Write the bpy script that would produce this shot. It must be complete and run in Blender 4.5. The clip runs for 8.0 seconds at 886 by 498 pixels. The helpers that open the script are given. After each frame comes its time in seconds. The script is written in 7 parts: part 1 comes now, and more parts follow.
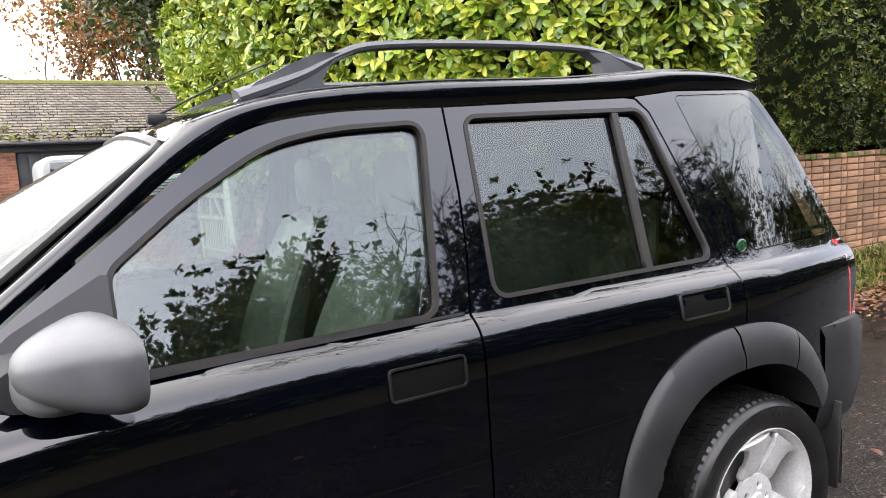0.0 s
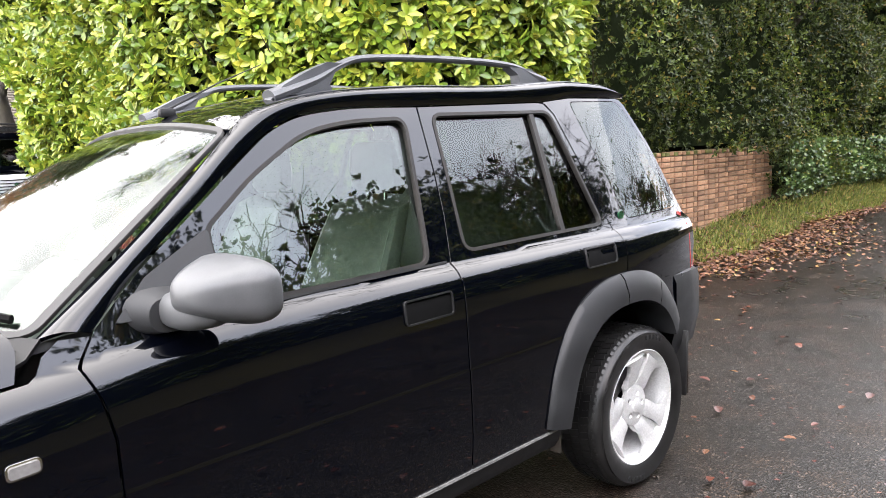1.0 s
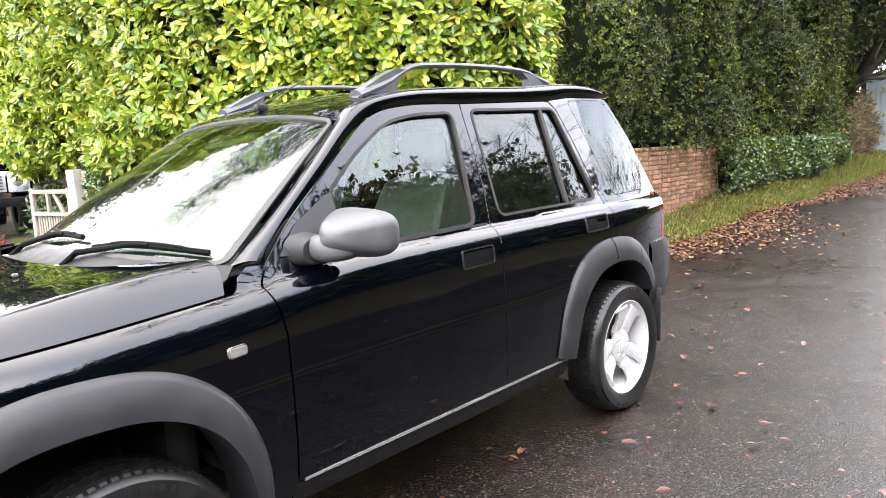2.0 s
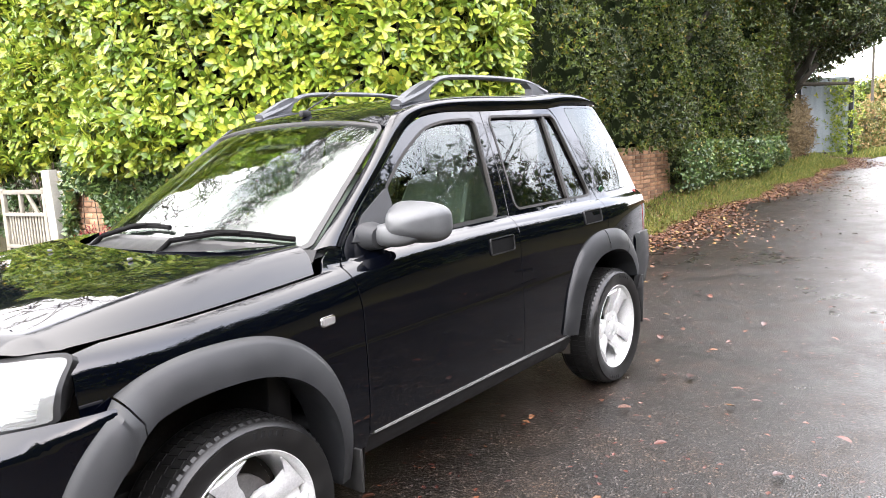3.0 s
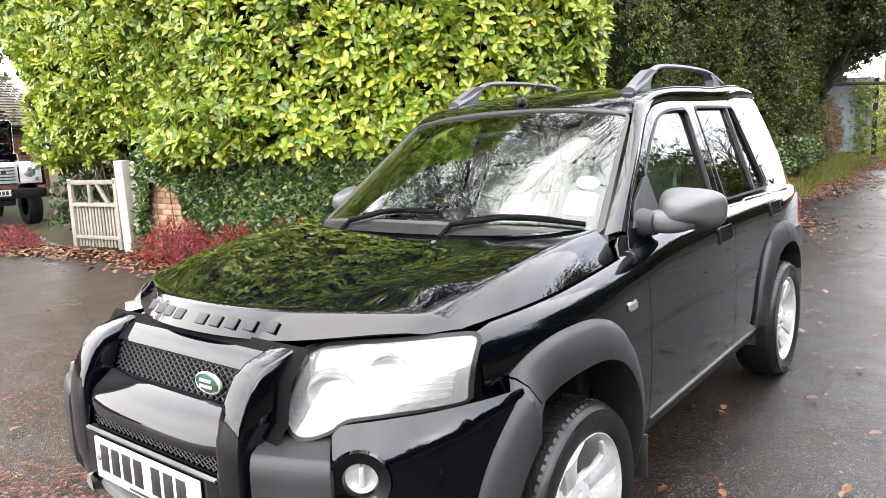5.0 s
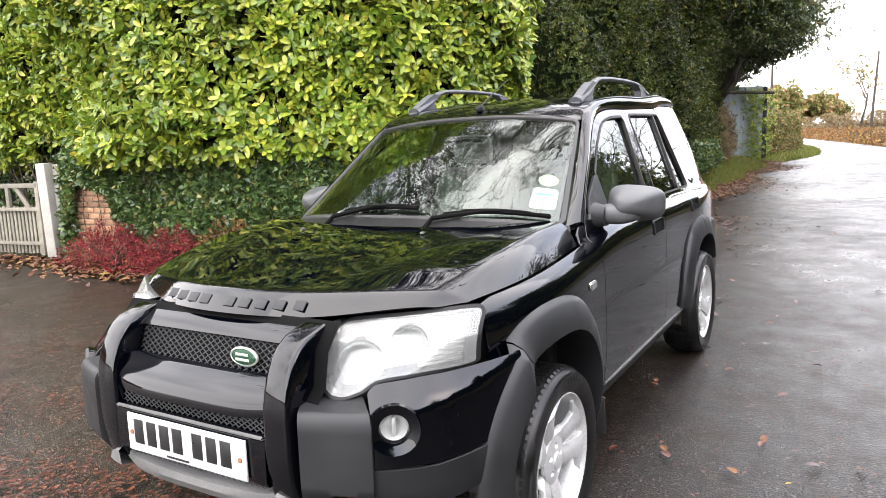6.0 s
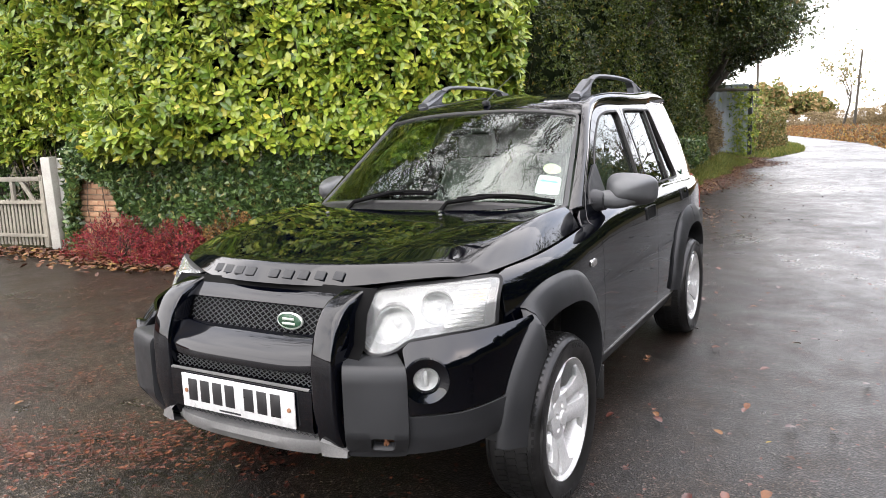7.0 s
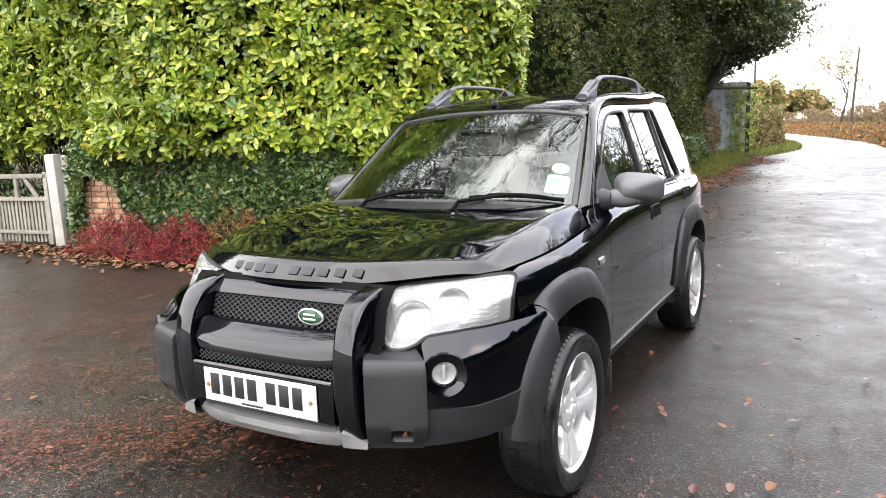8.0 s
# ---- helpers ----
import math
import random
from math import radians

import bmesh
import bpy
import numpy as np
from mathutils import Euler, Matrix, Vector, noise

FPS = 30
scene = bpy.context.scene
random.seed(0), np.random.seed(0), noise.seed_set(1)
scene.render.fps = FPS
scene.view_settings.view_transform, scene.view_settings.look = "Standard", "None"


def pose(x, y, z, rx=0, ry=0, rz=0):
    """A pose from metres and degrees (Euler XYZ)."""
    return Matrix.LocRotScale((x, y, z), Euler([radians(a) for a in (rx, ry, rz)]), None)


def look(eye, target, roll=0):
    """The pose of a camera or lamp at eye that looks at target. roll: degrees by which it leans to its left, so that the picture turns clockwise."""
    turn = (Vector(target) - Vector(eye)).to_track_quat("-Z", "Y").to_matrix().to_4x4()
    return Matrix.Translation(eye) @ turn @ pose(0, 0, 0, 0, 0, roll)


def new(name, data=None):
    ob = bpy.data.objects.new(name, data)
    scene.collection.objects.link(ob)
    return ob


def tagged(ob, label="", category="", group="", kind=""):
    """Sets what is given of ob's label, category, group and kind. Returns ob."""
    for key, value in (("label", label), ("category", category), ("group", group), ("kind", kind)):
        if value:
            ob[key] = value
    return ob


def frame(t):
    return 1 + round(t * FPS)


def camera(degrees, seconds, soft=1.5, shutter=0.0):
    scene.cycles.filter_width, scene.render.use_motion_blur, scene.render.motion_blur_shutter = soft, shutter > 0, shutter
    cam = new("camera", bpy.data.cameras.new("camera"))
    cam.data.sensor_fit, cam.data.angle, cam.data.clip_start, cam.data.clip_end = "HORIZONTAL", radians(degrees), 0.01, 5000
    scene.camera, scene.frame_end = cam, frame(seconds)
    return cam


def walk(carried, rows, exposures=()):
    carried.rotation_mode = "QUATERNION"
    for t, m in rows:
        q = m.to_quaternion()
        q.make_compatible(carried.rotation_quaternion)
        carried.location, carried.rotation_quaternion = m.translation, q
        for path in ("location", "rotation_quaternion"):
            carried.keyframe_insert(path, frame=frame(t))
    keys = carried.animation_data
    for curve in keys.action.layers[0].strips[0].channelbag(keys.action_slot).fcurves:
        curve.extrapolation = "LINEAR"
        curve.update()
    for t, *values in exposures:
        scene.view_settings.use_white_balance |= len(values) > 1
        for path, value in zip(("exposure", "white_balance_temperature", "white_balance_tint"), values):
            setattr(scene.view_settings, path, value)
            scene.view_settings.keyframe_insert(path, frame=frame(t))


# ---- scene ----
cam = camera(64.3, 8.0, soft=0.9)
PATH = [
    (0, (0.7, -2.148, 1.446), (1.696, -0.432, 1.194), -3.0),
    (0.5, (0.359, -2.257, 1.42), (1.633, -0.738, 1.155), -2.9),
    (1, (0.038, -2.339, 1.42), (1.405, -0.904, 1.153), -2.9),
    (2.5, (-0.98, -2.6, 1.365), (0.535, -1.323, 1.091), -2.9),
    (3, (-1.213, -2.551, 1.399), (0.342, -1.325, 1.123), -2.8),
    (3.5, (-1.513, -2.336, 1.376), (0.036, -1.102, 1.097), -2.4),
    (4, (-1.715, -2.065, 1.4), (-0.177, -0.818, 1.118), -2.2),
    (4.5, (-1.745, -1.825, 1.4), (-0.222, -0.56, 1.115), -2.3),
    (6, (-2.259, -1.714, 1.407), (-0.559, -0.698, 1.123), -2.1),
    (6.5, (-2.452, -1.78, 1.38), (-0.733, -0.798, 1.094), -2.2),
    (7, (-2.566, -1.76, 1.384), (-0.851, -0.774, 1.09), -2.0),
    (7.5, (-2.645, -1.723, 1.381), (-0.931, -0.736, 1.083), -1.8),
    (8, (-2.66, -1.737, 1.401), (-0.942, -0.759, 1.098), -1.9),
]
EXPOSURES = [(0.0, 2.28, 6440, 15), (1.2, 2.72, 6440, 15), (2.5, 2.92, 6440, 15), (4.5, 2.66, 6440, 15), (6.0, 2.12, 6440, 15), (7.0, 1.84, 6440, 15), (8.0, 2.10, 6440, 15)]
walk(cam, [(t, look(eye, target, roll)) for t, eye, target, roll in PATH], EXPOSURES)

# ---- light ----
SUN_EL, SUN_AZ = 38.0, 200.0      # degrees; azimuth is counted from +y towards +x
world = bpy.data.worlds.new("sky")
scene.world = world
world.use_nodes = True
wn, wl = world.node_tree.nodes, world.node_tree.links
wn.clear()
sky = wn.new("ShaderNodeTexSky")
sky.sky_type, sky.sun_disc = "NISHITA", False
sky.sun_elevation, sky.sun_rotation = radians(SUN_EL), radians(SUN_AZ)
sky.air_density, sky.dust_density, sky.ozone_density = 1.0, 0.9, 1.2
wco = wn.new("ShaderNodeTexCoord")
wmap = wn.new("ShaderNodeMapping")
wmap.inputs["Scale"].default_value = (1.0, 1.0, 2.2)
wno = wn.new("ShaderNodeTexNoise")
wno.inputs["Scale"].default_value, wno.inputs["Detail"].default_value = 1.7, 6.0
wra = wn.new("ShaderNodeValToRGB")
wra.color_ramp.elements[0].position, wra.color_ramp.elements[1].position = 0.36, 0.52
wra.color_ramp.elements[0].color, wra.color_ramp.elements[1].color = (0.50, 0.50, 0.50, 1), (1, 1, 1, 1)
wmix = wn.new("ShaderNodeMix")
wmix.data_type = "RGBA"
wmix.inputs[7].default_value = (10.6, 10.5, 10.3, 1)
wbg = wn.new("ShaderNodeBackground")
wbg.inputs["Strength"].default_value = 0.14
wout = wn.new("ShaderNodeOutputWorld")
wl.new(wco.outputs["Generated"], wmap.inputs["Vector"])
wl.new(wmap.outputs["Vector"], wno.inputs["Vector"])
wl.new(wno.outputs["Fac"], wra.inputs["Fac"])
wsep = wn.new("ShaderNodeSeparateXYZ")
wthin = wn.new("ShaderNodeMapRange")      # the cloud thins out across the lane
wthin.interpolation_type = "SMOOTHSTEP"
wthin.inputs["From Min"].default_value, wthin.inputs["From Max"].default_value = -0.95, 0.30
wthin.inputs["To Min"].default_value, wthin.inputs["To Max"].default_value = 0.10, 1.0
wmul = wn.new("ShaderNodeMath")
wmul.operation = "MULTIPLY"
wl.new(wco.outputs["Generated"], wsep.inputs[0])
wl.new(wsep.outputs["Y"], wthin.inputs["Value"])
wl.new(wra.outputs["Color"], wmul.inputs[0])
wl.new(wthin.outputs["Result"], wmul.inputs[1])
wl.new(wmul.outputs[0], wmix.inputs[0])
wl.new(sky.outputs["Color"], wmix.inputs[6])
wl.new(wmix.outputs[2], wbg.inputs["Color"])
wl.new(wbg.outputs["Background"], wout.inputs["Surface"])

sun = new("sun", bpy.data.lights.new("sun", "SUN"))
sun.data.energy, sun.data.angle, sun.data.color = 1.55, radians(150), (1.0, 0.96, 0.89)
sun_dir = Vector((math.sin(radians(SUN_AZ)) * math.cos(radians(SUN_EL)), math.cos(radians(SUN_AZ)) * math.cos(radians(SUN_EL)), math.sin(radians(SUN_EL))))
sun.matrix_world = look(sun_dir * 50, (0, 0, 0))

# ---- materials ----
def nodes_of(name):
    m = bpy.data.materials.new(name)
    m.use_nodes = True
    nt = m.node_tree
    return m, nt, nt.nodes["Principled BSDF"]


def put(nt, kind, **values):
    n = nt.nodes.new(kind)
    for key, v in values.items():
        n.inputs[key.replace("_", " ")].default_value = v
    return n


def noise_tex(nt, scale, detail=4.0, rough=0.55, world=False):
    co = nt.nodes.new("ShaderNodeNewGeometry") if world else nt.nodes.new("ShaderNodeTexCoord")
    n = put(nt, "ShaderNodeTexNoise", Scale=scale, Detail=detail, Roughness=rough)
    nt.links.new(co.outputs["Position" if world else "Object"], n.inputs["Vector"])
    return n


def ramp(nt, src, stops):
    r = nt.nodes.new("ShaderNodeValToRGB")
    e = r.color_ramp.elements
    while len(e) < len(stops):
        e.new(0.5)
    for el, (p, c) in zip(e, stops):
        el.position, el.color = p, (c[0], c[1], c[2], 1) if not isinstance(c, float) else (c, c, c, 1)
    nt.links.new(src, r.inputs["Fac"])
    return r


def mixed(nt, fac, a, b, mode="MIX"):
    m = nt.nodes.new("ShaderNodeMix")
    m.data_type, m.blend_type = "RGBA", mode
    for s, v in ((0, fac), (6, a), (7, b)):
        if hasattr(v, "links"):
            nt.links.new(v, m.inputs[s])
        else:
            m.inputs[s].default_value = v if s == 0 else (*v, 1)
    return m.outputs[2]


def surface(name, c1, c2, rough=0.5, scale=6.0, fine=60.0, bump=0.1, depth=0.002, metal=0.0, coat=0.0, vary=0.12, spec=0.5, per="", spread=0.25, world=False):
    """Two colours blended by coarse noise, fine grain on top, roughness that varies, and fine relief."""
    m, nt, p = nodes_of(name)
    big, small = noise_tex(nt, scale, world=world), noise_tex(nt, fine, 6.0, 0.65, world=world)
    col = mixed(nt, ramp(nt, big.outputs["Fac"], [(0.32, 0.0), (0.68, 1.0)]).outputs["Color"], c1, c2)
    g = ramp(nt, small.outputs["Fac"], [(0.25, 0.72), (0.75, 1.22)]).outputs["Color"]
    col = mixed(nt, 0.75, col, g, "MULTIPLY")
    if per:
        src = nt.nodes.new("ShaderNodeObjectInfo").outputs["Random"] if per == "object" else nt.nodes.new("ShaderNodeNewGeometry").outputs["Random Per Island"]
        v = ramp(nt, src, [(0.0, 1.0 - spread), (1.0, 1.0 + spread)]).outputs["Color"]
        col = mixed(nt, 1.0, col, v, "MULTIPLY")
    nt.links.new(col, p.inputs["Base Color"])
    r = ramp(nt, big.outputs["Fac"], [(0.3, max(0.02, rough - vary)), (0.7, min(1.0, rough + vary))])
    nt.links.new(r.outputs["Color"], p.inputs["Roughness"])
    p.inputs["Metallic"].default_value, p.inputs["Coat Weight"].default_value = metal, coat
    p.inputs["Coat IOR"].default_value = 1.50
    p.inputs["Coat Roughness"].default_value, p.inputs["Specular IOR Level"].default_value = 0.025, spec
    if bump:
        b = put(nt, "ShaderNodeBump", Strength=bump, Distance=depth)
        nt.links.new(small.outputs["Fac"], b.inputs["Height"])
        nt.links.new(b.outputs["Normal"], p.inputs["Normal"])
    return m


def leafy(name, stops, rough=0.4, through_light=0.25, spec=0.5, patch=0.0):
    """Leaf colour by island, a little light through the blade."""
    m, nt, p = nodes_of(name)
    src = nt.nodes.new("ShaderNodeNewGeometry").outputs["Random Per Island"]
    oi = nt.nodes.new("ShaderNodeObjectInfo").outputs["Random"]
    add = nt.nodes.new("ShaderNodeMath")
    add.operation = "ADD"
    nt.links.new(src, add.inputs[0])
    nt.links.new(oi, add.inputs[1])
    fr = nt.nodes.new("ShaderNodeMath")
    fr.operation = "FRACT"
    nt.links.new(add.outputs[0], fr.inputs[0])
    col = ramp(nt, fr.outputs[0], stops).outputs["Color"]
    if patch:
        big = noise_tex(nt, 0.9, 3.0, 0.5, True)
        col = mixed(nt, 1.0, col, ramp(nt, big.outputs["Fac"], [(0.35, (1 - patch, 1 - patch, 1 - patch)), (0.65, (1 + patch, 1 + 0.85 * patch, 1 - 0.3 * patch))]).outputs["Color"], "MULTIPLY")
    n = noise_tex(nt, 22.0)
    col = mixed(nt, 0.6, col, ramp(nt, n.outputs["Fac"], [(0.3, 0.75), (0.7, 1.2)]).outputs["Color"], "MULTIPLY")
    nt.links.new(col, p.inputs["Base Color"])
    p.inputs["Roughness"].default_value, p.inputs["Specular IOR Level"].default_value = rough, spec
    if through_light:
        t = nt.nodes.new("ShaderNodeBsdfTranslucent")
        nt.links.new(col, t.inputs["Color"])
        mx = nt.nodes.new("ShaderNodeMixShader")
        mx.inputs[0].default_value = through_light
        nt.links.new(p.outputs[0], mx.inputs[1])
        nt.links.new(t.outputs[0], mx.inputs[2])
        nt.links.new(mx.outputs[0], nt.nodes["Material Output"].inputs["Surface"])
    return m


def pane(name, tint, ior=1.65, rough=0.0, haze=0.0):
    """Thin glass: tinted see-through with a mirror-like skin that grows to the edges."""
    m, nt, p = nodes_of(name)
    nt.nodes.remove(p)
    tr = nt.nodes.new("ShaderNodeBsdfTransparent")
    tr.inputs["Color"].default_value = (*tint, 1)
    gl = put(nt, "ShaderNodeBsdfGlossy", Roughness=rough)
    f0 = ((ior - 1) / (ior + 1)) ** 2
    lw = put(nt, "ShaderNodeLayerWeight", Blend=0.5)
    pw = nt.nodes.new("ShaderNodeMath")
    pw.operation = "POWER"
    pw.inputs[1].default_value = 5.0
    nt.links.new(lw.outputs["Facing"], pw.inputs[0])
    fr = nt.nodes.new("ShaderNodeMath")
    fr.operation = "MULTIPLY_ADD"
    fr.inputs[1].default_value, fr.inputs[2].default_value = 1.0 - f0, f0
    nt.links.new(pw.outputs[0], fr.inputs[0])
    mx = nt.nodes.new("ShaderNodeMixShader")
    nt.links.new(fr.outputs[0], mx.inputs[0])
    nt.links.new(tr.outputs[0], mx.inputs[1])
    nt.links.new(gl.outputs[0], mx.inputs[2])
    end = mx.outputs[0]
    if haze:
        df = nt.nodes.new("ShaderNodeBsdfDiffuse")
        df.inputs["Color"].default_value = (0.72, 0.73, 0.72, 1)
        cloud = ramp(nt, noise_tex(nt, 9.0).outputs["Fac"], [(0.3, haze * 0.7), (0.7, haze * 1.25)]).outputs["Color"]
        m2 = nt.nodes.new("ShaderNodeMixShader")
        nt.links.new(cloud, m2.inputs[0])
        nt.links.new(end, m2.inputs[1])
        nt.links.new(df.outputs[0], m2.inputs[2])
        end = m2.outputs[0]
    nt.links.new(end, nt.nodes["Material Output"].inputs["Surface"])
    return m


PAINT = surface("black_paint", (0.0004, 0.0006, 0.0016), (0.0006, 0.0009, 0.0022), rough=0.35, scale=3, fine=240, bump=0.0, coat=1.0, vary=0.05, spec=0.0)
PLASTIC = surface("grey_plastic", (0.0120, 0.0125, 0.0135), (0.0185, 0.0192, 0.0205), rough=0.5, scale=7, fine=400, bump=0.15, depth=0.0006, spec=0.35)
MIRROR_GREY = surface("mirror_plastic", (0.050, 0.052, 0.054), (0.072, 0.074, 0.076), rough=0.45, scale=9, fine=400, bump=0.12, depth=0.0005)
RAIL_GREY = surface("rail_plastic", (0.0496, 0.05208, 0.05704), (0.06944, 0.07192, 0.07688), rough=0.42, scale=9, fine=300, bump=0.1, depth=0.0005)
RUBBER = surface("rubber_seal", (0.0108, 0.0108, 0.0108), (0.021, 0.0204, 0.0192), rough=0.5, scale=9, fine=200, bump=0.1)
TRIM_SEAL = surface("window_seal", (0.010, 0.0092, 0.0085), (0.018, 0.016, 0.014), rough=0.5, scale=9, fine=200, bump=0.05, spec=0.2)
TYRE = surface("tyre_rubber", (0.005, 0.005, 0.005), (0.0105, 0.0102, 0.0098), rough=0.40, scale=12, fine=150, bump=0.1, spec=0.4)
ALLOY = surface("alloy", (0.55, 0.55, 0.54), (0.63, 0.63, 0.62), rough=0.40, scale=8, fine=120, bump=0.03, metal=0.4)
ALLOY_DARK = surface("alloy_inside", (0.112, 0.1085, 0.105), (0.182, 0.175, 0.168), rough=0.6, scale=14, fine=120, bump=0.2, metal=0.3)
BLACK = surface("black_plastic", (0.006, 0.006, 0.0065), (0.012, 0.012, 0.012), rough=0.45, scale=8, fine=200, bump=0.1, spec=0.25)
MATT = surface("matt_black", (0.002, 0.002, 0.002), (0.004, 0.004, 0.004), rough=0.8, scale=8, fine=200, bump=0.1, spec=0.08)
LINER = surface("muddy_liner", (0.0084, 0.0077, 0.007), (0.035, 0.0266, 0.0182), rough=0.85, scale=5, fine=40, bump=0.5, depth=0.006)
SKID = surface("skid_silver", (0.12, 0.12, 0.117), (0.174, 0.171, 0.165), rough=0.45, scale=7, fine=150, bump=0.15, metal=0.2)
CHROME = surface("chrome", (0.7, 0.7, 0.7), (0.8, 0.8, 0.8), rough=0.12, scale=9, fine=100, bump=0.0, metal=1.0, vary=0.05)
REFLECTOR = surface("lamp_reflector", (0.54, 0.54, 0.53), (0.64, 0.64, 0.63), rough=0.22, scale=9, fine=100, bump=0.05, metal=0.8, vary=0.05)
LENS = pane("lamp_lens", (0.93, 0.94, 0.93), ior=1.55, rough=0.06, haze=0.11)
CLEAR = pane("clear_lens", (0.93, 0.94, 0.93), ior=1.5, rough=0.02)
AMBER = surface("amber_lens", (0.75, 0.30, 0.10), (0.8, 0.38, 0.14), rough=0.25, scale=9, fine=80, bump=0.2)
RED_LENS = surface("red_lens", (0.35, 0.02, 0.02), (0.42, 0.03, 0.03), rough=0.15, coat=0.5)
GLASS = pane("side_glass", (0.70, 0.76, 0.72), ior=1.62)
GLASS_DARK = pane("privacy_glass", (0.46, 0.51, 0.48), ior=1.62)
GRILLE_GREY = surface("grille_plastic", (0.03, 0.031, 0.033), (0.045, 0.046, 0.048), rough=0.4, scale=9, fine=300, bump=0.05)
GLASS_FRONT = pane("windscreen_glass", (0.74, 0.80, 0.75), ior=1.72)
LEATHER = surface("seat_leather", (0.060, 0.067, 0.056), (0.09, 0.096, 0.083), rough=0.45, scale=7, fine=120, bump=0.15)
DASH = surface("dash_plastic", (0.0245, 0.0252, 0.0266), (0.0385, 0.0392, 0.0406), rough=0.6, scale=6, fine=200, bump=0.1)
LINING = surface("head_lining", (0.42, 0.41, 0.37), (0.5, 0.49, 0.44), rough=0.9, scale=8, fine=200, bump=0.1)
WHITE_PLATE = surface("plate_white", (0.4836, 0.4836, 0.4712), (0.5332, 0.5332, 0.5208), rough=0.3, scale=9, fine=60, bump=0.02)
PLATE_INK = surface("plate_ink", (0.012, 0.012, 0.013), (0.02, 0.02, 0.02), rough=0.35, bump=0.0)
BADGE_GREEN = surface("badge_green", (0.008, 0.044, 0.02), (0.012, 0.056, 0.024), rough=0.25, bump=0.0, coat=0.6)
BADGE_SILVER = surface("badge_silver", (0.55, 0.57, 0.52), (0.62, 0.64, 0.58), rough=0.3, bump=0.0, metal=0.6)
STICKER = surface("paper_white", (0.74, 0.75, 0.76), (0.80, 0.81, 0.82), rough=0.5, bump=0.0)
STICKER_YELLOW = surface("paper_yellow", (0.72, 0.70, 0.44), (0.78, 0.75, 0.50), rough=0.5, bump=0.0)
STICKER_BLUE = surface("paper_blue", (0.12, 0.42, 0.7), (0.16, 0.48, 0.75), rough=0.5, bump=0.0)
RUST = surface("rusty_metal", (0.16, 0.06, 0.025), (0.28, 0.13, 0.06), rough=0.8, scale=40, fine=200, bump=0.4)

# ---- building helpers ----
def thing(name, label, category, group="", kind="", at=(0, 0, 0)):
    ob = new(name)
    ob.location = at
    return tagged(ob, label, category, group, kind)


def mesh_ob(name, verts, faces, material, parent=None, label="", normals=None, smooth=True, kind="", category=""):
    me = bpy.data.meshes.new(name)
    me.from_pydata([tuple(v) for v in verts], [], faces)
    me.materials.append(material)
    if smooth:
        me.shade_smooth()
    if normals is not None:
        me.normals_split_custom_set_from_vertices([tuple(n) for n in normals])
    ob = new(name, me)
    if parent is not None:
        ob.parent = parent
    return tagged(ob, label, category, kind=kind)


def part(name, bm, material, parent=None, label="", angle=35.0, kind="", category=""):
    """Links a bmesh as one mesh object under a thing or a part."""
    me = bpy.data.meshes.new(name)
    bm.normal_update()
    for f in bm.faces:
        f.smooth = True
    for e in bm.edges:
        if len(e.link_faces) == 2 and e.calc_face_angle(0.0) > radians(angle):
            e.smooth = False
    bm.to_mesh(me)
    bm.free()
    me.materials.append(material)
    ob = new(name, me)
    if parent is not None:
        ob.parent = parent
    return tagged(ob, label, category, kind=kind)


def pchip(xs, ys):
    """A smooth curve through points that does not overshoot."""
    x, y = np.array(xs, float), np.array(ys, float)
    h, d = np.diff(x), np.diff(y) / np.diff(x)
    m = np.zeros(len(x))
    for i in range(1, len(x) - 1):
        if d[i - 1] * d[i] > 0:
            w1, w2 = 2 * h[i] + h[i - 1], h[i] + 2 * h[i - 1]
            m[i] = (w1 + w2) / (w1 / d[i - 1] + w2 / d[i])
    m[0], m[-1] = d[0], d[-1]

    def f(q):
        q = min(max(q, x[0]), x[-1])
        i = min(max(int(np.searchsorted(x, q)) - 1, 0), len(h) - 1)
        t = (q - x[i]) / h[i]
        return float((1 + 2 * t) * (1 - t) ** 2 * y[i] + t * (1 - t) ** 2 * h[i] * m[i] + t * t * (3 - 2 * t) * y[i + 1] + t * t * (t - 1) * h[i] * m[i + 1])
    return f


def catmull(pts, n=6, closed=False):
    """Points on a smooth curve through pts (any dimension)."""
    p = [np.array(q, float) for q in pts]
    k = len(p)
    out = []
    for i in range(k if closed else k - 1):
        a = p[(i - 1) % k] if closed or i else 2 * p[0] - p[1]
        b, c = p[i], p[(i + 1) % k]
        d = p[(i + 2) % k] if closed or i + 2 < k else 2 * p[-1] - p[-2]
        for j in range(n):
            t = j / n
            out.append(0.5 * (2 * b + (c - a) * t + (2 * a - 5 * b + 4 * c - d) * t * t + (3 * b - a - 3 * c + d) * t ** 3))
    if not closed:
        out.append(p[-1])
    return out


def rounded(pts, r, n=5):
    """A 2D polygon with its corners filleted; r is one radius or one for each corner."""
    k, out = len(pts), []
    for i in range(k):
        a, b, c = (np.array(pts[j % k], float) for j in (i - 1, i, i + 1))
        u, v = (a - b), (c - b)
        lu, lv = np.linalg.norm(u), np.linalg.norm(v)
        q = min(r[i] if hasattr(r, "__len__") else r, 0.45 * lu, 0.45 * lv)
        s, e = b + u / lu * q, b + v / lv * q
        for j in range(n + 1):
            t = j / n
            out.append(tuple((1 - t) ** 2 * s + 2 * t * (1 - t) * b + t * t * e))
    return out


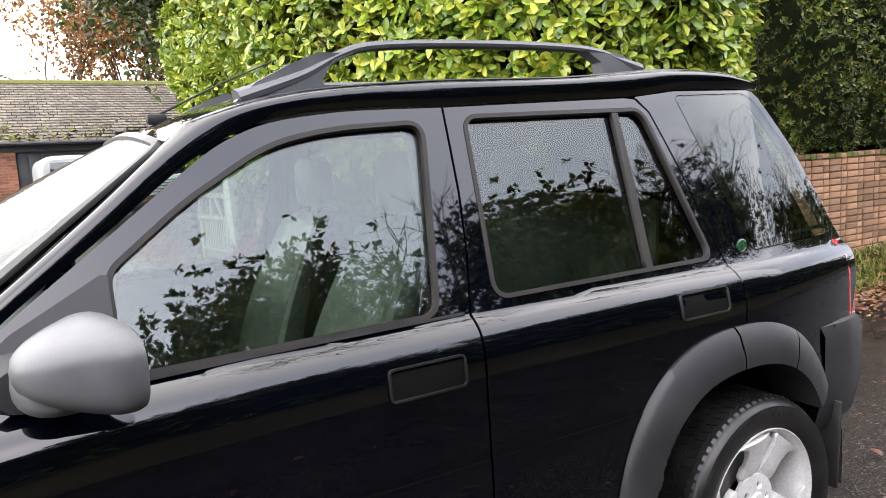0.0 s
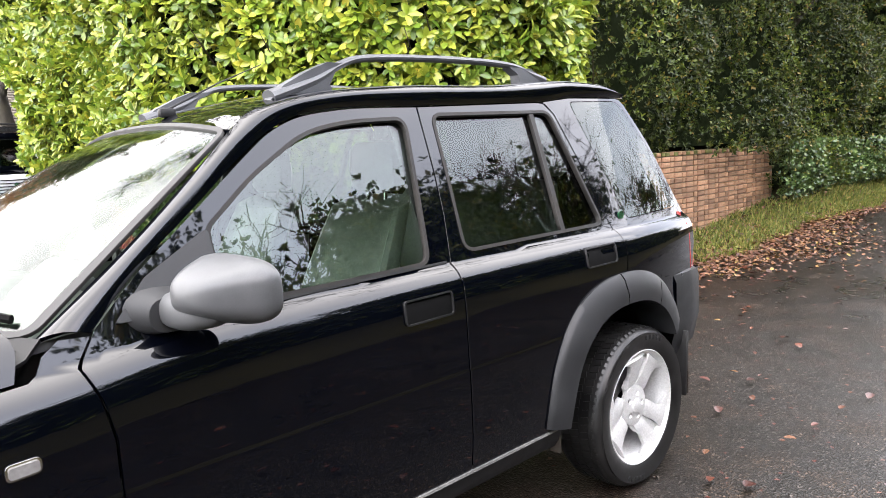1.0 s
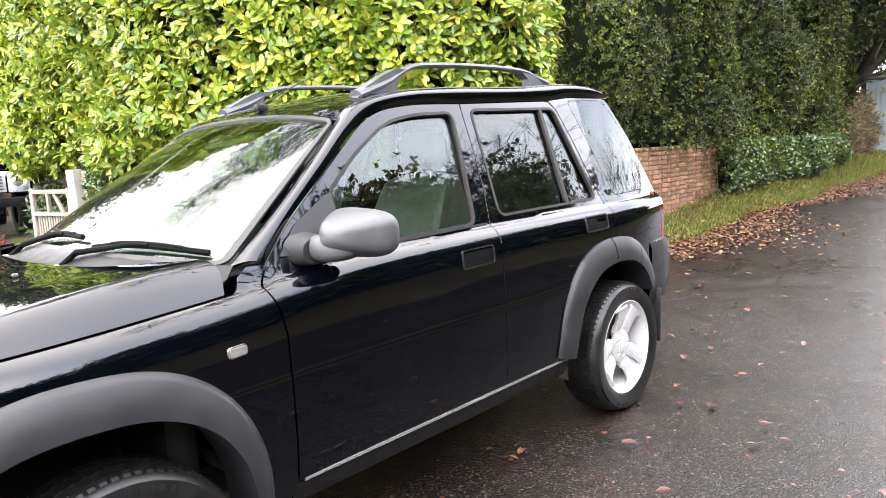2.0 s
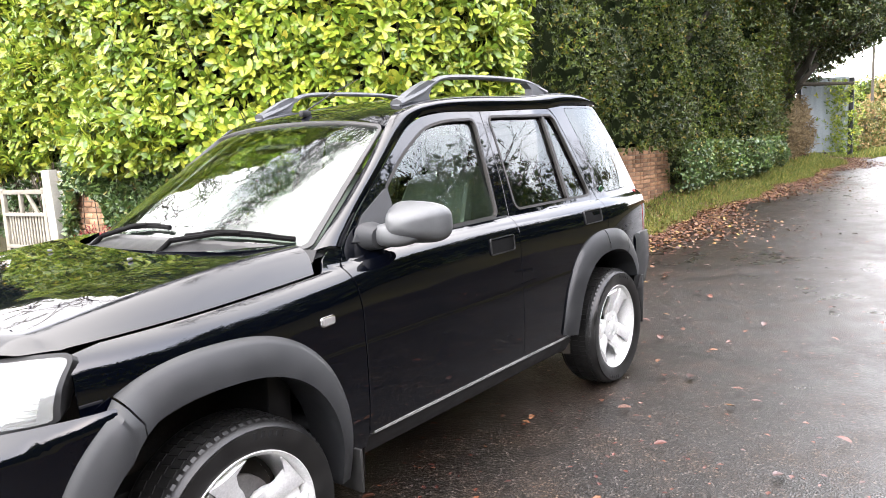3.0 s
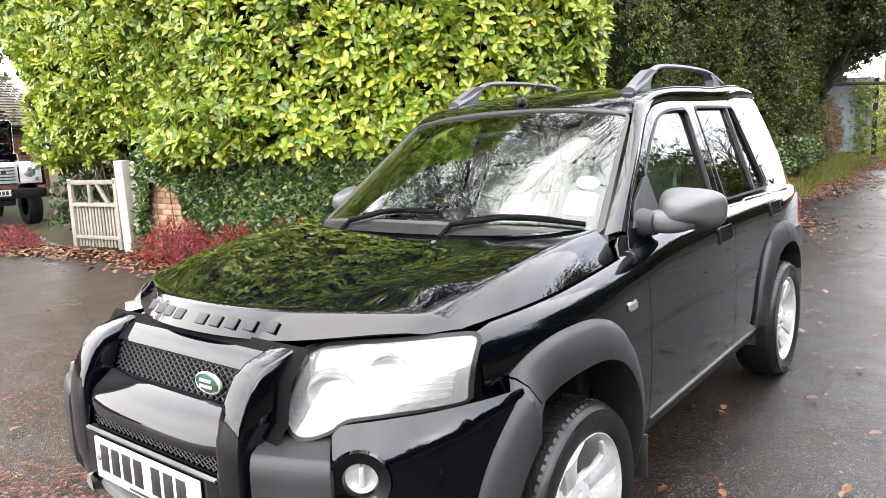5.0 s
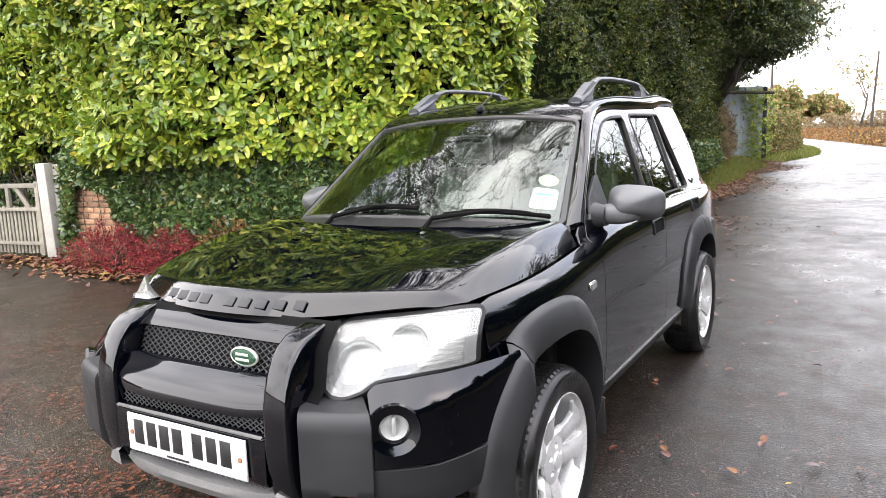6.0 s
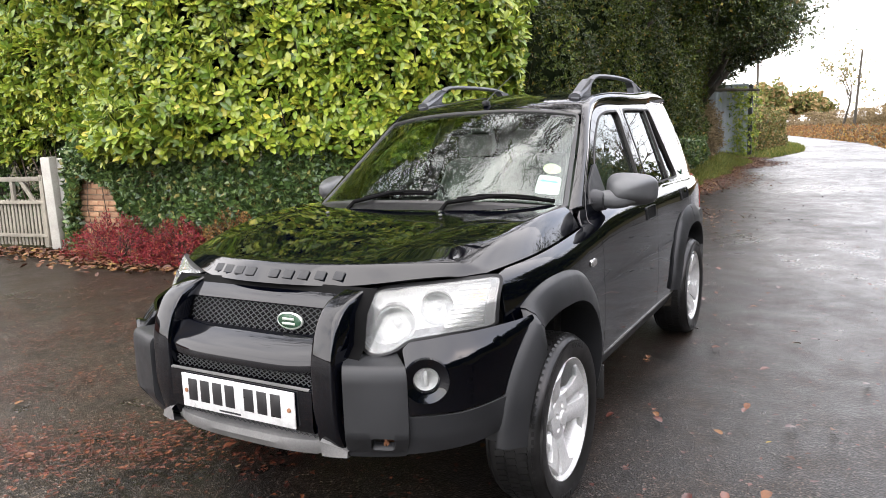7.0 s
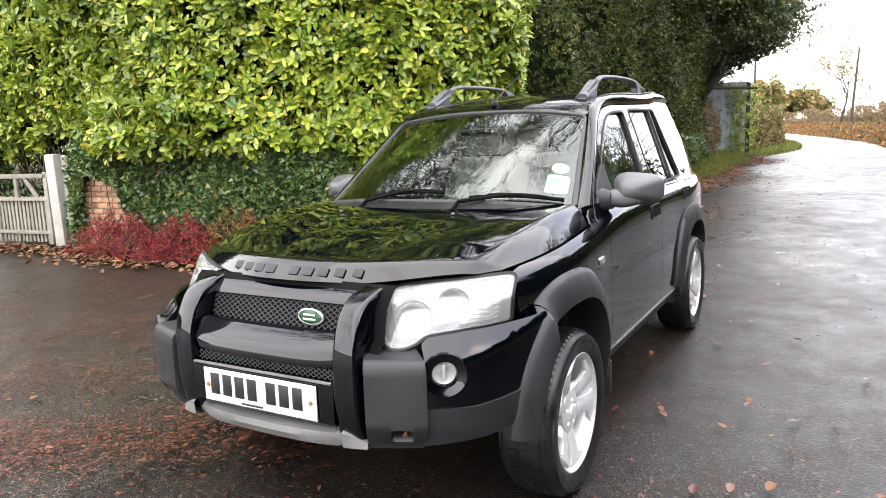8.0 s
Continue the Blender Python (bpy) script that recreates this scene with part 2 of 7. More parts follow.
def offset(pts, d):
    """A closed 2D polygon moved outwards by d (inwards: minus)."""
    p = np.array(pts, float)
    area = 0.5 * np.sum(p[:, 0] * np.roll(p[:, 1], -1) - p[:, 1] * np.roll(p[:, 0], -1))
    s = 1 if area > 0 else -1
    t = np.roll(p, -1, 0) - np.roll(p, 1, 0)
    t /= np.maximum(np.linalg.norm(t, axis=1, keepdims=True), 1e-9)
    return [tuple(q) for q in p + s * d * np.stack([t[:, 1], -t[:, 0]], 1)]


def panel(name, outline, fmap, material, parent, holes=(), du=0.07, dv=0.05, thick=0.012, lift=0.0, mirror=False, label="", vcuts=(), out=None):
    """A sheet-metal panel: a flat outline with holes, cut into small faces, laid on the surface fmap(u, v) and given a thickness.
    out: a direction that its outer face looks to."""
    bm = bmesh.new()
    edges = []
    for loop in (outline, *holes):
        vs = [bm.verts.new((q[0], q[1], 0)) for q in loop]
        edges += [bm.edges.new((vs[i], vs[(i + 1) % len(vs)])) for i in range(len(vs))]
    bmesh.ops.triangle_fill(bm, use_beauty=True, use_dissolve=False, edges=edges, normal=(0, 0, 1))
    us, vs_ = [q[0] for q in outline], [q[1] for q in outline]
    cuts = [((c, 0, 0), (1, 0, 0)) for c in np.arange(min(us) + du / 2, max(us), du)]
    cuts += [((0, c, 0), (0, 1, 0)) for c in (*np.arange(min(vs_) + dv / 2, max(vs_), dv), *vcuts)]
    for co, no in cuts:
        bmesh.ops.bisect_plane(bm, geom=bm.verts[:] + bm.edges[:] + bm.faces[:], dist=1e-6, plane_co=co, plane_no=no)
    bm.normal_update()
    for f in bm.faces:
        if f.normal.z < 0:
            f.normal_flip()
    bm.verts.index_update()
    n, e = len(bm.verts), 1e-4
    P, N = [], []
    for v in bm.verts:
        u, w = v.co.x, v.co.y
        p = np.array(fmap(u, w), float)
        nn = np.cross(np.array(fmap(u + e, w)) - np.array(fmap(u - e, w)), np.array(fmap(u, w + e)) - np.array(fmap(u, w - e)))
        N.append(nn / max(np.linalg.norm(nn), 1e-12))
        P.append(p)
    faces = [[v.index for v in f.verts] for f in bm.faces]
    rim = [(l.vert.index, l.link_loop_next.vert.index) for ed in bm.edges if len(ed.link_faces) == 1 for l in ed.link_loops]
    bm.free()
    N, P = np.array(N), np.array(P)
    flip = out is not None and float(np.mean(N @ np.array(out, float))) < 0
    if flip:
        N = -N
        faces = [f[::-1] for f in faces]
        rim = [(b, a) for a, b in rim]
    P = P + lift * N
    Q = P - thick * N
    side = np.zeros_like(P)
    for a, b in rim:
        s = np.cross(P[b] - P[a], N[a])
        side[a] += s
        side[b] += s
    ln = np.linalg.norm(side, axis=1, keepdims=True)
    side = side / np.maximum(ln, 1e-12)
    V = [*P, *Q]
    NN = [*N, *-N]
    F = faces + [[i + n for i in f[::-1]] for f in faces]
    ids = {}
    for i in sorted({i for r_ in rim for i in r_}):
        ids[i] = len(V)
        V += [P[i], Q[i]]
        b = side[i] + 0.6 * N[i]
        NN += [b / max(np.linalg.norm(b), 1e-9), side[i] if ln[i] > 1e-9 else N[i]]
    F += [[ids[b], ids[a], ids[a] + 1, ids[b] + 1] for a, b in rim]
    V, NN = np.array(V), np.array(NN)
    made = [mesh_ob(name, V, F, material, parent, label, NN)]
    if mirror:
        made.append(mesh_ob(name, V * (1, -1, 1), [f[::-1] for f in F], material, parent, label, NN * (1, -1, 1)))
    return made


def loft(name, rows, material, parent, label="", closed=False, caps=False, mirror=False, angle=40.0, out=None, solid=0.0):
    """A skin over rows of points; closed: each row is a ring."""
    outs = []
    for s in ((1, -1) if mirror else (1,)):
        bm = bmesh.new()
        vs = [[bm.verts.new((p[0], p[1] * s, p[2])) for p in row] for row in rows]
        k = len(rows[0])
        for a, b in zip(vs, vs[1:]):
            for i in range(k if closed else k - 1):
                q = [a[i], a[(i + 1) % k], b[(i + 1) % k], b[i]]
                try:
                    bm.faces.new(q if s > 0 else q[::-1])
                except ValueError:
                    pass
        if caps and closed:
            bm.faces.new(vs[0][::-1] if s > 0 else vs[0])
            bm.faces.new(vs[-1] if s > 0 else vs[-1][::-1])
        bmesh.ops.remove_doubles(bm, verts=bm.verts[:], dist=1e-6)
        if closed and caps:
            bmesh.ops.recalc_face_normals(bm, faces=bm.faces[:])
        elif out is not None:
            bm.normal_update()
            d = Vector((out[0], out[1] * s, out[2]))
            if sum(f.normal.dot(d) * f.calc_area() for f in bm.faces) < 0:
                for f in bm.faces:
                    f.normal_flip()
        if solid:
            bmesh.ops.solidify(bm, geom=bm.faces[:], thickness=solid)
        outs.append(part(name, bm, material, parent, label, angle))
    return outs


def box(bm, c, size, bevel=0.0, rot=None, seg=2):
    """Adds a bevelled box to bm."""
    r = bmesh.ops.create_cube(bm, size=1.0)
    vs = r["verts"]
    bmesh.ops.scale(bm, vec=size, verts=vs)
    if bevel:
        es = list({e for v in vs for e in v.link_edges})
        vs = list({v for f in bmesh.ops.bevel(bm, geom=es, offset=bevel, segments=seg, affect="EDGES", profile=0.5)["faces"] for v in f.verts} | {v for v in vs if v.is_valid})
    if rot is not None:
        bmesh.ops.rotate(bm, cent=(0, 0, 0), matrix=Euler([radians(a) for a in rot]).to_matrix(), verts=vs)
    bmesh.ops.translate(bm, vec=c, verts=vs)
    return vs


def block(name, c, size, material, parent=None, bevel=0.005, rot=None, label="", **tags):
    bm = bmesh.new()
    box(bm, c, size, bevel, rot)
    return part(name, bm, material, parent, label, **tags)


def lathe(profile, n=48, axis="y", span=None):
    """bmesh: a profile of (radius, along) turned about an axis."""
    bm = bmesh.new()
    rows = []
    for i in range(n):
        a = 2 * math.pi * i / n
        ring = []
        for r, h in profile:
            q = (r * math.cos(a), h, r * math.sin(a)) if axis == "y" else (r * math.cos(a), r * math.sin(a), h)
            ring.append(bm.verts.new(q))
        rows.append(ring)
    for i in range(n):
        a, b = rows[i], rows[(i + 1) % n]
        for j in range(len(profile) - 1):
            bm.faces.new((a[j], a[j + 1], b[j + 1], b[j]))
    bmesh.ops.remove_doubles(bm, verts=bm.verts[:], dist=1e-6)
    bmesh.ops.recalc_face_normals(bm, faces=bm.faces[:])
    return bm


def tube(path, radius, n=8, flat=1.0, up=(0, 0, 1)):
    """bmesh: a round or flattened bar along a path; radius is one number or one for each point."""
    bm = bmesh.new()
    p = [Vector(q) for q in path]
    rings = []
    for i, q in enumerate(p):
        t = (p[min(i + 1, len(p) - 1)] - p[max(i - 1, 0)]).normalized()
        s = t.cross(Vector(up))
        s = s.normalized() if s.length > 1e-4 else t.orthogonal().normalized()
        w = s.cross(t)
        r = radius[i] if hasattr(radius, "__len__") else radius
        rings.append([bm.verts.new(q + s * (r * math.cos(2 * math.pi * k / n)) + w * (r * flat * math.sin(2 * math.pi * k / n))) for k in range(n)])
    for a, b in zip(rings, rings[1:]):
        for k in range(n):
            bm.faces.new((a[k], a[(k + 1) % n], b[(k + 1) % n], b[k]))
    bm.faces.new(rings[0][::-1])
    bm.faces.new(rings[-1])
    bmesh.ops.recalc_face_normals(bm, faces=bm.faces[:])
    return bm

# ---- the lane, its walls and plants ----

def wet_road(name, c1, c2, c3, shine):
    """Wet tarmac: stone chips, damp and dry patches, brown silt."""
    m, nt, p = nodes_of(name)
    big, mid, chips = noise_tex(nt, 0.35, 5, 0.6, True), noise_tex(nt, 3.2, 6, 0.65, True), noise_tex(nt, 95.0, 3, 0.7, True)
    vor = put(nt, "ShaderNodeTexVoronoi", Scale=125.0)
    geo = nt.nodes.new("ShaderNodeNewGeometry")
    nt.links.new(geo.outputs["Position"], vor.inputs["Vector"])
    col = mixed(nt, ramp(nt, big.outputs["Fac"], [(0.35, 0.0), (0.65, 1.0)]).outputs["Color"], c1, c2)
    col = mixed(nt, ramp(nt, mid.outputs["Fac"], [(0.44, 0.0), (0.66, 0.85)]).outputs["Color"], col, c3)
    col = mixed(nt, 1.0, col, ramp(nt, chips.outputs["Fac"], [(0.32, 0.3), (0.68, 2.0)]).outputs["Color"], "MULTIPLY")
    col = mixed(nt, 0.6, col, ramp(nt, vor.outputs["Distance"], [(0.0, 1.6), (0.6, 0.45)]).outputs["Color"], "MULTIPLY")
    pick = nt.nodes.new("ShaderNodeSeparateColor")
    nt.links.new(vor.outputs["Color"], pick.inputs[0])
    col = mixed(nt, 1.0, col, ramp(nt, pick.outputs[0], [(0.0, 0.40), (0.60, 0.8), (0.78, 1.9), (0.92, 3.4), (1.0, 7.0)]).outputs["Color"], "MULTIPLY")
    nt.links.new(col, p.inputs["Base Color"])
    both = mixed(nt, 0.5, big.outputs["Fac"], mid.outputs["Fac"])
    nt.links.new(ramp(nt, both, [(0.40, shine[0]), (0.62, shine[1])]).outputs["Color"], p.inputs["Roughness"])
    p.inputs["Specular IOR Level"].default_value = 0.26
    b1 = put(nt, "ShaderNodeBump", Strength=0.48, Distance=0.005)
    nt.links.new(vor.outputs["Distance"], b1.inputs["Height"])
    b2 = put(nt, "ShaderNodeBump", Strength=0.35, Distance=0.012)
    nt.links.new(mid.outputs["Fac"], b2.inputs["Height"])
    nt.links.new(b1.outputs["Normal"], b2.inputs["Normal"])
    nt.links.new(b2.outputs["Normal"], p.inputs["Normal"])
    return m


APRON = wet_road("worn_damp_tarmac", (0.0175, 0.0138, 0.0106), (0.0245, 0.0203, 0.0164), (0.026, 0.0162, 0.0102), (0.27, 0.50))
ROAD = wet_road("wet_tarmac", (0.0080, 0.0065, 0.0053), (0.0120, 0.0105, 0.0094), (0.0145, 0.0095, 0.0062), (0.25, 0.48))
DRIVE = wet_road("damp_tarmac", (0.090, 0.082, 0.072), (0.12, 0.112, 0.10), (0.075, 0.058, 0.045), (0.36, 0.62))
EARTH = surface("earth_and_moss", (0.028, 0.0252, 0.01232), (0.0504, 0.0448, 0.0196), rough=0.95, scale=0.8, fine=20, bump=0.6, depth=0.03, world=True, spec=0.08)
FIELD = surface("far_field", (0.08, 0.10, 0.035), (0.12, 0.12, 0.05), rough=0.95, scale=0.05, fine=1.0, bump=0.0, world=True)
BRICK = surface("red_brick", (0.20, 0.090, 0.046), (0.30, 0.185, 0.105), rough=0.85, scale=14, fine=90, bump=0.5, depth=0.004, per="object", spread=0.4)
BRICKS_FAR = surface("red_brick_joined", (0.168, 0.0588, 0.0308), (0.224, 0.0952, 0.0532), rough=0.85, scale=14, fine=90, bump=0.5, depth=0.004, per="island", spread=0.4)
MORTAR = surface("lime_mortar", (0.1904, 0.1568, 0.112), (0.252, 0.2128, 0.1568), rough=0.95, scale=9, fine=70, bump=0.5, depth=0.004)
MOSS = surface("moss", (0.06, 0.072, 0.012), (0.12, 0.114, 0.024), rough=0.95, scale=9, fine=90, bump=0.8, depth=0.006)
LAUREL = leafy("laurel_leaf", [(0.0, (0.055, 0.110, 0.013)), (0.30, (0.155, 0.235, 0.025)), (0.7, (0.265, 0.325, 0.038)), (0.95, (0.35, 0.375, 0.052)), (1.0, (0.50, 0.43, 0.07))], rough=0.33, through_light=0.22, patch=0.16)
# the laurel leaf again, with the hedge's inner shade put into its green
LAUREL_SHADED = leafy("laurel_leaf_shaded", [(0.0, (0.014, 0.0336, 0.0056)), (1.0, (0.0392, 0.0728, 0.01008))], rough=0.45, through_light=0.1)
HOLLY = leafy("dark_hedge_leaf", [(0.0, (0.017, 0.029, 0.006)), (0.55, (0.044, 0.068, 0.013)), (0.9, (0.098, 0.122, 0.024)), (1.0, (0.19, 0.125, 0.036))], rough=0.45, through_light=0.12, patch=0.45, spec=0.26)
IVY = leafy("ivy_leaf", [(0.0, (0.022, 0.046, 0.014)), (0.45, (0.058, 0.105, 0.028)), (0.9, (0.13, 0.19, 0.050)), (1.0, (0.24, 0.19, 0.055))], rough=0.35, through_light=0.1)
OAK = leafy("tree_leaf", [(0.0, (0.015, 0.027, 0.0072)), (0.6, (0.040, 0.062, 0.013)), (0.9, (0.09, 0.11, 0.022)), (1.0, (0.1232, 0.056, 0.0168))], rough=0.45, through_light=0.25)
BEECH = leafy("beech_hedge_leaf", [(0.0, (0.055, 0.070, 0.016)), (0.45, (0.13, 0.14, 0.030)), (0.7, (0.21, 0.15, 0.050)), (1.0, (0.32, 0.20, 0.09))], rough=0.7, through_light=0.2)
DEAD = leafy("dead_fern", [(0.0, (0.10, 0.072, 0.036)), (0.6, (0.20, 0.145, 0.075)), (1.0, (0.29, 0.22, 0.12))], rough=0.85, through_light=0.15)
BERRY = leafy("red_shrub_leaf", [(0.0, (0.075, 0.007, 0.012)), (0.6, (0.22, 0.018, 0.028)), (0.9, (0.34, 0.042, 0.038)), (1.0, (0.30, 0.17, 0.04))], rough=0.5, through_light=0.25)
RUSSET = leafy("autumn_leaf", [(0.0, (0.08, 0.04, 0.012)), (0.6, (0.20, 0.085, 0.024)), (1.0, (0.30, 0.19, 0.05))], rough=0.7, through_light=0.25)
LITTER = leafy("fallen_leaf", [(0.0, (0.046, 0.015, 0.007)), (0.35, (0.090, 0.030, 0.012)), (0.65, (0.125, 0.050, 0.017)), (0.93, (0.17, 0.085, 0.026)), (1.0, (0.26, 0.19, 0.04))], rough=0.65, through_light=0.0)
LITTER_WET = leafy("sodden_leaf", [(0.0, (0.036, 0.0095, 0.007)), (0.6, (0.078, 0.019, 0.011)), (1.0, (0.125, 0.04, 0.017))], rough=0.38, through_light=0.0)
GRASS = leafy("grass_blade", [(0.0, (0.065, 0.095, 0.015)), (0.6, (0.16, 0.19, 0.030)), (1.0, (0.31, 0.26, 0.075))], rough=0.6, through_light=0.3)
BARK = surface("bark", (0.0252, 0.02016, 0.01456), (0.056, 0.0476, 0.0336), rough=0.9, scale=4, fine=40, bump=0.7, depth=0.02)
TWIG = surface("dry_twig", (0.0336, 0.02352, 0.01568), (0.0672, 0.0476, 0.0308), rough=0.85, scale=8, fine=60, bump=0.2)
BANK = surface("winter_hedge_inside", (0.10, 0.075, 0.04), (0.16, 0.12, 0.065), rough=1.0, scale=2, fine=14, bump=0.6, depth=0.05)
# near black stands in for the shade deep inside the hedges
SHADE = surface("hedge_depth_shade", (0.006, 0.009, 0.004), (0.014, 0.018, 0.008), rough=1.0, scale=4, fine=30, bump=0.5, depth=0.03, spec=0.0)
TIMBER = surface("weathered_timber", (0.15, 0.135, 0.105), (0.23, 0.21, 0.165), rough=0.8, scale=5, fine=70, bump=0.4, depth=0.003, per="object", spread=0.15)
POST_PALE = surface("bleached_timber", (0.30, 0.285, 0.245), (0.40, 0.385, 0.34), rough=0.8, scale=4, fine=60, bump=0.5, depth=0.004)
DARK_WOOD = surface("dark_timber", (0.0112, 0.01232, 0.01456), (0.0252, 0.02576, 0.028), rough=0.6, scale=4, fine=60, bump=0.3)
ROOF_TILE = surface("mossy_roof_tile", (0.0546, 0.0441, 0.0315), (0.1008, 0.084, 0.063), rough=0.9, scale=2.2, fine=18, bump=0.5, depth=0.01, per="island", spread=0.35)
STEEL = surface("grey_sheet_steel", (0.31, 0.355, 0.39), (0.37, 0.41, 0.44), rough=0.5, scale=1.6, fine=30, bump=0.15, metal=0.1)


# middle line and half width of the lane, which narrows and bends to the left far off
mid_y = pchip((-80, -20, 0, 26, 33, 39, 45, 55, 65, 80, 100, 130), (-1.6, -1.55, -1.55, -1.55, -1.6, -1.15, -0.1, 2.0, 4.2, 8.0, 14.5, 26.0))
half_w = pchip((-80, 18, 27, 33, 130), (2.68, 2.68, 2.3, 1.55, 1.5))


def right_edge(x):
    return mid_y(x) - half_w(x)


def rise(x, y):
    """Height of the ground: climbing gently along the lane and up the drive, a bank on the far side of the bend."""
    def soft(v, s):
        return v if v > 30 * s else s * math.log1p(math.exp(max(-30.0, v / s)))
    h = 0.0172 * soft(min(x, 70.0) + 1.0, 0.8) - 0.061 + 0.022 * soft(min(y, 25.0) - 1.6, 0.6)
    if 10.5 < x < 30 and y > 1.2:
        h += 0.42 * min(1.0, (y - 1.2) / 1.3) ** 1.3 * min(1.0, (x - 10.5) / 3.0) * min(1.0, max(0.0, (27.5 - x) / 3.0))
    if y < -4.6 and x < 26:
        h += 0.5 * min(1.0, (-4.6 - y) / 1.5)
    if x >= 26:
        h += 0.75 * min(1.0, max(0.0, right_edge(min(x, 125.0)) - 0.25 - y) / 2.0)
    return h


def sheet(name, xs, ys, dz, material, label, inside=None):
    vs, ids, fs = [], {}, []
    for i, x in enumerate(xs):
        for j, y in enumerate(ys):
            ids[i, j] = len(vs)
            vs.append((x, y, rise(x, y) + dz))
    for i in range(len(xs) - 1):
        for j in range(len(ys) - 1):
            fs.append((ids[i, j], ids[i + 1, j], ids[i + 1, j + 1], ids[i, j + 1]))
    return mesh_ob(name, vs, fs, material, None, label, kind="structure")


def steps(*spans):
    return sorted({round(float(v), 3) for a, b, n in spans for v in np.linspace(a, b, n)})


sheet("ground", steps((-900, -60, 6), (-60, 40, 84), (40, 90, 18), (90, 1500, 8)), steps((-900, -40, 5), (-40, -8, 14), (-8, 8, 44), (8, 40, 18), (40, 900, 6)), -0.03, EARTH, "damp earth and moss beside a narrow lane")

# road: follows its own middle line
vs, fs = [], []
xs = steps((-80, -8, 16), (-8, 30, 96), (30, 130, 40))
EDGE = 10
for i, x in enumerate(xs):
    for j in range(EDGE + 1):
        t = j / EDGE
        wob = 0.06 * math.sin(x * 1.7) + 0.05 * math.sin(x * 4.1 + 1)
        half = half_w(x)
        y = mid_y(x) - half + 2 * half * t + (wob if j in (0, EDGE) else 0)
        vs.append((x, y, rise(x, y) + 0.004 + 0.02 * (1 - (2 * t - 1) ** 2) * (1 if x > 6 else 0)))
for i in range(len(xs) - 1):
    for j in range(EDGE):
        a = i * (EDGE + 1) + j
        fs.append((a, a + EDGE + 1, a + EDGE + 2, a + 1))
mesh_ob("road", vs, fs, ROAD, None, "narrow wet tarmac lane with a worn surface", kind="structure")

# drive apron in front of the gate and garage
vs, fs = [], []
xs = steps((-30, -6, 8), (-6, 4.4, 44))
ys = steps((0.9, 8, 36), (8, 19.6, 20))
for x in xs:
    for y in ys:
        lim = 2.55 + 0.5 * max(0, (y - 7)) * 0.35 if y > 6.5 else float(np.interp(y, (0.6, 1.1, 2.0, 3.0, 4.0, 5.5, 6.5), (4.4, 4.4, 3.9, 3.3, 2.85, 2.5, 2.5)))
        xx = min(x, lim + 0.06 * math.sin(y * 3.1))
        vs.append((xx, y, rise(xx, y) + 0.002))
n = len(ys)
for i in range(len(xs) - 1):
    for j in range(n - 1):
        a = i * n + j
        if vs[a + n][0] - vs[a][0] > 0.001 or vs[a + n + 1][0] - vs[a + 1][0] > 0.001:
            fs.append((a, a + n, a + n + 1, a + 1))
mesh_ob("drive", vs, fs, APRON, None, "damp grey tarmac drive strewn with leaves", kind="structure")
vs, fs = [], []
for i, x in enumerate(np.linspace(24.2, 29, 14)):
    for j, y in enumerate(np.linspace(0.9, 2.9, 6)):
        vs.append((x, y, rise(x, y) + 0.012))
        if i and j:
            a = i * 6 + j
            fs.append((a - 7, a - 1, a, a - 6))
mesh_ob("side_entrance", vs, fs, DRIVE, None, "short damp tarmac entrance to a yard", kind="structure")

# ---- leaves ----
BLADE = [(0.0, 0.0, 0.0), (0.22, 0.36, 0.07), (0.24, 0.0, 0.0), (0.22, -0.36, 0.07), (0.60, 0.50, 0.06), (0.60, 0.0, -0.03), (0.60, -0.50, 0.06), (0.90, 0.27, -0.05), (0.90, -0.27, -0.05), (1.0, 0.0, -0.11)]
BLADE_F = [(0, 2, 1), (0, 3, 2), (1, 2, 5, 4), (2, 3, 6, 5), (4, 5, 9, 7), (5, 6, 8, 9)]
CHIP = [(0.0, 0.0, 0.0), (0.5, 0.5, 0.06), (1.0, 0.0, -0.05), (0.5, -0.5, 0.06)]
CHIP_F = [(0, 3, 2), (0, 2, 1)]
LOBED = [(0.0, 0.0, 0.0), (0.12, 0.50, 0.04), (0.45, 0.30, 0.05), (1.0, 0.0, -0.10), (0.45, -0.30, 0.05), (0.12, -0.50, 0.04), (0.42, 0.0, -0.02)]
LOBED_F = [(0, 6, 2, 1), (2, 6, 3), (3, 6, 4), (4, 6, 0, 5)]


def unit(a):
    return a / np.maximum(np.linalg.norm(a, axis=-1, keepdims=True), 1e-9)


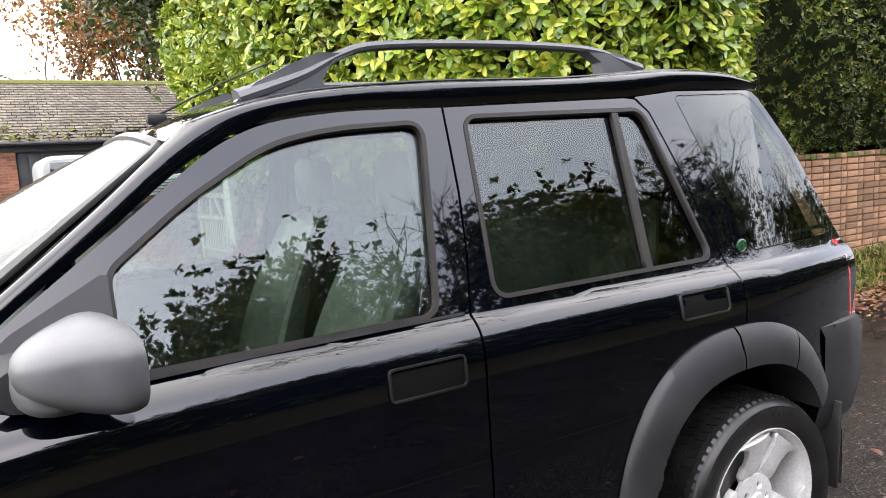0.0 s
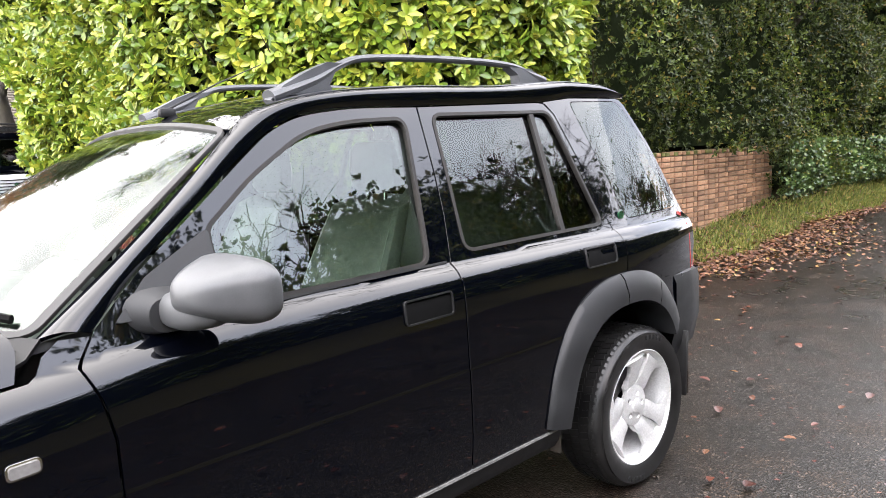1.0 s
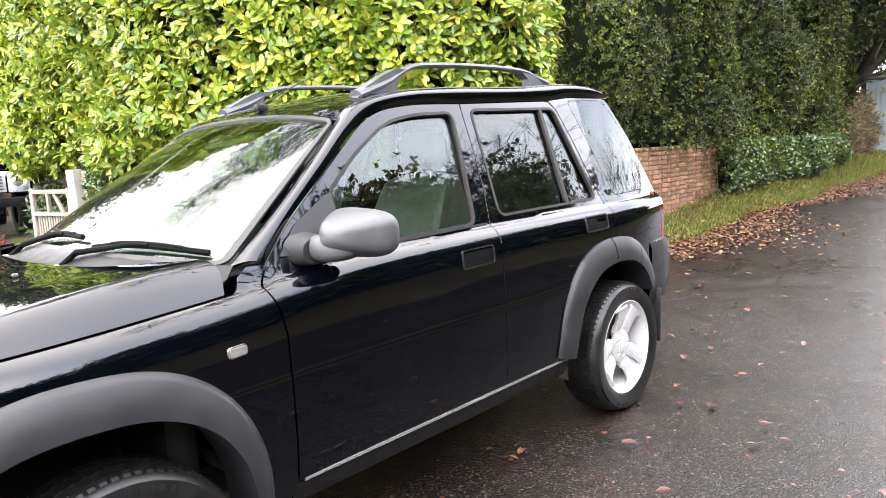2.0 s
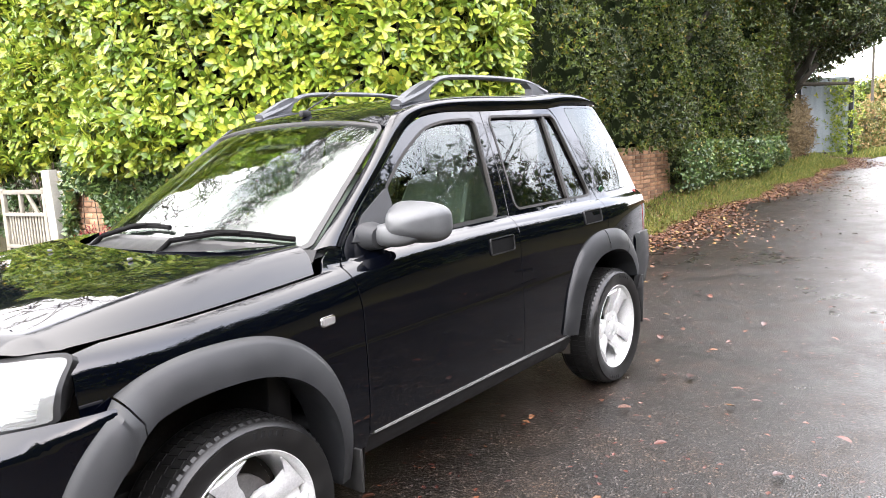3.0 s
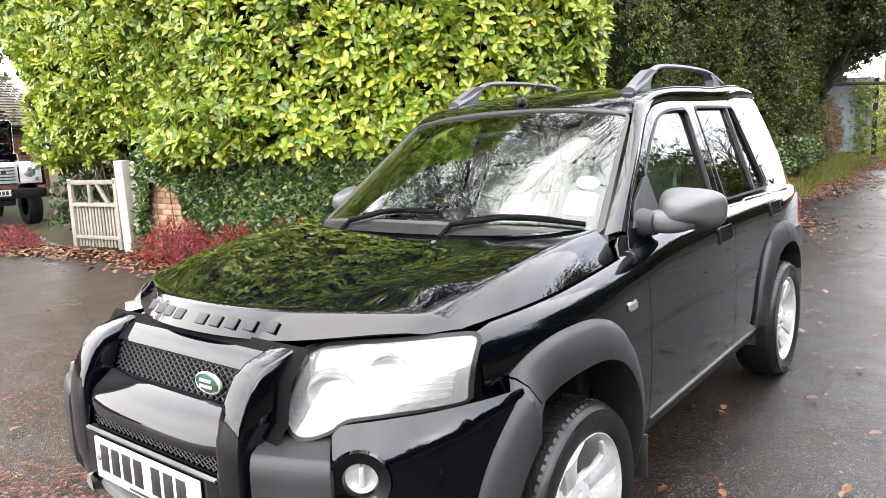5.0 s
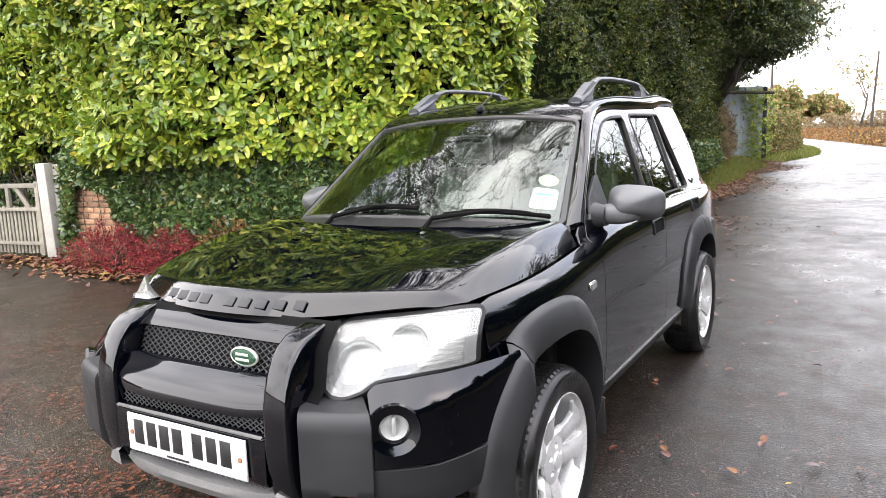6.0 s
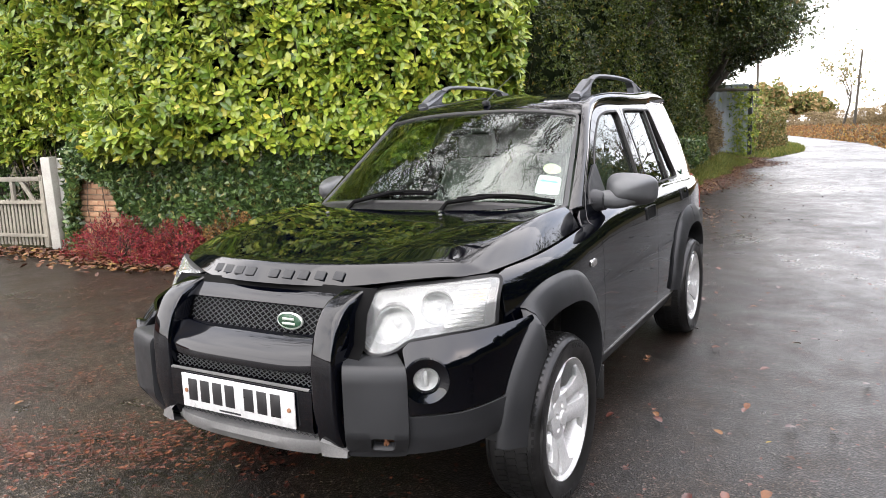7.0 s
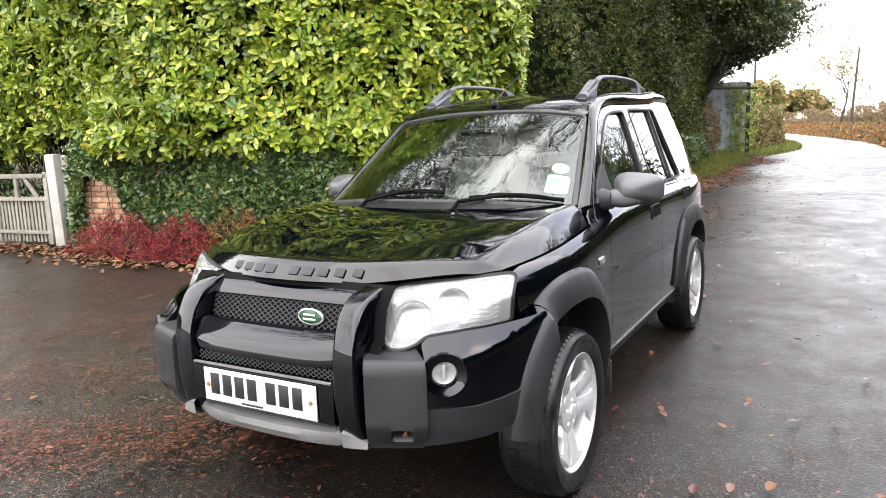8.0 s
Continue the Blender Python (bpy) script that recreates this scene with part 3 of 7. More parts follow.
def foliage(name, P, D, N, L, W, material, parent=None, shape="blade", label="", category=""):
    """Many leaves in one mesh: places, directions, upper sides, lengths and widths."""
    tv, tf = {"blade": (np.array(BLADE), BLADE_F), "chip": (np.array(CHIP), CHIP_F), "lobed": (np.array(LOBED), LOBED_F)}[shape]
    D = unit(D)
    N = unit(N - (N * D).sum(-1, keepdims=True) * D)
    B = np.cross(N, D)
    L, W = np.broadcast_to(L, len(P))[:, None, None], np.broadcast_to(W, len(P))[:, None, None]
    V = P[:, None] + D[:, None] * tv[None, :, :1] * L + B[:, None] * tv[None, :, 1:2] * W + N[:, None] * tv[None, :, 2:] * L
    k, n = len(tv), len(P)
    loops, starts, c = [], [], 0
    for f in tf:
        starts.append(c)
        loops += list(f)
        c += len(f)
    LV = (np.array(loops)[None] + (np.arange(n) * k)[:, None]).ravel()
    LS = (np.array(starts)[None] + (np.arange(n) * c)[:, None]).ravel()
    me = bpy.data.meshes.new(name)
    me.vertices.add(n * k)
    me.vertices.foreach_set("co", V.ravel())
    me.loops.add(len(LV))
    me.loops.foreach_set("vertex_index", LV.astype(np.int32))
    me.polygons.add(len(LS))
    me.polygons.foreach_set("loop_start", LS.astype(np.int32))
    me.update(calc_edges=True)
    me.validate()
    me.materials.append(material)
    me.shade_smooth()
    ob = new(name, me)
    if parent is not None:
        ob.parent = parent
    return tagged(ob, label, category, kind="stuff")


def sprigs(rng, P, out, k, tilt, up=0.45, wild=0.45):
    """Rosettes of k leaves at places P that look to out: places, directions and upper sides of the leaves."""
    A = unit(out * 0.8 + np.array((0, 0, up)) + rng.normal(0, wild, P.shape))
    E = unit(np.cross(A, rng.normal(0, 1, P.shape)))
    F = np.cross(A, E)
    PP, DD, NN = [], [], []
    ph = rng.uniform(0, 6.28, len(P))
    for i in range(k):
        a = ph + i * 2.4
        th = np.clip(rng.normal(tilt[0] + (tilt[1] - tilt[0]) * i / k, 0.15, len(P)), 0.1, 1.8)[:, None]
        r = E * np.cos(a)[:, None] + F * np.sin(a)[:, None]
        DD.append(A * np.cos(th) + r * np.sin(th))
        NN.append(A * np.sin(th) - r * np.cos(th))
        PP.append(P - A * (0.045 * i / k))
    return np.concatenate(PP), np.concatenate(DD), np.concatenate(NN)


def hedge_face(rng, line, n, z_of, depth, lump=0.12, freq=1.6, tuck=0.28):
    """n places on an uneven upright face along a plan line; also their outward directions."""
    line = np.array(line, float)
    seg = np.linalg.norm(np.diff(line, axis=0), axis=1)
    cum = np.concatenate([[0], np.cumsum(seg)])
    s = rng.uniform(0, cum[-1], n)
    x, y = np.interp(s, cum, line[:, 0]), np.interp(s, cum, line[:, 1])
    e = 0.15
    dx = np.interp(s + e, cum, line[:, 0]) - np.interp(s - e, cum, line[:, 0])
    dy = np.interp(s + e, cum, line[:, 1]) - np.interp(s - e, cum, line[:, 1])
    o = unit(np.stack([dy, -dx, 0 * dx], -1))
    lo, hi = z_of(s, x, y)
    z = lo + (hi - lo) * rng.uniform(0, 1, n)
    b = lump * (np.sin(s * freq + 1.3 * np.sin(z * 1.9)) + np.sin(z * 2.3 + 1.7 * np.sin(s * 0.9)) + 0.6 * np.sin(s * 4.3 + z * 3.7))
    lowtuck = -tuck * np.clip(1 - (z - lo) / 0.35, 0, 1) ** 2
    d = b + lowtuck - rng.uniform(0, 1, n) ** 1.5 * depth
    P = np.stack([x, y, z], -1) + o * d[:, None]
    return P, o, s


def hedge_core(name, line, z0, z1, back, material, parent, inset=0.35):
    """A lumpy solid added behind a hedge's leaves, coloured as its dark inside."""
    line = np.array(catmull(line, 4), float)
    t = np.gradient(line, axis=0)
    o = unit(np.stack([t[:, 1], -t[:, 0]], -1))
    rows = []
    for i, (p, n) in enumerate(zip(line, o)):
        lo = z0(p[0], p[1]) if callable(z0) else z0
        f, b = p - n * inset, p - n * (inset + back)
        w = 0.06 * math.sin(i * 1.3)
        rows.append([(f[0], f[1], lo + 0.1), (f[0] + n[0] * w, f[1] + n[1] * w, (lo + z1) / 2), (f[0], f[1], z1 - 0.35), (*(0.5 * (f + b)), z1), (b[0], b[1], z1 - 0.3), (b[0], b[1], lo + 0.1)])
    return loft(name, rows, material, parent, closed=True, caps=True)[0]


# ---- laurel hedge over the curved wall ----
rng = np.random.default_rng(7)
FACE = [(3.0, 10.4), (3.0, 9.2), (3.10, 8.2), (3.02, 7.4), (2.86, 6.4), (2.78, 5.4), (2.98, 4.6), (3.30, 3.85), (3.85, 2.95), (4.5, 2.42), (5.4, 2.05), (6.45, 2.0), (7.1, 2.35)]
line = catmull(FACE, 5)


def laurel_z(s, x, y):
    lo = np.where(y > 8.0, 1.32, np.where(y > 6.6, 1.55, np.where(y > 3.0, 1.30, 1.15)))
    return lo, np.interp(y, (3.0, 6.0), (5.6, 6.5)) + 0.35 * np.sin(s * 1.1) + 0.25 * np.sin(s * 2.9 + 1.0)


laurel = thing("laurel_hedge", "tall laurel hedge with glossy yellow-green leaves overhanging a brick wall", "hedge")
P, o, s = hedge_face(rng, line, 10500, laurel_z, 0.30, 0.10)
PP, DD, NN = sprigs(rng, P, o, 7, (0.90, 1.62), 0.35, 0.5)
keep = rng.uniform(0, 1, len(PP)) > 0.06
PP, DD, NN = PP[keep], DD[keep], NN[keep]
near = np.abs(PP[:, 2] - 2.1) + np.abs(PP[:, 1] - 4.4)
order = np.argsort(near)
single, rest = order[:240], order[240:]
foliage("laurel_leaves", PP[rest], DD[rest], NN[rest], rng.uniform(0.085, 0.15, len(rest)), rng.uniform(0.046, 0.068, len(rest)), LAUREL, laurel)
one = foliage("leaf", np.zeros((1, 3)), np.array([[1.0, 0, 0]]), np.array([[0, 0, 1.0]]), 0.13, 0.062, LAUREL, laurel)
del one["kind"]
leaf_data = one.data
for c, i in enumerate(single):
    ob = one if c == 0 else new("leaf", leaf_data)
    ob.parent = laurel
    d = unit(DD[i][None])[0]
    nn = unit((NN[i] - (NN[i] @ d) * d)[None])[0]
    m = Matrix((tuple(d), tuple(np.cross(nn, d)), tuple(nn))).transposed().to_4x4()
    ob.matrix_basis = Matrix.Translation(PP[i]) @ m @ Matrix.Scale(float(rng.uniform(0.75, 1.15)), 4)
# inner leaves, coloured darker to stand for shade behind the face
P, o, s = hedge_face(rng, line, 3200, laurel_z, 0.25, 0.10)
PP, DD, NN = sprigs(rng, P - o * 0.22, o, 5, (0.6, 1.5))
foliage("shaded_leaves", PP, DD, NN, rng.uniform(0.08, 0.14, len(PP)), rng.uniform(0.035, 0.055, len(PP)), LAUREL_SHADED, laurel)
def hedge_top(rng_, line_, n, z, width):
    """Places over the top of a hedge."""
    line_ = np.array(line_, float)
    i = rng_.integers(0, len(line_) - 1, n)
    t = rng_.uniform(0, 1, (n, 1))
    q = line_[i] * (1 - t) + line_[i + 1] * t
    d = unit(line_[i + 1] - line_[i])
    b = rng_.uniform(0.2, width, (n, 1))
    xy = q + np.stack([-d[:, 1], d[:, 0]], -1) * b
    return np.stack([xy[:, 0], xy[:, 1], z + 0.10 * np.sin(xy[:, 0] * 3) + 0.1 * np.sin(xy[:, 1] * 4) + rng_.normal(0, 0.08, n)], -1)


P = hedge_top(rng, line, 1500, 5.55, 2.2)
PP, DD, NN = sprigs(rng, P, np.tile((0.0, 0.0, 1.0), (len(P), 1)), 6, (0.6, 1.5))
foliage("top_leaves", PP, DD, NN, rng.uniform(0.10, 0.17, len(PP)), rng.uniform(0.045, 0.07, len(PP)), LAUREL, laurel, "chip")
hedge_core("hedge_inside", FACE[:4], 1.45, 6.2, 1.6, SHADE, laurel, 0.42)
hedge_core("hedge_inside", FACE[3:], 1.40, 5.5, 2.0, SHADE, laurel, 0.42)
for i in range(26):
    s0 = rng.uniform(0.2, 0.95)
    q = line[int(s0 * (len(line) - 1))]
    z0 = rng.uniform(1.3, 3.8)
    tip = (q[0] - 0.12, q[1] - 0.10, z0 + 0.45)
    part("shoot", tube([(q[0] + 0.4, q[1] + 0.25, z0), (q[0] + 0.12, q[1] + 0.06, z0 + 0.22), tip], [0.010, 0.007, 0.003], 5), TWIG, laurel)

# ---- dark mixed hedge along the lane ----
DARK = [(6.4, 2.45), (7.6, 2.12), (9.5, 1.98), (11.5, 1.95), (13.5, 1.9), (16, 1.95), (18.5, 2.0), (21, 2.35), (23.5, 2.9), (26.5, 3.6)]
dline = catmull(DARK, 4)


def dark_z(s, x, y):
    lo = np.where(x < 11.8, 1.22, np.interp(x, (11.8, 12.6, 14, 19, 26), (1.0, 0.40, 0.62, 0.75, 0.85)))
    return lo, np.interp(x, (6, 9, 14, 27), (4.9, 5.4, 6.2, 6.2))


dark = thing("mixed_hedge", "tall dark evergreen hedge of holly and ivy along the lane", "hedge")
P, o, s = hedge_face(rng, dline, 16000, dark_z, 0.45, 0.17, 1.7)
PP, DD, NN = sprigs(rng, P, o, 6, (0.5, 1.5), 0.3, 0.6)
big = np.interp(PP[:, 0], (6, 12, 26), (0.9, 1.05, 1.7))
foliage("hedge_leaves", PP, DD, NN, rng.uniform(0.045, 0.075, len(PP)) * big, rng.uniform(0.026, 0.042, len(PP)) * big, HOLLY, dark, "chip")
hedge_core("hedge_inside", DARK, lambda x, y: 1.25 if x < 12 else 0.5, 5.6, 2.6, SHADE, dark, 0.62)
P = hedge_top(rng, dline, 1800, 5.65, 2.2)
PP, DD, NN = sprigs(rng, P, np.tile((0.0, 0.0, 1.0), (len(P), 1)), 5, (0.6, 1.5))
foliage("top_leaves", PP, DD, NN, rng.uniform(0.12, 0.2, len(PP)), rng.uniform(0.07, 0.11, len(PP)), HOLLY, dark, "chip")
P, o, s = hedge_face(rng, catmull([(11.9, 2.1), (12.5, 1.85), (14.5, 1.65), (17.5, 1.7), (19.5, 1.9)], 4), 2600, lambda s, x, y: (0 * s + 0.28 + 0.017 * (x - 3), 0 * s + 1.35), 0.35, 0.12)
PP, DD, NN = sprigs(rng, P, o, 4, (0.6, 1.6), 0.1, 0.7)
foliage("ivy_skirt", PP, DD, NN, rng.uniform(0.05, 0.085, len(PP)), rng.uniform(0.04, 0.065, len(PP)), IVY, dark, "chip")
P, o, s = hedge_face(rng, catmull([(20.0, 1.85), (22.5, 2.15), (24.5, 2.5), (26.6, 3.05)], 4), 1900, lambda s, x, y: (0 * s + 0.75, 0 * s + np.interp(x, (20, 25, 27), (1.8, 2.6, 2.9))), 0.4, 0.16)
PP, DD, NN = sprigs(rng, P, o, 5, (0.6, 1.7), -0.2, 0.7)
foliage("dead_fern", PP, DD, NN, rng.uniform(0.10, 0.22, len(PP)), rng.uniform(0.012, 0.035, len(PP)), DEAD, dark, "chip", label="brown dead bracken in the hedge")

# ---- brick walls ----
def brick_mesh(w, h, d):
    c = 0.006
    vs = [(-w / 2, 0, -h / 2), (w / 2, 0, -h / 2), (w / 2, 0, h / 2), (-w / 2, 0, h / 2)]
    fr = [(x * (1 - 2 * c / w), -d, z * (1 - 2 * c / h)) for x, y, z in vs]
    md = [(x, -d + c * 0.8, z) for x, y, z in vs]
    V = vs + md + fr
    F = [(8, 9, 10, 11)]
    for a in (0, 4):
        F += [(a + i, a + (i + 1) % 4, a + 4 + (i + 1) % 4, a + 4 + i) for i in range(4)]
    me = bpy.data.meshes.new("brick")
    me.from_pydata(V, [], F)
    me.materials.append(BRICK)
    return me


STRETCHER, HEADER = brick_mesh(0.213, 0.064, 0.05), brick_mesh(0.102, 0.064, 0.05)
WALL_Y = 2.50
wall = thing("wall_lane", "weathered red brick garden wall with pale mortar and moss", "wall", kind="structure")
rows = [[(x, y, z) for y, z in ((WALL_Y + 0.008, 0.0), (WALL_Y + 0.008, 1.235 - (0.33 if x > 12.3 else 0)), (WALL_Y + 0.33, 1.235 - (0.33 if x > 12.3 else 0)), (WALL_Y + 0.33, 0.0))] for x in (5.4, 8.0, 12.29, 12.31, 12.53)]
loft("mortar", rows, MORTAR, wall, closed=True, caps=True)
count, course = 0, 0
z = 0.14
while z < 1.23:
    x = 7.75 + (0.0 if course % 2 else -0.112)
    k = course
    while x < 12.5:
        head = (k % 2 == 0)
        w = 0.113 if head else 0.225
        top_here = 1.235 if x < 12.3 else 0.90
        if z + 0.03 < top_here and count < 560 and rise(x, WALL_Y - 0.1) - 0.06 < z and x + w < 12.56:
            ob = new("brick", HEADER if head else STRETCHER)
            ob.parent = wall
            ob.matrix_basis = pose(x + w / 2, WALL_Y + 0.034 + random.uniform(-0.004, 0.004), z, random.uniform(-1, 1), random.uniform(-0.6, 0.6), random.uniform(-1, 1))
            count += 1
        x += w
        k += 1
    z += 0.075
    course += 1
for zc, top in ((1.262, 12.30), (0.925, 12.55)):
    x = 7.7 if zc > 1 else 12.32
    while x < top - 0.05:
        block("coping_brick", (x + 0.055, WALL_Y + 0.15, zc), (0.105, 0.36, 0.052), BRICK if random.random() < 0.5 else MOSS, wall, 0.008, (random.uniform(-2, 2), random.uniform(-2, 2), 0))
        x += 0.115

# curved wall by the gate, mostly under ivy
wall2 = thing("wall_gate", "low curved red brick wall under ivy beside the wooden gate", "wall", kind="structure")
CURVE = catmull([(3.24, 7.22), (3.24, 6.4), (3.26, 5.4), (3.45, 4.6), (3.85, 3.8), (4.45, 3.1), (5.2, 2.66), (5.9, 2.52)], 8)
rows = []
for i, p in enumerate(CURVE):
    t = unit((CURVE[min(i + 1, len(CURVE) - 1)] - CURVE[max(i - 1, 0)])[None])[0]
    n = np.array((t[1], -t[0]))
    a, b = p - n * 0.008, p - n * 0.32
    rows.append([(a[0], a[1], 0.0), (a[0], a[1], 1.23), (b[0], b[1], 1.23), (b[0], b[1], 0.0)])
loft("mortar", rows, MORTAR, wall2, closed=True, caps=True)
seg = np.concatenate([[0], np.cumsum([np.linalg.norm(b - a) for a, b in zip(CURVE, CURVE[1:])])])
bm = bmesh.new()
course, z = 0, 0.10
while z < 1.23:
    s0 = 0.0 if course % 2 else -0.112
    while s0 < seg[-1] - 0.2:
        c = max(s0, 0.0) + 0.1065
        px, py = np.interp(c, seg, CURVE_X := np.array([p[0] for p in CURVE])), np.interp(c, seg, np.array([p[1] for p in CURVE]))
        qx, qy = np.interp(c + 0.05, seg, CURVE_X), np.interp(c + 0.05, seg, np.array([p[1] for p in CURVE]))
        ang = math.degrees(math.atan2(qy - py, qx - px))
        if c < 1.1 and course < 15:
            ob = new("brick", STRETCHER)
            ob.parent = wall2
            ob.matrix_basis = pose(px, py, z, random.uniform(-1, 1), 0, ang) @ pose(0, 0.036, 0)
        else:
            vs_ = box(bm, (0, 0, 0), (0.213, 0.05, 0.064))
            bmesh.ops.transform(bm, matrix=pose(px, py, z, 0, 0, ang) @ pose(0, 0.012, 0), verts=vs_)
        s0 += 0.225
    z += 0.075
    course += 1
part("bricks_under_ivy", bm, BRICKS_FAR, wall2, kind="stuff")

ivy = thing("wall_ivy", "dark green ivy trailing over the brick wall and gate post", "ivy")
P, o, s = hedge_face(rng, [tuple(p) for p in CURVE], 8200, lambda s, x, y: (np.interp(s, (0, 0.10, 0.25, 0.85, 1.15, 3, 6), (0.2, 0.6, 1.15, 1.0, 0.40, 0.35, 0.3)), 0 * s + 1.55), 0.08, 0.03, 2.5, 0.0)
PP, DD, NN = sprigs(rng, P + o * 0.12, o, 3, (0.7, 1.6), -0.1, 0.6)
foliage("ivy_leaves", PP, DD, NN, rng.uniform(0.05, 0.09, len(PP)), rng.uniform(0.05, 0.085, len(PP)), IVY, ivy, "lobed")
P = np.stack([rng.normal(3.16, 0.05, 500), rng.normal(7.30, 0.06, 500), rng.uniform(0.15, 1.50, 500)], -1)
P[:, 1] -= 0.10
PP, DD, NN = sprigs(rng, P, np.tile((-0.6, -0.8, 0.0), (500, 1)), 2, (0.8, 1.6), -0.2, 0.6)
foliage("ivy_leaves", PP, DD, NN, rng.uniform(0.045, 0.075, len(PP)), rng.uniform(0.045, 0.07, len(PP)), IVY, ivy, "lobed")
for i in range(14):
    c = rng.uniform(0.2, 4.0)
    px, py = np.interp(c, seg, CURVE_X), np.interp(c, seg, np.array([p[1] for p in CURVE]))
    part("ivy_stem", tube([(px - 0.03, py - 0.02, 0.2), (px - 0.05, py + rng.uniform(-0.1, 0.1), 0.7), (px - 0.04, py + rng.uniform(-0.2, 0.2), 1.3)], [0.008, 0.006, 0.004], 5), TWIG, ivy)

# ---- wicket gate and its post ----
gp = thing("gate_post", "stout bleached wooden gate post beside the wall", "post")
for dx, dy, w, h, lean in ((0.0, 0.0, 0.155, 1.21, -2.0), (0.115, -0.06, 0.115, 1.19, -1.0)):
    bm = bmesh.new()
    box(bm, (0, 0, h / 2), (w, 0.14, h + 0.1), 0.012)
    ob = part("post_half", bm, POST_PALE, gp)
    ob.matrix_basis = pose(3.08 + dx, 7.46 + dy, rise(3.08, 7.46), 0, lean, 18)
gate = thing("wicket_gate", "weathered wooden wicket gate with pointed pales, shut", "gate")
G0, G1, GZ = np.array((3.00, 7.56)), np.array((2.86, 8.62)), 0.19
gd = G1 - G0
ga = math.degrees(math.atan2(gd[1], gd[0]))


def gate_bar(name, s, z, size, rot=0.0, off=0.0):
    bm = bmesh.new()
    box(bm, (0, off, 0), size, 0.004)
    ob = part(name, bm, TIMBER, gate)
    q = G0 + gd * s
    ob.matrix_basis = pose(q[0], q[1], GZ + 0.87 * z, 0, 0, ga) @ pose(0, 0, 0, 0, rot, 0) @ Matrix.Diagonal((1, 1, 0.87, 1))


gl = float(np.linalg.norm(gd))
for i in range(15):
    gate_bar("pale", 0.03 + i * 0.067, 0.38, (0.044, 0.018, 0.72 + 0.008 * math.sin(i * 2.1)), random.uniform(-0.8, 0.8), -0.02)
gate_bar("top_rail", 0.5, 1.06, (gl, 0.05, 0.07))
gate_bar("middle_rail", 0.5, 0.70, (gl, 0.035, 0.055), 0, 0.01)
gate_bar("bottom_rail", 0.5, 0.18, (gl, 0.035, 0.055), 0, 0.01)
gate_bar("stile", 0.97, 0.56, (0.085, 0.05, 1.12))
gate_bar("stile", 0.02, 0.56, (0.07, 0.05, 1.12))
gate_bar("upright", 0.56, 0.87, (0.06, 0.045, 0.38))
gate_bar("brace", 0.30, 0.87, (0.06, 0.03, 0.46), 38)
bm = bmesh.new()
box(bm, (0, 0, 0), (0.5, 0.012, 0.045), 0.003)
ob = part("strap_hinge", bm, DARK_WOOD, gate, "black iron strap hinge")
ob.matrix_basis = pose(G0[0] + gd[0] * 0.24, G0[1] + gd[1] * 0.24, GZ + 0.87 * 1.06, 0, 0, ga) @ pose(0, -0.032, 0)

# leaves and bare stems of the hedge behind the gate; shade darkens the leaf colour
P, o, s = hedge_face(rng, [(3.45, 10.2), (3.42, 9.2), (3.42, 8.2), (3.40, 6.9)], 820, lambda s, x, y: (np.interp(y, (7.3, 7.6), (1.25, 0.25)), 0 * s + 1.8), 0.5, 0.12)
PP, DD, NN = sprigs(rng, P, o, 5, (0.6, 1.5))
foliage("low_leaves", PP, DD, NN, rng.uniform(0.08, 0.14, len(PP)), rng.uniform(0.04, 0.06, len(PP)), LAUREL_SHADED, laurel)
for i in range(16):
    y0 = rng.uniform(7.7, 10.0)
    part("stem", tube([(3.55, y0, 0.1), (3.45, y0 + rng.normal(0, 0.12), 0.7), (3.35, y0 + rng.normal(0, 0.2), 1.5)], [0.016, 0.013, 0.009], 6), TWIG, laurel)

# ---- red shrub, shrubs by the wall ----
def shrub(name, c, r, n, k, mat_, L, W, label, category="shrub", lean=(0, 0, 0.6), twig=True):
    sh = thing(name, label, category)
    a, t = rng.uniform(0, 6.28, n), rng.uniform(0, 1, n) ** 0.6
    u = rng.uniform(-0.2, 1, n)
    f = np.sqrt(np.clip(1 - np.clip(u, 0, 1) ** 2, 0.05, 1)) * (0.55 + 0.45 * t) * (1 + 0.22 * np.sin(a * 3 + 1) + 0.15 * np.sin(a * 7))
    P = np.stack([c[0] + r[0] * f * np.cos(a), c[1] + r[1] * f * np.sin(a), c[2] + r[2] * np.clip(u, 0, 1) * (0.6 + 0.4 * t) * (1 + 0.2 * np.sin(a * 5))], -1)
    o = unit(P - np.array(c) + 1e-6)
    PP, DD, NN = sprigs(rng, P, o, k, (0.3, 1.2), 0.5, 0.4)
    foliage(name + "_leaves", PP, DD, NN, rng.uniform(*L, len(PP)), rng.uniform(*W, len(PP)), mat_, sh, "chip")
    if twig:
        for i in range(30):
            a0, q = rng.uniform(0, 6.28), rng.uniform(0.5, 1)
            tip = (c[0] + r[0] * q * math.cos(a0), c[1] + r[1] * q * math.sin(a0), c[2] + r[2] * rng.uniform(0.5, 1.05))
            part("stem", tube([(c[0] + rng.normal(0, 0.05), c[1] + rng.normal(0, 0.08), c[2] - 0.12), tuple(0.5 * (np.array(c) + tip) + (0, 0, 0.06)), tip], [0.006, 0.004, 0.002], 4), TWIG, sh)
    return sh


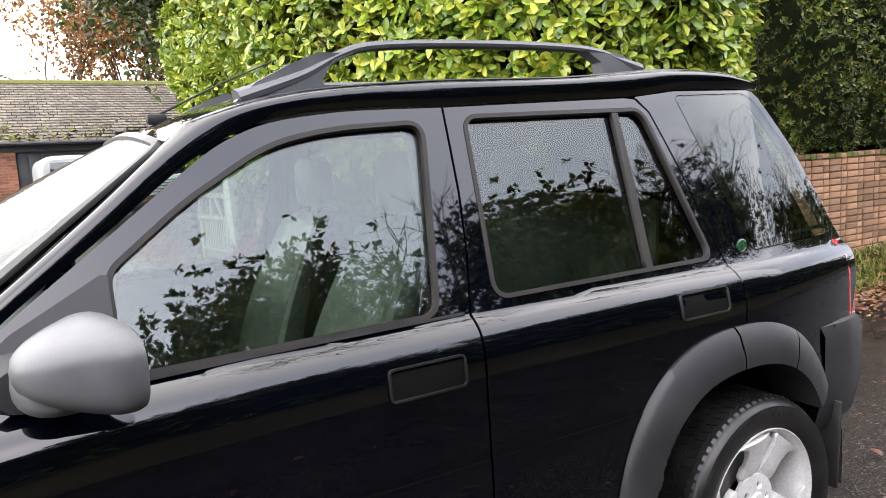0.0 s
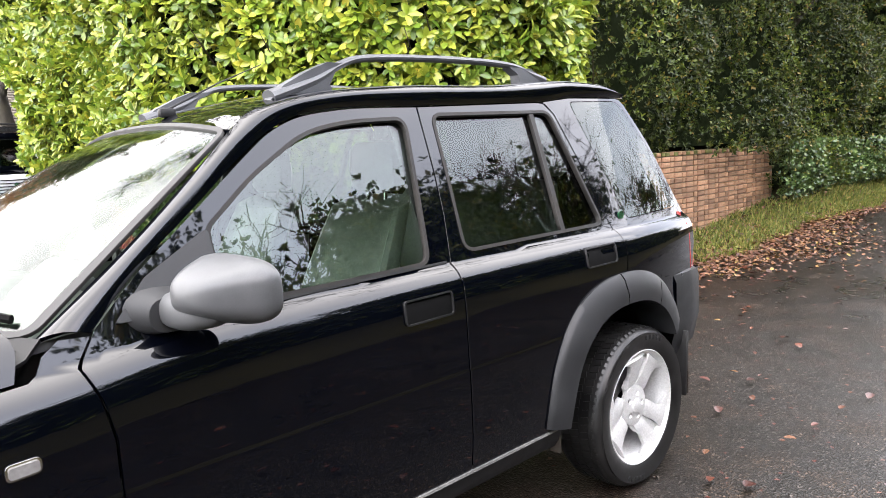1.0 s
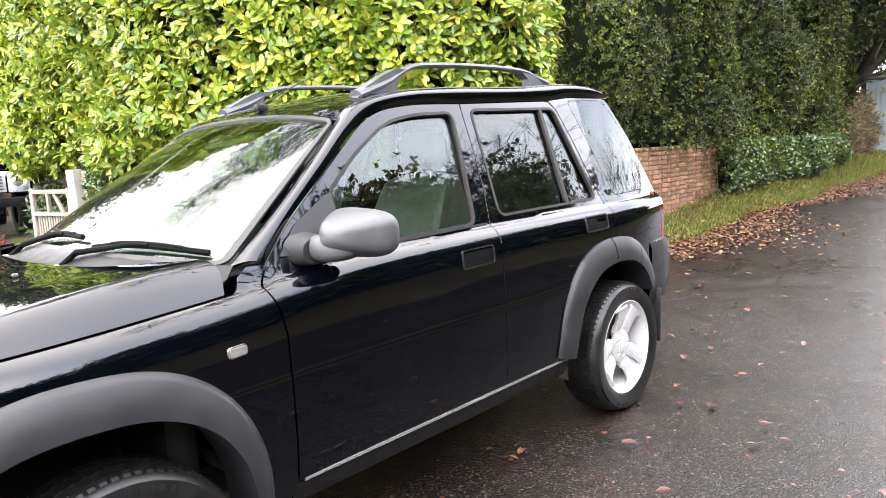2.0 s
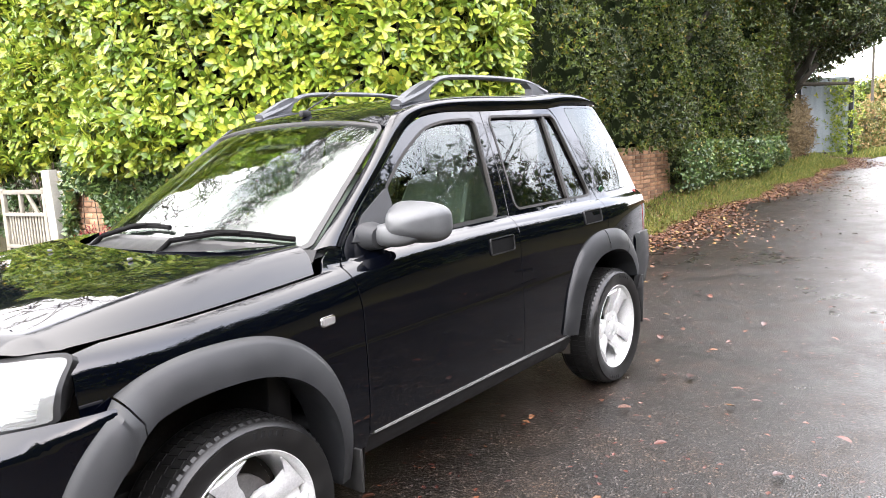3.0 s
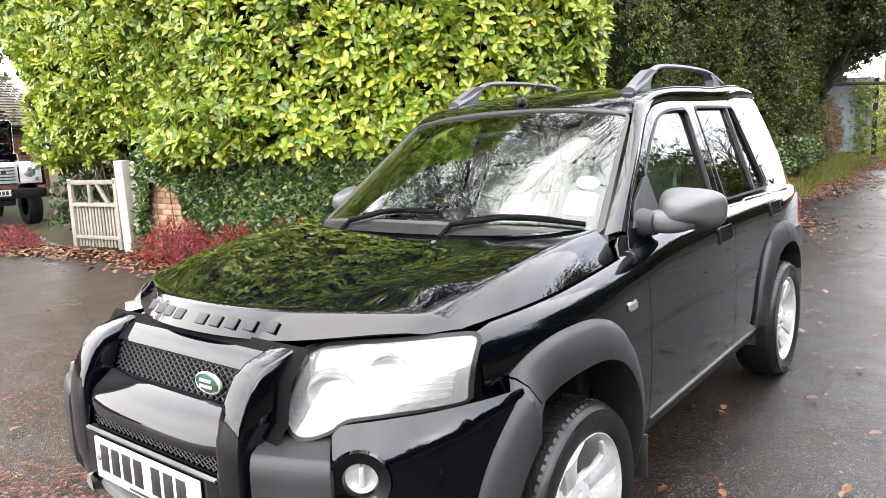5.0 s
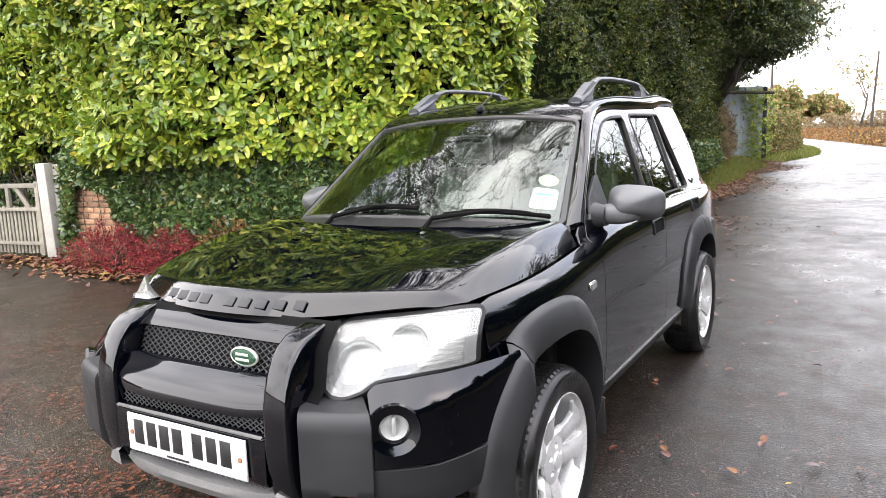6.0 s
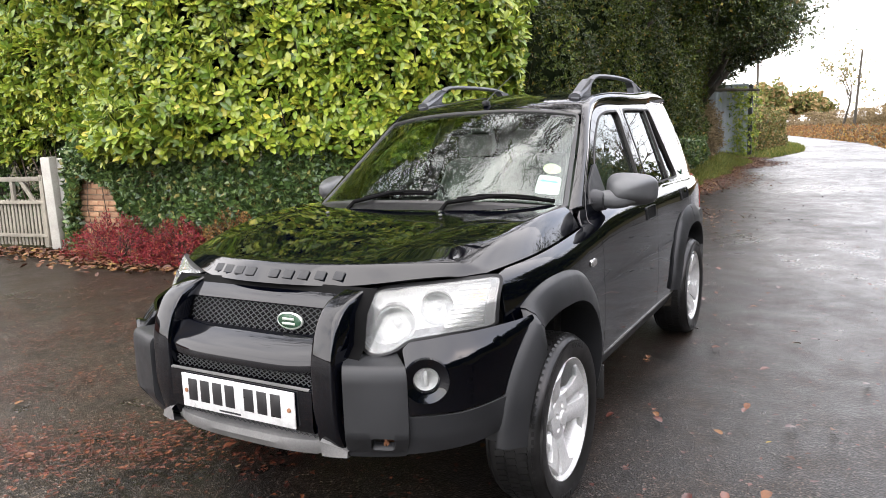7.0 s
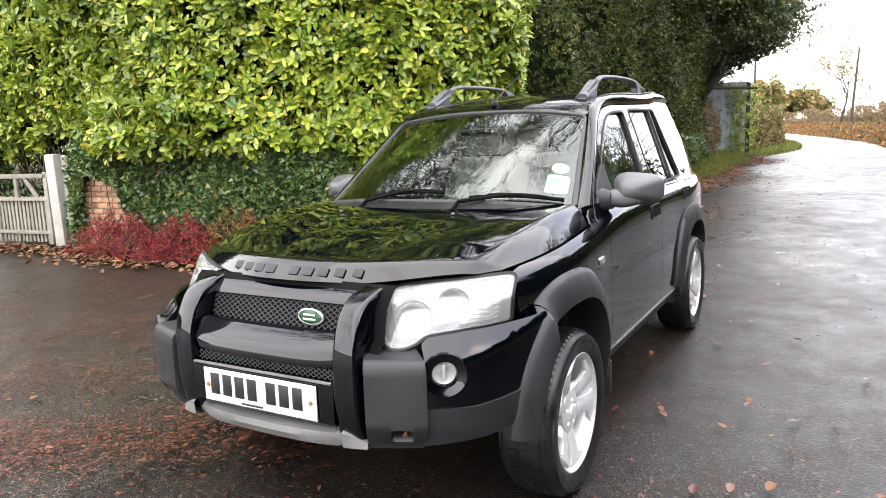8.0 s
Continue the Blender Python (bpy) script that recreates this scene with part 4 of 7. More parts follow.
shrub("berberis_bush", (2.95, 6.05, 0.13), (0.36, 0.80, 0.50), 2300, 5, BERRY, (0.018, 0.034), (0.010, 0.018), "low crimson berberis bush against the brick wall")
shrub("berberis_bush", (3.05, 5.05, 0.12), (0.34, 0.55, 0.47), 1900, 5, BERRY, (0.018, 0.034), (0.010, 0.018), "low crimson berberis bush against the brick wall")
shrub("cotoneaster_bush", (3.30, 4.35, 0.14), (0.36, 0.55, 0.55), 1000, 5, RUSSET, (0.025, 0.045), (0.014, 0.025), "small orange and green autumn shrub by the wall")
shrub("berberis_bush", (2.45, 9.6, 0.2), (0.35, 0.5, 0.3), 500, 5, BERRY, (0.02, 0.04), (0.012, 0.02), "low crimson berberis bush beside the gate")

# ---- verge ----
n = 26000
x = rng.uniform(5.0, 27.0, n)
edge = 1.20 + 0.10 * np.sin(x * 1.3) + 0.06 * np.sin(x * 3.7)
y = edge + rng.uniform(0, 1, n) ** 1.2 * np.where(x < 12, 1.2, 0.95)
keepv = (x < 24.6) | (y > 2.7)
x, y = x[keepv], y[keepv]
P = np.stack([x, y, [rise(a, b) - 0.02 for a, b in zip(x, y)]], -1)
D = unit(np.stack([rng.normal(0, 0.5, len(x)), rng.normal(-0.15, 0.5, len(x)), np.ones(len(x))], -1))
grass = foliage("verge_grass", P, D, rng.normal(0, 1, P.shape), rng.uniform(0.05, 0.14, len(x)) * np.interp(x, (5, 25), (1, 1.5)), rng.uniform(0.006, 0.012, len(x)) * np.interp(x, (5, 25), (1, 2.2)), GRASS, None, "chip", "rough wet grass verge below the wall", "grass")
n = 9000
x = rng.uniform(27.0, 60.0, n)
y = np.array([mid_y(v) + half_w(v) for v in x]) + rng.uniform(0, 1, n) ** 1.3 * 1.8
P = np.stack([x, y, [rise(a, b) - 0.03 for a, b in zip(x, y)]], -1)
D = unit(np.stack([rng.normal(0, 0.4, n), rng.normal(0, 0.4, n), np.ones(n)], -1))
foliage("far_verge_grass", P, D, rng.normal(0, 1, P.shape), rng.uniform(0.10, 0.24, n), rng.uniform(0.02, 0.05, n), GRASS, None, "chip", "grass verge below the far clipped hedge", "grass")

# ---- fallen leaves ----
def scatter(xs_, ys_, mat_, name, size, flat=0.25, parent=None, shape="blade"):
    n = len(xs_)
    P = np.stack([xs_, ys_, [rise(a, b) + 0.030 + rng.uniform(0.0, 0.008) for a, b in zip(xs_, ys_)]], -1)
    a = rng.uniform(0, 6.28, n)
    D = np.stack([np.cos(a), np.sin(a), rng.normal(0, flat * 0.5, n)], -1)
    N = np.stack([rng.normal(0, flat, n), rng.normal(0, flat, n), np.ones(n)], -1)
    L = rng.uniform(size[0], size[1], n)
    return foliage(name, P, D, N, L, L * rng.uniform(0.45, 0.75, n), mat_, parent, shape)


litter = thing("leaf_litter", "red-brown and yellow fallen leaves lying on the wet tarmac", "leaves", kind="stuff")
# along the foot of the verge
n = 15000
x = rng.uniform(4.3, 27, n)
y = 1.16 + 0.10 * np.sin(x * 1.3) - np.abs(rng.normal(0, 0.40, n)) * (1 + 0.5 * np.sin(x * 0.9)) + 0.30 * rng.uniform(0, 1, n)
scatter(x, y, LITTER, "verge_leaves", (0.028, 0.065), 0.4, litter)
n = 4000
x, y = rng.uniform(6, 27, n), rng.uniform(1.2, 2.3, n)
q = scatter(x, y, LITTER, "verge_leaves", (0.04, 0.08), 0.6, litter)
# at the gate and along the drive's edge
n = 2600
t = rng.uniform(0, 1, n)
y = 2.2 + 8.0 * t
x = np.interp(y, (2.2, 3.0, 4.0, 5.5, 6.5, 7.2, 8.8, 10.2), (3.9, 3.4, 2.9, 2.62, 2.66, 2.7, 2.35, 2.2)) - rng.normal(-0.1, 0.22, n)
x = np.minimum(x, np.interp(y, (2.2, 3.0, 4.0, 5.5, 7.2, 10.2), (4.4, 3.9, 3.3, 3.1, 2.9, 2.6)))
scatter(x, y, LITTER, "drive_leaves", (0.045, 0.10), 0.45, litter)
# sodden leaves trodden into the drive in front of the car
n = 60000
cx, cy = rng.uniform(-3.0, 2.2, n), rng.uniform(0.2, 5.2, n)
clump = np.sin(cx * 2.1 + 1.1) * np.sin(cy * 1.9 + 0.4) + 0.7 * np.sin(cx * 4.7 + cy * 3.3)
fade = np.exp(-((cx + 0.4) / 1.7) ** 2 - ((cy - 1.6) / 1.5) ** 2)
ok = rng.uniform(0, 1, n) < np.clip(0.11 + 0.8 * fade * (0.4 + 0.6 * clump), 0.06, 1)
scatter(cx[ok], cy[ok], LITTER_WET, "trodden_leaves", (0.014, 0.040), 0.05, litter, "chip")
# loose ones on the lane
n = 3200
x, y = rng.uniform(-3, 24, n), rng.uniform(-4.0, 1.1, n)
ok = rng.uniform(0, 1, n) < np.clip(0.25 + 0.55 * (y + 1.5) / 2.6, 0.10, 1)
pale = rng.uniform(0, 1, len(x)) < 0.25
scatter(x[ok & pale], y[ok & pale], LITTER, "lane_leaves", (0.025, 0.060), 0.15, litter)
scatter(x[ok & ~pale], y[ok & ~pale], LITTER_WET, "lane_leaves", (0.03, 0.075), 0.10, litter)
n = 9000
x, y = rng.uniform(-3, 26, n), 1.15 - 5.2 * rng.uniform(0, 1, n) ** 1.6
scatter(x, y, LITTER_WET, "lane_scraps", (0.010, 0.035), 0.1, litter, "chip")
one = foliage("fallen_leaf", np.zeros((1, 3)), np.array([[1.0, 0, 0]]), np.array([[0, 0, 1.0]]), 0.065, 0.035, LITTER, litter)
del one["kind"]
spots = [(0.912, -0.962), (1.217, -1.37), (1.804, -0.72), (4.037, -0.609), (1.02, -1.75), (0.62, -1.62), (0.30, -1.55), (2.4, -1.5), (3.3, -1.2), (2.9, -0.95), (2.1, -1.05), (-0.3, 1.35), (-0.55, 1.05), (-0.8, 1.6), (0.05, 1.9), (-0.4, 2.3), (0.5, 2.6), (-1.0, 0.8), (-0.15, 0.95), (1.5, 3.4), (1.9, 4.2), (0.9, 4.9)]
for i, (x, y) in enumerate(spots):
    ob = one if i == 0 else new("fallen_leaf", one.data)
    ob.parent = litter
    ob.matrix_basis = pose(x, y, rise(x, y) + 0.032, random.uniform(-12, 12), random.uniform(-12, 12), random.uniform(0, 360)) @ Matrix.Scale(random.uniform(0.8, 1.2), 4)

# ---- trees ----
def branches(rng_, base, height, spread, levels=5, lean=(0, 0), droop=0.0, r0=0.16, fork=3, keep_up=0.35):
    """Segments of a growing tree: start, end and both radii."""
    segs = []

    def grow(p, d, ln, r, lev):
        n = 3 if lev < 2 else 2
        for i in range(n):
            d2 = unit((d + rng_.normal(0, 0.12 + 0.05 * lev, 3) + np.array((0, 0, 0.06 - droop * lev)))[None])[0]
            q = p + d2 * ln / n
            r2 = r * (1 - 0.30 / n)
            segs.append((p, q, r, r2))
            p, d, r = q, d2, r2
        if lev < levels:
            for k in range(fork if lev else fork + 2):
                side_ = unit(np.cross(d, rng_.normal(0, 1, 3))[None])[0]
                a = rng_.uniform(0.35, 0.85) * spread
                d3 = unit((d * math.cos(a) + side_ * math.sin(a) + np.array((0, 0, keep_up * 0.2)))[None])[0]
                grow(p - d * ln * rng_.uniform(0, 0.4), d3, ln * rng_.uniform(0.58, 0.78), r * rng_.uniform(0.56, 0.74), lev + 1)
    grow(np.array(base, float), unit(np.array((lean[0], lean[1], 1.0))[None])[0], height * 0.34, r0, 0)
    return segs


def limbs(name, segs, material, parent, sides=5):
    V, F = [], []
    for p, q, ra, rb in segs:
        t = unit((q - p)[None])[0]
        e = unit(np.cross(t, (0.3, 0.2, 0.9))[None])[0]
        f = np.cross(t, e)
        b = len(V)
        n = sides if ra > 0.03 else 3
        for c, r in ((p, ra), (q, rb)):
            V += [c + e * r * math.cos(2 * math.pi * k / n) + f * r * math.sin(2 * math.pi * k / n) for k in range(n)]
        F += [(b + k, b + (k + 1) % n, b + n + (k + 1) % n, b + n + k) for k in range(n)]
    return mesh_ob(name, V, F, material, parent)


def tree(seed, base, height, label, leaves=0, mat_=None, size=(0.08, 0.14), width=0.5, category="tree", fuzz=0.28, shape="chip", under=None, **grow):
    r_ = np.random.default_rng(seed)
    t = thing("tree", label, category)
    z = rise(base[0], base[1]) - 0.1
    grow_weep = grow.pop("weep", 0)
    segs = branches(r_, (base[0], base[1], z), height, grow.pop("spread", 1.0), **grow)
    thick = [s_ for s_ in segs if s_[2] > 0.05]
    fine = [s_ for s_ in segs if s_[2] <= 0.05]
    limbs("trunk", thick, BARK, t, 7)
    for i in r_.integers(0, len(fine), grow_weep):
        p, d = fine[i][1], unit(np.array((*r_.normal(0, 0.5, 2), -0.1))[None])[0]
        for k in range(4):
            d = unit((d + np.array((*r_.normal(0, 0.12, 2), -0.30)))[None])[0]
            q = p + d * r_.uniform(0.22, 0.42)
            fine.append((p, q, 0.019 - 0.003 * k, 0.016 - 0.003 * k))
            p = q
    if grow_weep:
        fine = [s_ for s_ in fine if min(s_[0][2], s_[1][2]) > 6.6]
    if under is not None:
        fine = [s_ for s_ in fine if s_[1][2] > np.interp(s_[1][1], *under)]
    tagged(limbs("twiggery", fine, TWIG, t), kind="stuff")
    if leaves:
        tips = np.array([s_[1] for s_ in fine])
        i = r_.integers(0, len(tips), leaves)
        P = tips[i] + r_.normal(0, fuzz, (leaves, 3))
        if under is not None:      # the lower edge of the crown, across the lane
            P = P[P[:, 2] > np.interp(P[:, 1], *under) + 0.2 * np.sin(P[:, 0] * 2.3)]
        PP, DD, NN = sprigs(r_, P, r_.normal(0, 1, P.shape), 4, (0.5, 1.5), 0.2, 0.7)
        L = r_.uniform(*size, len(PP))
        foliage("crown", PP, DD, NN, L, L * width, mat_, t, shape)
    return t


# overhanging evergreen at the end of the dark hedge
CROWN = ((-2.0, 0.0, 1.4, 2.0, 2.4, 3.5), (4.7, 4.35, 4.0, 3.6, 3.2, 2.8))
tree(33, (27.0, 4.6), 8.5, "dark evergreen tree behind the yard gate", 9000, OAK, (0.10, 0.18), 0.5, lean=(0, -0.12), levels=4, r0=0.2, fuzz=0.5, under=CROWN)
tree(3, (22.5, 3.6), 7.5, "broad evergreen tree leaning over the lane above the hedge", 13000, OAK, (0.08, 0.15), 0.45, lean=(-0.05, -0.26), levels=4, r0=0.22, fuzz=0.38, under=CROWN)
tree(34, (24.0, 4.0), 9.5, "broad evergreen tree leaning over the lane above the hedge", 17000, OAK, (0.09, 0.16), 0.45, lean=(-0.02, -0.44), levels=4, r0=0.11, fuzz=0.5, under=CROWN)
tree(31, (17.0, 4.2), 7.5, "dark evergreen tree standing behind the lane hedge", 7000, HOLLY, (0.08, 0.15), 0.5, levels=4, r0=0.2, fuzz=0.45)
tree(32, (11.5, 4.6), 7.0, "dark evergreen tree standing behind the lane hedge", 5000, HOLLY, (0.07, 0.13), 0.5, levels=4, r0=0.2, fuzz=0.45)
tree(35, (26.4, 4.5), 6.4, "dark evergreen tree behind the yard gate", 7000, OAK, (0.10, 0.18), 0.5, lean=(0, -0.30), levels=4, r0=0.1, fuzz=0.5, under=CROWN)
# three added trees, mostly out of view, that shade the top of the hedge
for i, x in enumerate((13.5, 17.5, 21.0)):
    tree(36 + i, (x, 4.0), 9.0, "dark evergreen tree leaning over the lane hedge, added to shade its top", 8000, HOLLY, (0.09, 0.16), 0.5, lean=(0, -0.34), levels=4, r0=0.14, fuzz=0.5, under=((-3.0, 0.0, 1.5, 3.0), (5.6, 5.2, 4.8, 4.0)))
bough = thing("tree", "low leafy boughs of an evergreen hanging over the yard gate", "tree")
P = np.stack([rng.normal(25.4, 1.1, 3800), rng.normal(1.7, 0.9, 3800), rng.normal(4.7, 0.7, 3800)], -1)
P = P[P[:, 2] > np.interp(P[:, 1], *CROWN) + 0.15 * np.sin(P[:, 0] * 3.1)]
PP, DD, NN = sprigs(rng, P, rng.normal(0, 1, P.shape), 4, (0.5, 1.5), 0.2, 0.7)
foliage("crown", PP, DD, NN, rng.uniform(0.09, 0.16, len(PP)), rng.uniform(0.045, 0.075, len(PP)), OAK, bough, "chip")
for i in range(7):
    y1, x1 = rng.uniform(0.2, 2.4), rng.uniform(24.4, 26.4)
    part("limb", tube([(25.2, 4.2, 3.6 + 0.2 * i), (x1, 0.5 * (4.0 + y1), 4.6 + 0.1 * i), (x1, y1, 4.7 + 0.12 * i)], [0.07, 0.045, 0.02], 7), BARK, bough)
part("trunk", tube([(25.2, 4.2, 0.4), (25.25, 4.25, 3.0), (25.2, 4.2, 5.2)], [0.17, 0.13, 0.08], 9), BARK, bough)
# bare tree behind the laurel, which shows in the windscreen
tree(5, (7.6, 7.0), 16.5, "tall half-bare tree with small leaves on drooping twigs behind the hedge", 9000, OAK, (0.05, 0.10), 0.5, fuzz=0.22, levels=6, r0=0.20, spread=1.2, droop=0.02, lean=(-0.13, -0.14), weep=3200)
tree(6, (5.2, 9.0), 14.5, "tall leafless tree with drooping twigs behind the hedge", levels=5, r0=0.22, spread=1.15, droop=0.04, weep=900)
tree(15, (10.5, 8.5), 12.0, "tall leafless tree with drooping twigs behind the hedge", levels=5, r0=0.24, spread=1.1, droop=0.03)
# autumn trees beyond the garage
for i, (x, y, h) in enumerate(((-1.5, 30, 13), (3.0, 32, 12), (6.5, 29, 14), (10, 33, 13), (-6, 33, 12), (14, 28, 13))):
    tree(40 + i, (x, y), h, "brown autumn tree half bare behind the garage roof", 1100, RUSSET, (0.10, 0.2), 0.6, levels=5, r0=0.2, fork=2, fuzz=0.4)
tree(55, (7.4, 17.0), 10.5, "dark evergreen tree beyond the drive", 8000, HOLLY, (0.14, 0.24), 0.55, levels=4, r0=0.2, fuzz=0.6)
tree(58, (4.9, 17.4), 10.5, "grey-green evergreen tree beyond the drive", 9000, OAK, (0.12, 0.22), 0.5, levels=4, r0=0.2, fuzz=0.6)
tree(57, (5.4, 31.0), 14.5, "dense brown autumn tree behind the garage roof", 7000, RUSSET, (0.12, 0.24), 0.6, levels=4, r0=0.24, fuzz=0.7)
tree(56, (9.5, 14.0), 9.0, "dark evergreen tree beyond the drive", 4200, HOLLY, (0.14, 0.24), 0.55, levels=4, r0=0.2, fuzz=0.5)
# across the lane, behind the walker
for i, (x, y, h, nl) in enumerate(((-4.5, -8.5, 6.0, 2600), (0.3, -8.6, 6.0, 3400), (4.4, -8.6, 7.2, 5000), (8.0, -8.6, 7.5, 5400), (11.2, -8.6, 7.5, 5400), (14.6, -8.6, 6.6, 4400), (18, -8.4, 7.0, 4800), (21.6, -8.4, 7.0, 4800), (25, -8.6, 6.2, 3600), (-10, -9, 8, 2200))):
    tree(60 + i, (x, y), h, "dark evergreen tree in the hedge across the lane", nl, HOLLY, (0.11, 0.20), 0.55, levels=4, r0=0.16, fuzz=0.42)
for i, (x, y, h) in enumerate(((6.2, -9.6, 10.0), (10.5, -9.6, 10.5), (14.5, -9.4, 11), (19, -9.2, 11), (24, -9.6, 11.5), (31, -10, 12), (40, -10.5, 12), (-9, -12, 11))):
    tree(80 + i, (x, y), h, "leafless tree behind the hedge across the lane", levels=5 if 9 < x < 35 else 4, r0=0.17, spread=1.1, droop=0.0, fork=3 if 9 < x < 35 else 4)
opp = thing("lane_hedge", "dark mixed hedge on the bank across the lane", "hedge")
OPP = [(24, -5.9), (14, -5.5), (6, -5.6), (-4, -6.0), (-14, -6.4), (-26, -7)]
P, o, s = hedge_face(rng, catmull(OPP, 4), 4200, lambda s, x, y: (0 * s + 0.4, np.interp(x, (5, 9, 15), (3.3, 4.3, 3.0)) + 0.3 * np.sin(s * 0.9)), 0.4, 0.2, 0.8)
PP, DD, NN = sprigs(rng, P, o, 5, (0.5, 1.5), 0.3, 0.6)
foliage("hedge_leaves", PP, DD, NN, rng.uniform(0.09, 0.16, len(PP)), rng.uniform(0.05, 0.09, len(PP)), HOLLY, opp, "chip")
P = hedge_top(rng, catmull(OPP[2:], 4), 1900, 3.3, 1.7)
PP, DD, NN = sprigs(rng, P, np.tile((0.0, 0.0, 1.0), (len(P), 1)), 5, (0.6, 1.5))
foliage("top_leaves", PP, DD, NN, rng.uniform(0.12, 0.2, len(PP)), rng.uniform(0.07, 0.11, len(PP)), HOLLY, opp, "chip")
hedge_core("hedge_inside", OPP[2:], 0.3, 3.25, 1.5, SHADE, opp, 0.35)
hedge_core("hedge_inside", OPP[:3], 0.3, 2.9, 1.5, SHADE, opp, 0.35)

# ---- yard gate of sheet steel, poles and far hedges ----
yard = thing("yard_gate", "tall grey ribbed sheet-steel yard gate, shut", "gate")
Y0, Y1 = np.array((28.0, 3.25)), np.array((28.25, 1.75))
yd = Y1 - Y0
rows = []
for i in range(41):
    q = Y0 + yd * i / 40
    off = 0.005 * (1 if i % 4 in (0, 1) else -1)
    nrm = np.array((yd[1], -yd[0])) / np.linalg.norm(yd)
    rows.append([(q[0] + nrm[0] * off, q[1] + nrm[1] * off, zz) for zz in (0.66, 2.0, 3.35)])
loft("steel_sheet", rows, STEEL, yard, out=(-1, -1, 0), solid=0.01)
for q, h in ((Y0 + yd * -0.06, 3.0), (Y0 + yd * 1.05, 2.8)):
    block("gate_pillar", (q[0] + 0.08, q[1], 0.5 + h / 2), (0.16, 0.16, h), DARK_WOOD, yard, 0.01)
beech = thing("clipped_hedge", "clipped beech hedge, half brown, at the lane's bend", "hedge")
BE = [(29.6, 2.15), (32, 1.75), (35, 1.35), (37.6, 1.02), (38.6, 1.3), (40.5, 2.4), (46, 5.0), (54, 8.0)]
P, o, s = hedge_face(rng, catmull(BE, 4), 6500, lambda s, x, y: (0 * s + 0.55 + 0.008 * (x - 31), 0 * s + 2.50 + 0.012 * (x - 31)), 0.25, 0.06)
PP, DD, NN = sprigs(rng, P, o, 4, (0.6, 1.5), 0.2, 0.6)
foliage("hedge_leaves", PP, DD, NN, rng.uniform(0.09, 0.15, len(PP)), rng.uniform(0.06, 0.10, len(PP)), BEECH, beech, "chip")
hedge_core("hedge_inside", BE, 0.45, 2.45, 1.6, TWIG, beech, 0.22)
P = np.stack([rng.normal(28.5, 0.3, 1300), rng.normal(2.0, 0.24, 1300), rng.uniform(0.45, 3.2, 1300)], -1)
PP, DD, NN = sprigs(rng, P, np.tile((-0.7, -0.7, 0.1), (1300, 1)), 5, (0.5, 1.5))
foliage("laurel_clump", PP, DD, NN, rng.uniform(0.10, 0.16, len(PP)), rng.uniform(0.04, 0.07, len(PP)), LAUREL, beech, "chip", "green shrubs at the end of the hedge")
far = thing("far_hedge", "long bare winter hedge on the bank across the bend", "hedge")
FAR = [(110, 12), (95, 3.2), (82, -1.2), (70, -3.6), (55, -4.7), (40, -5.2), (24, -6.0)]
P, o, s = hedge_face(rng, catmull(FAR, 4), 7000, lambda s, x, y: (0 * s + np.interp(x, (24, 45, 110), (0.5, 1.35, 1.7)), 0 * s + np.interp(x, (24, 45, 110), (2.2, 3.0, 3.7)) + 0.12 * np.sin(s * 0.7)), 0.4, 0.12, 0.5)
PP, DD, NN = sprigs(rng, P, o, 4, (0.4, 1.4), 0.4, 0.6)
foliage("twig_mass", PP, DD, NN, rng.uniform(0.15, 0.34, len(PP)), rng.uniform(0.035, 0.09, len(PP)), DEAD, far, "chip")
hedge_core("hedge_inside", FAR, lambda x, y: float(np.interp(x, (24, 45, 110), (0.4, 1.2, 1.6))), 2.7, 1.5, BANK, far, 0.3)
n = 6000
t = rng.uniform(0, 1, n)
x = 30 + 66 * t
y = np.array([right_edge(v) for v in x]) - rng.uniform(0, 1, n) * np.interp(x, (30, 60, 96), (2.6, 2.4, 1.8))
P = np.stack([x, y, [rise(a, b) for a, b in zip(x, y)]], -1)
foliage("bank_litter", P, rng.normal(0, 1, P.shape) + (0, 0, 0.7), rng.normal(0, 1, P.shape), rng.uniform(0.12, 0.3, n), rng.uniform(0.05, 0.12, n), RUSSET, None, "chip", "brown leaves and grass on the lane bank", "leaves")
for i, (x, y, h, lean) in enumerate(((52, 3.9, 6.6, 0.0), (60, -2.1, 5.6, 3.0))):
    pole = thing("telegraph_pole", "plain weathered wooden telegraph pole", "pole", "poles along the lane")
    bm = tube([(0, 0, 0), (0, 0, h)], [0.11, 0.07], 10)
    ob = part("pole", bm, BARK, pole)
    pole.matrix_basis = pose(x, y, rise(x, y) - 0.05, lean, lean, 0)
tree(101, (61, -1.35), 7.6, "ivy-clad half bare tree in the far hedge", 420, BEECH, (0.10, 0.22), 0.6, levels=5, r0=0.10, fork=2, fuzz=0.35, spread=0.6)
for i, (x, y, h, m_) in enumerate(((120, 10.2, 8.4, BEECH), (150, 5.2, 8.6, BEECH), (152, 7.2, 7.4, RUSSET), (150, 9.0, 8.0, HOLLY), (160, 3.2, 6.5, BEECH), (138, 16, 9, HOLLY))):
    tree(110 + i, (x, y), h, "round far tree in the fields past the bend", 700, m_, (0.5, 0.9), 0.6, levels=3, r0=0.2, fuzz=0.8)

# ---- garage with a mossy tiled roof ----
garage = thing("garage", "long low brick garage with a mossy tiled roof", "garage")
GY, GE, GR, GX0, GX1 = 20.0, 2.46, 4.5, -14.0, 7.5
gz = rise(0, 20)


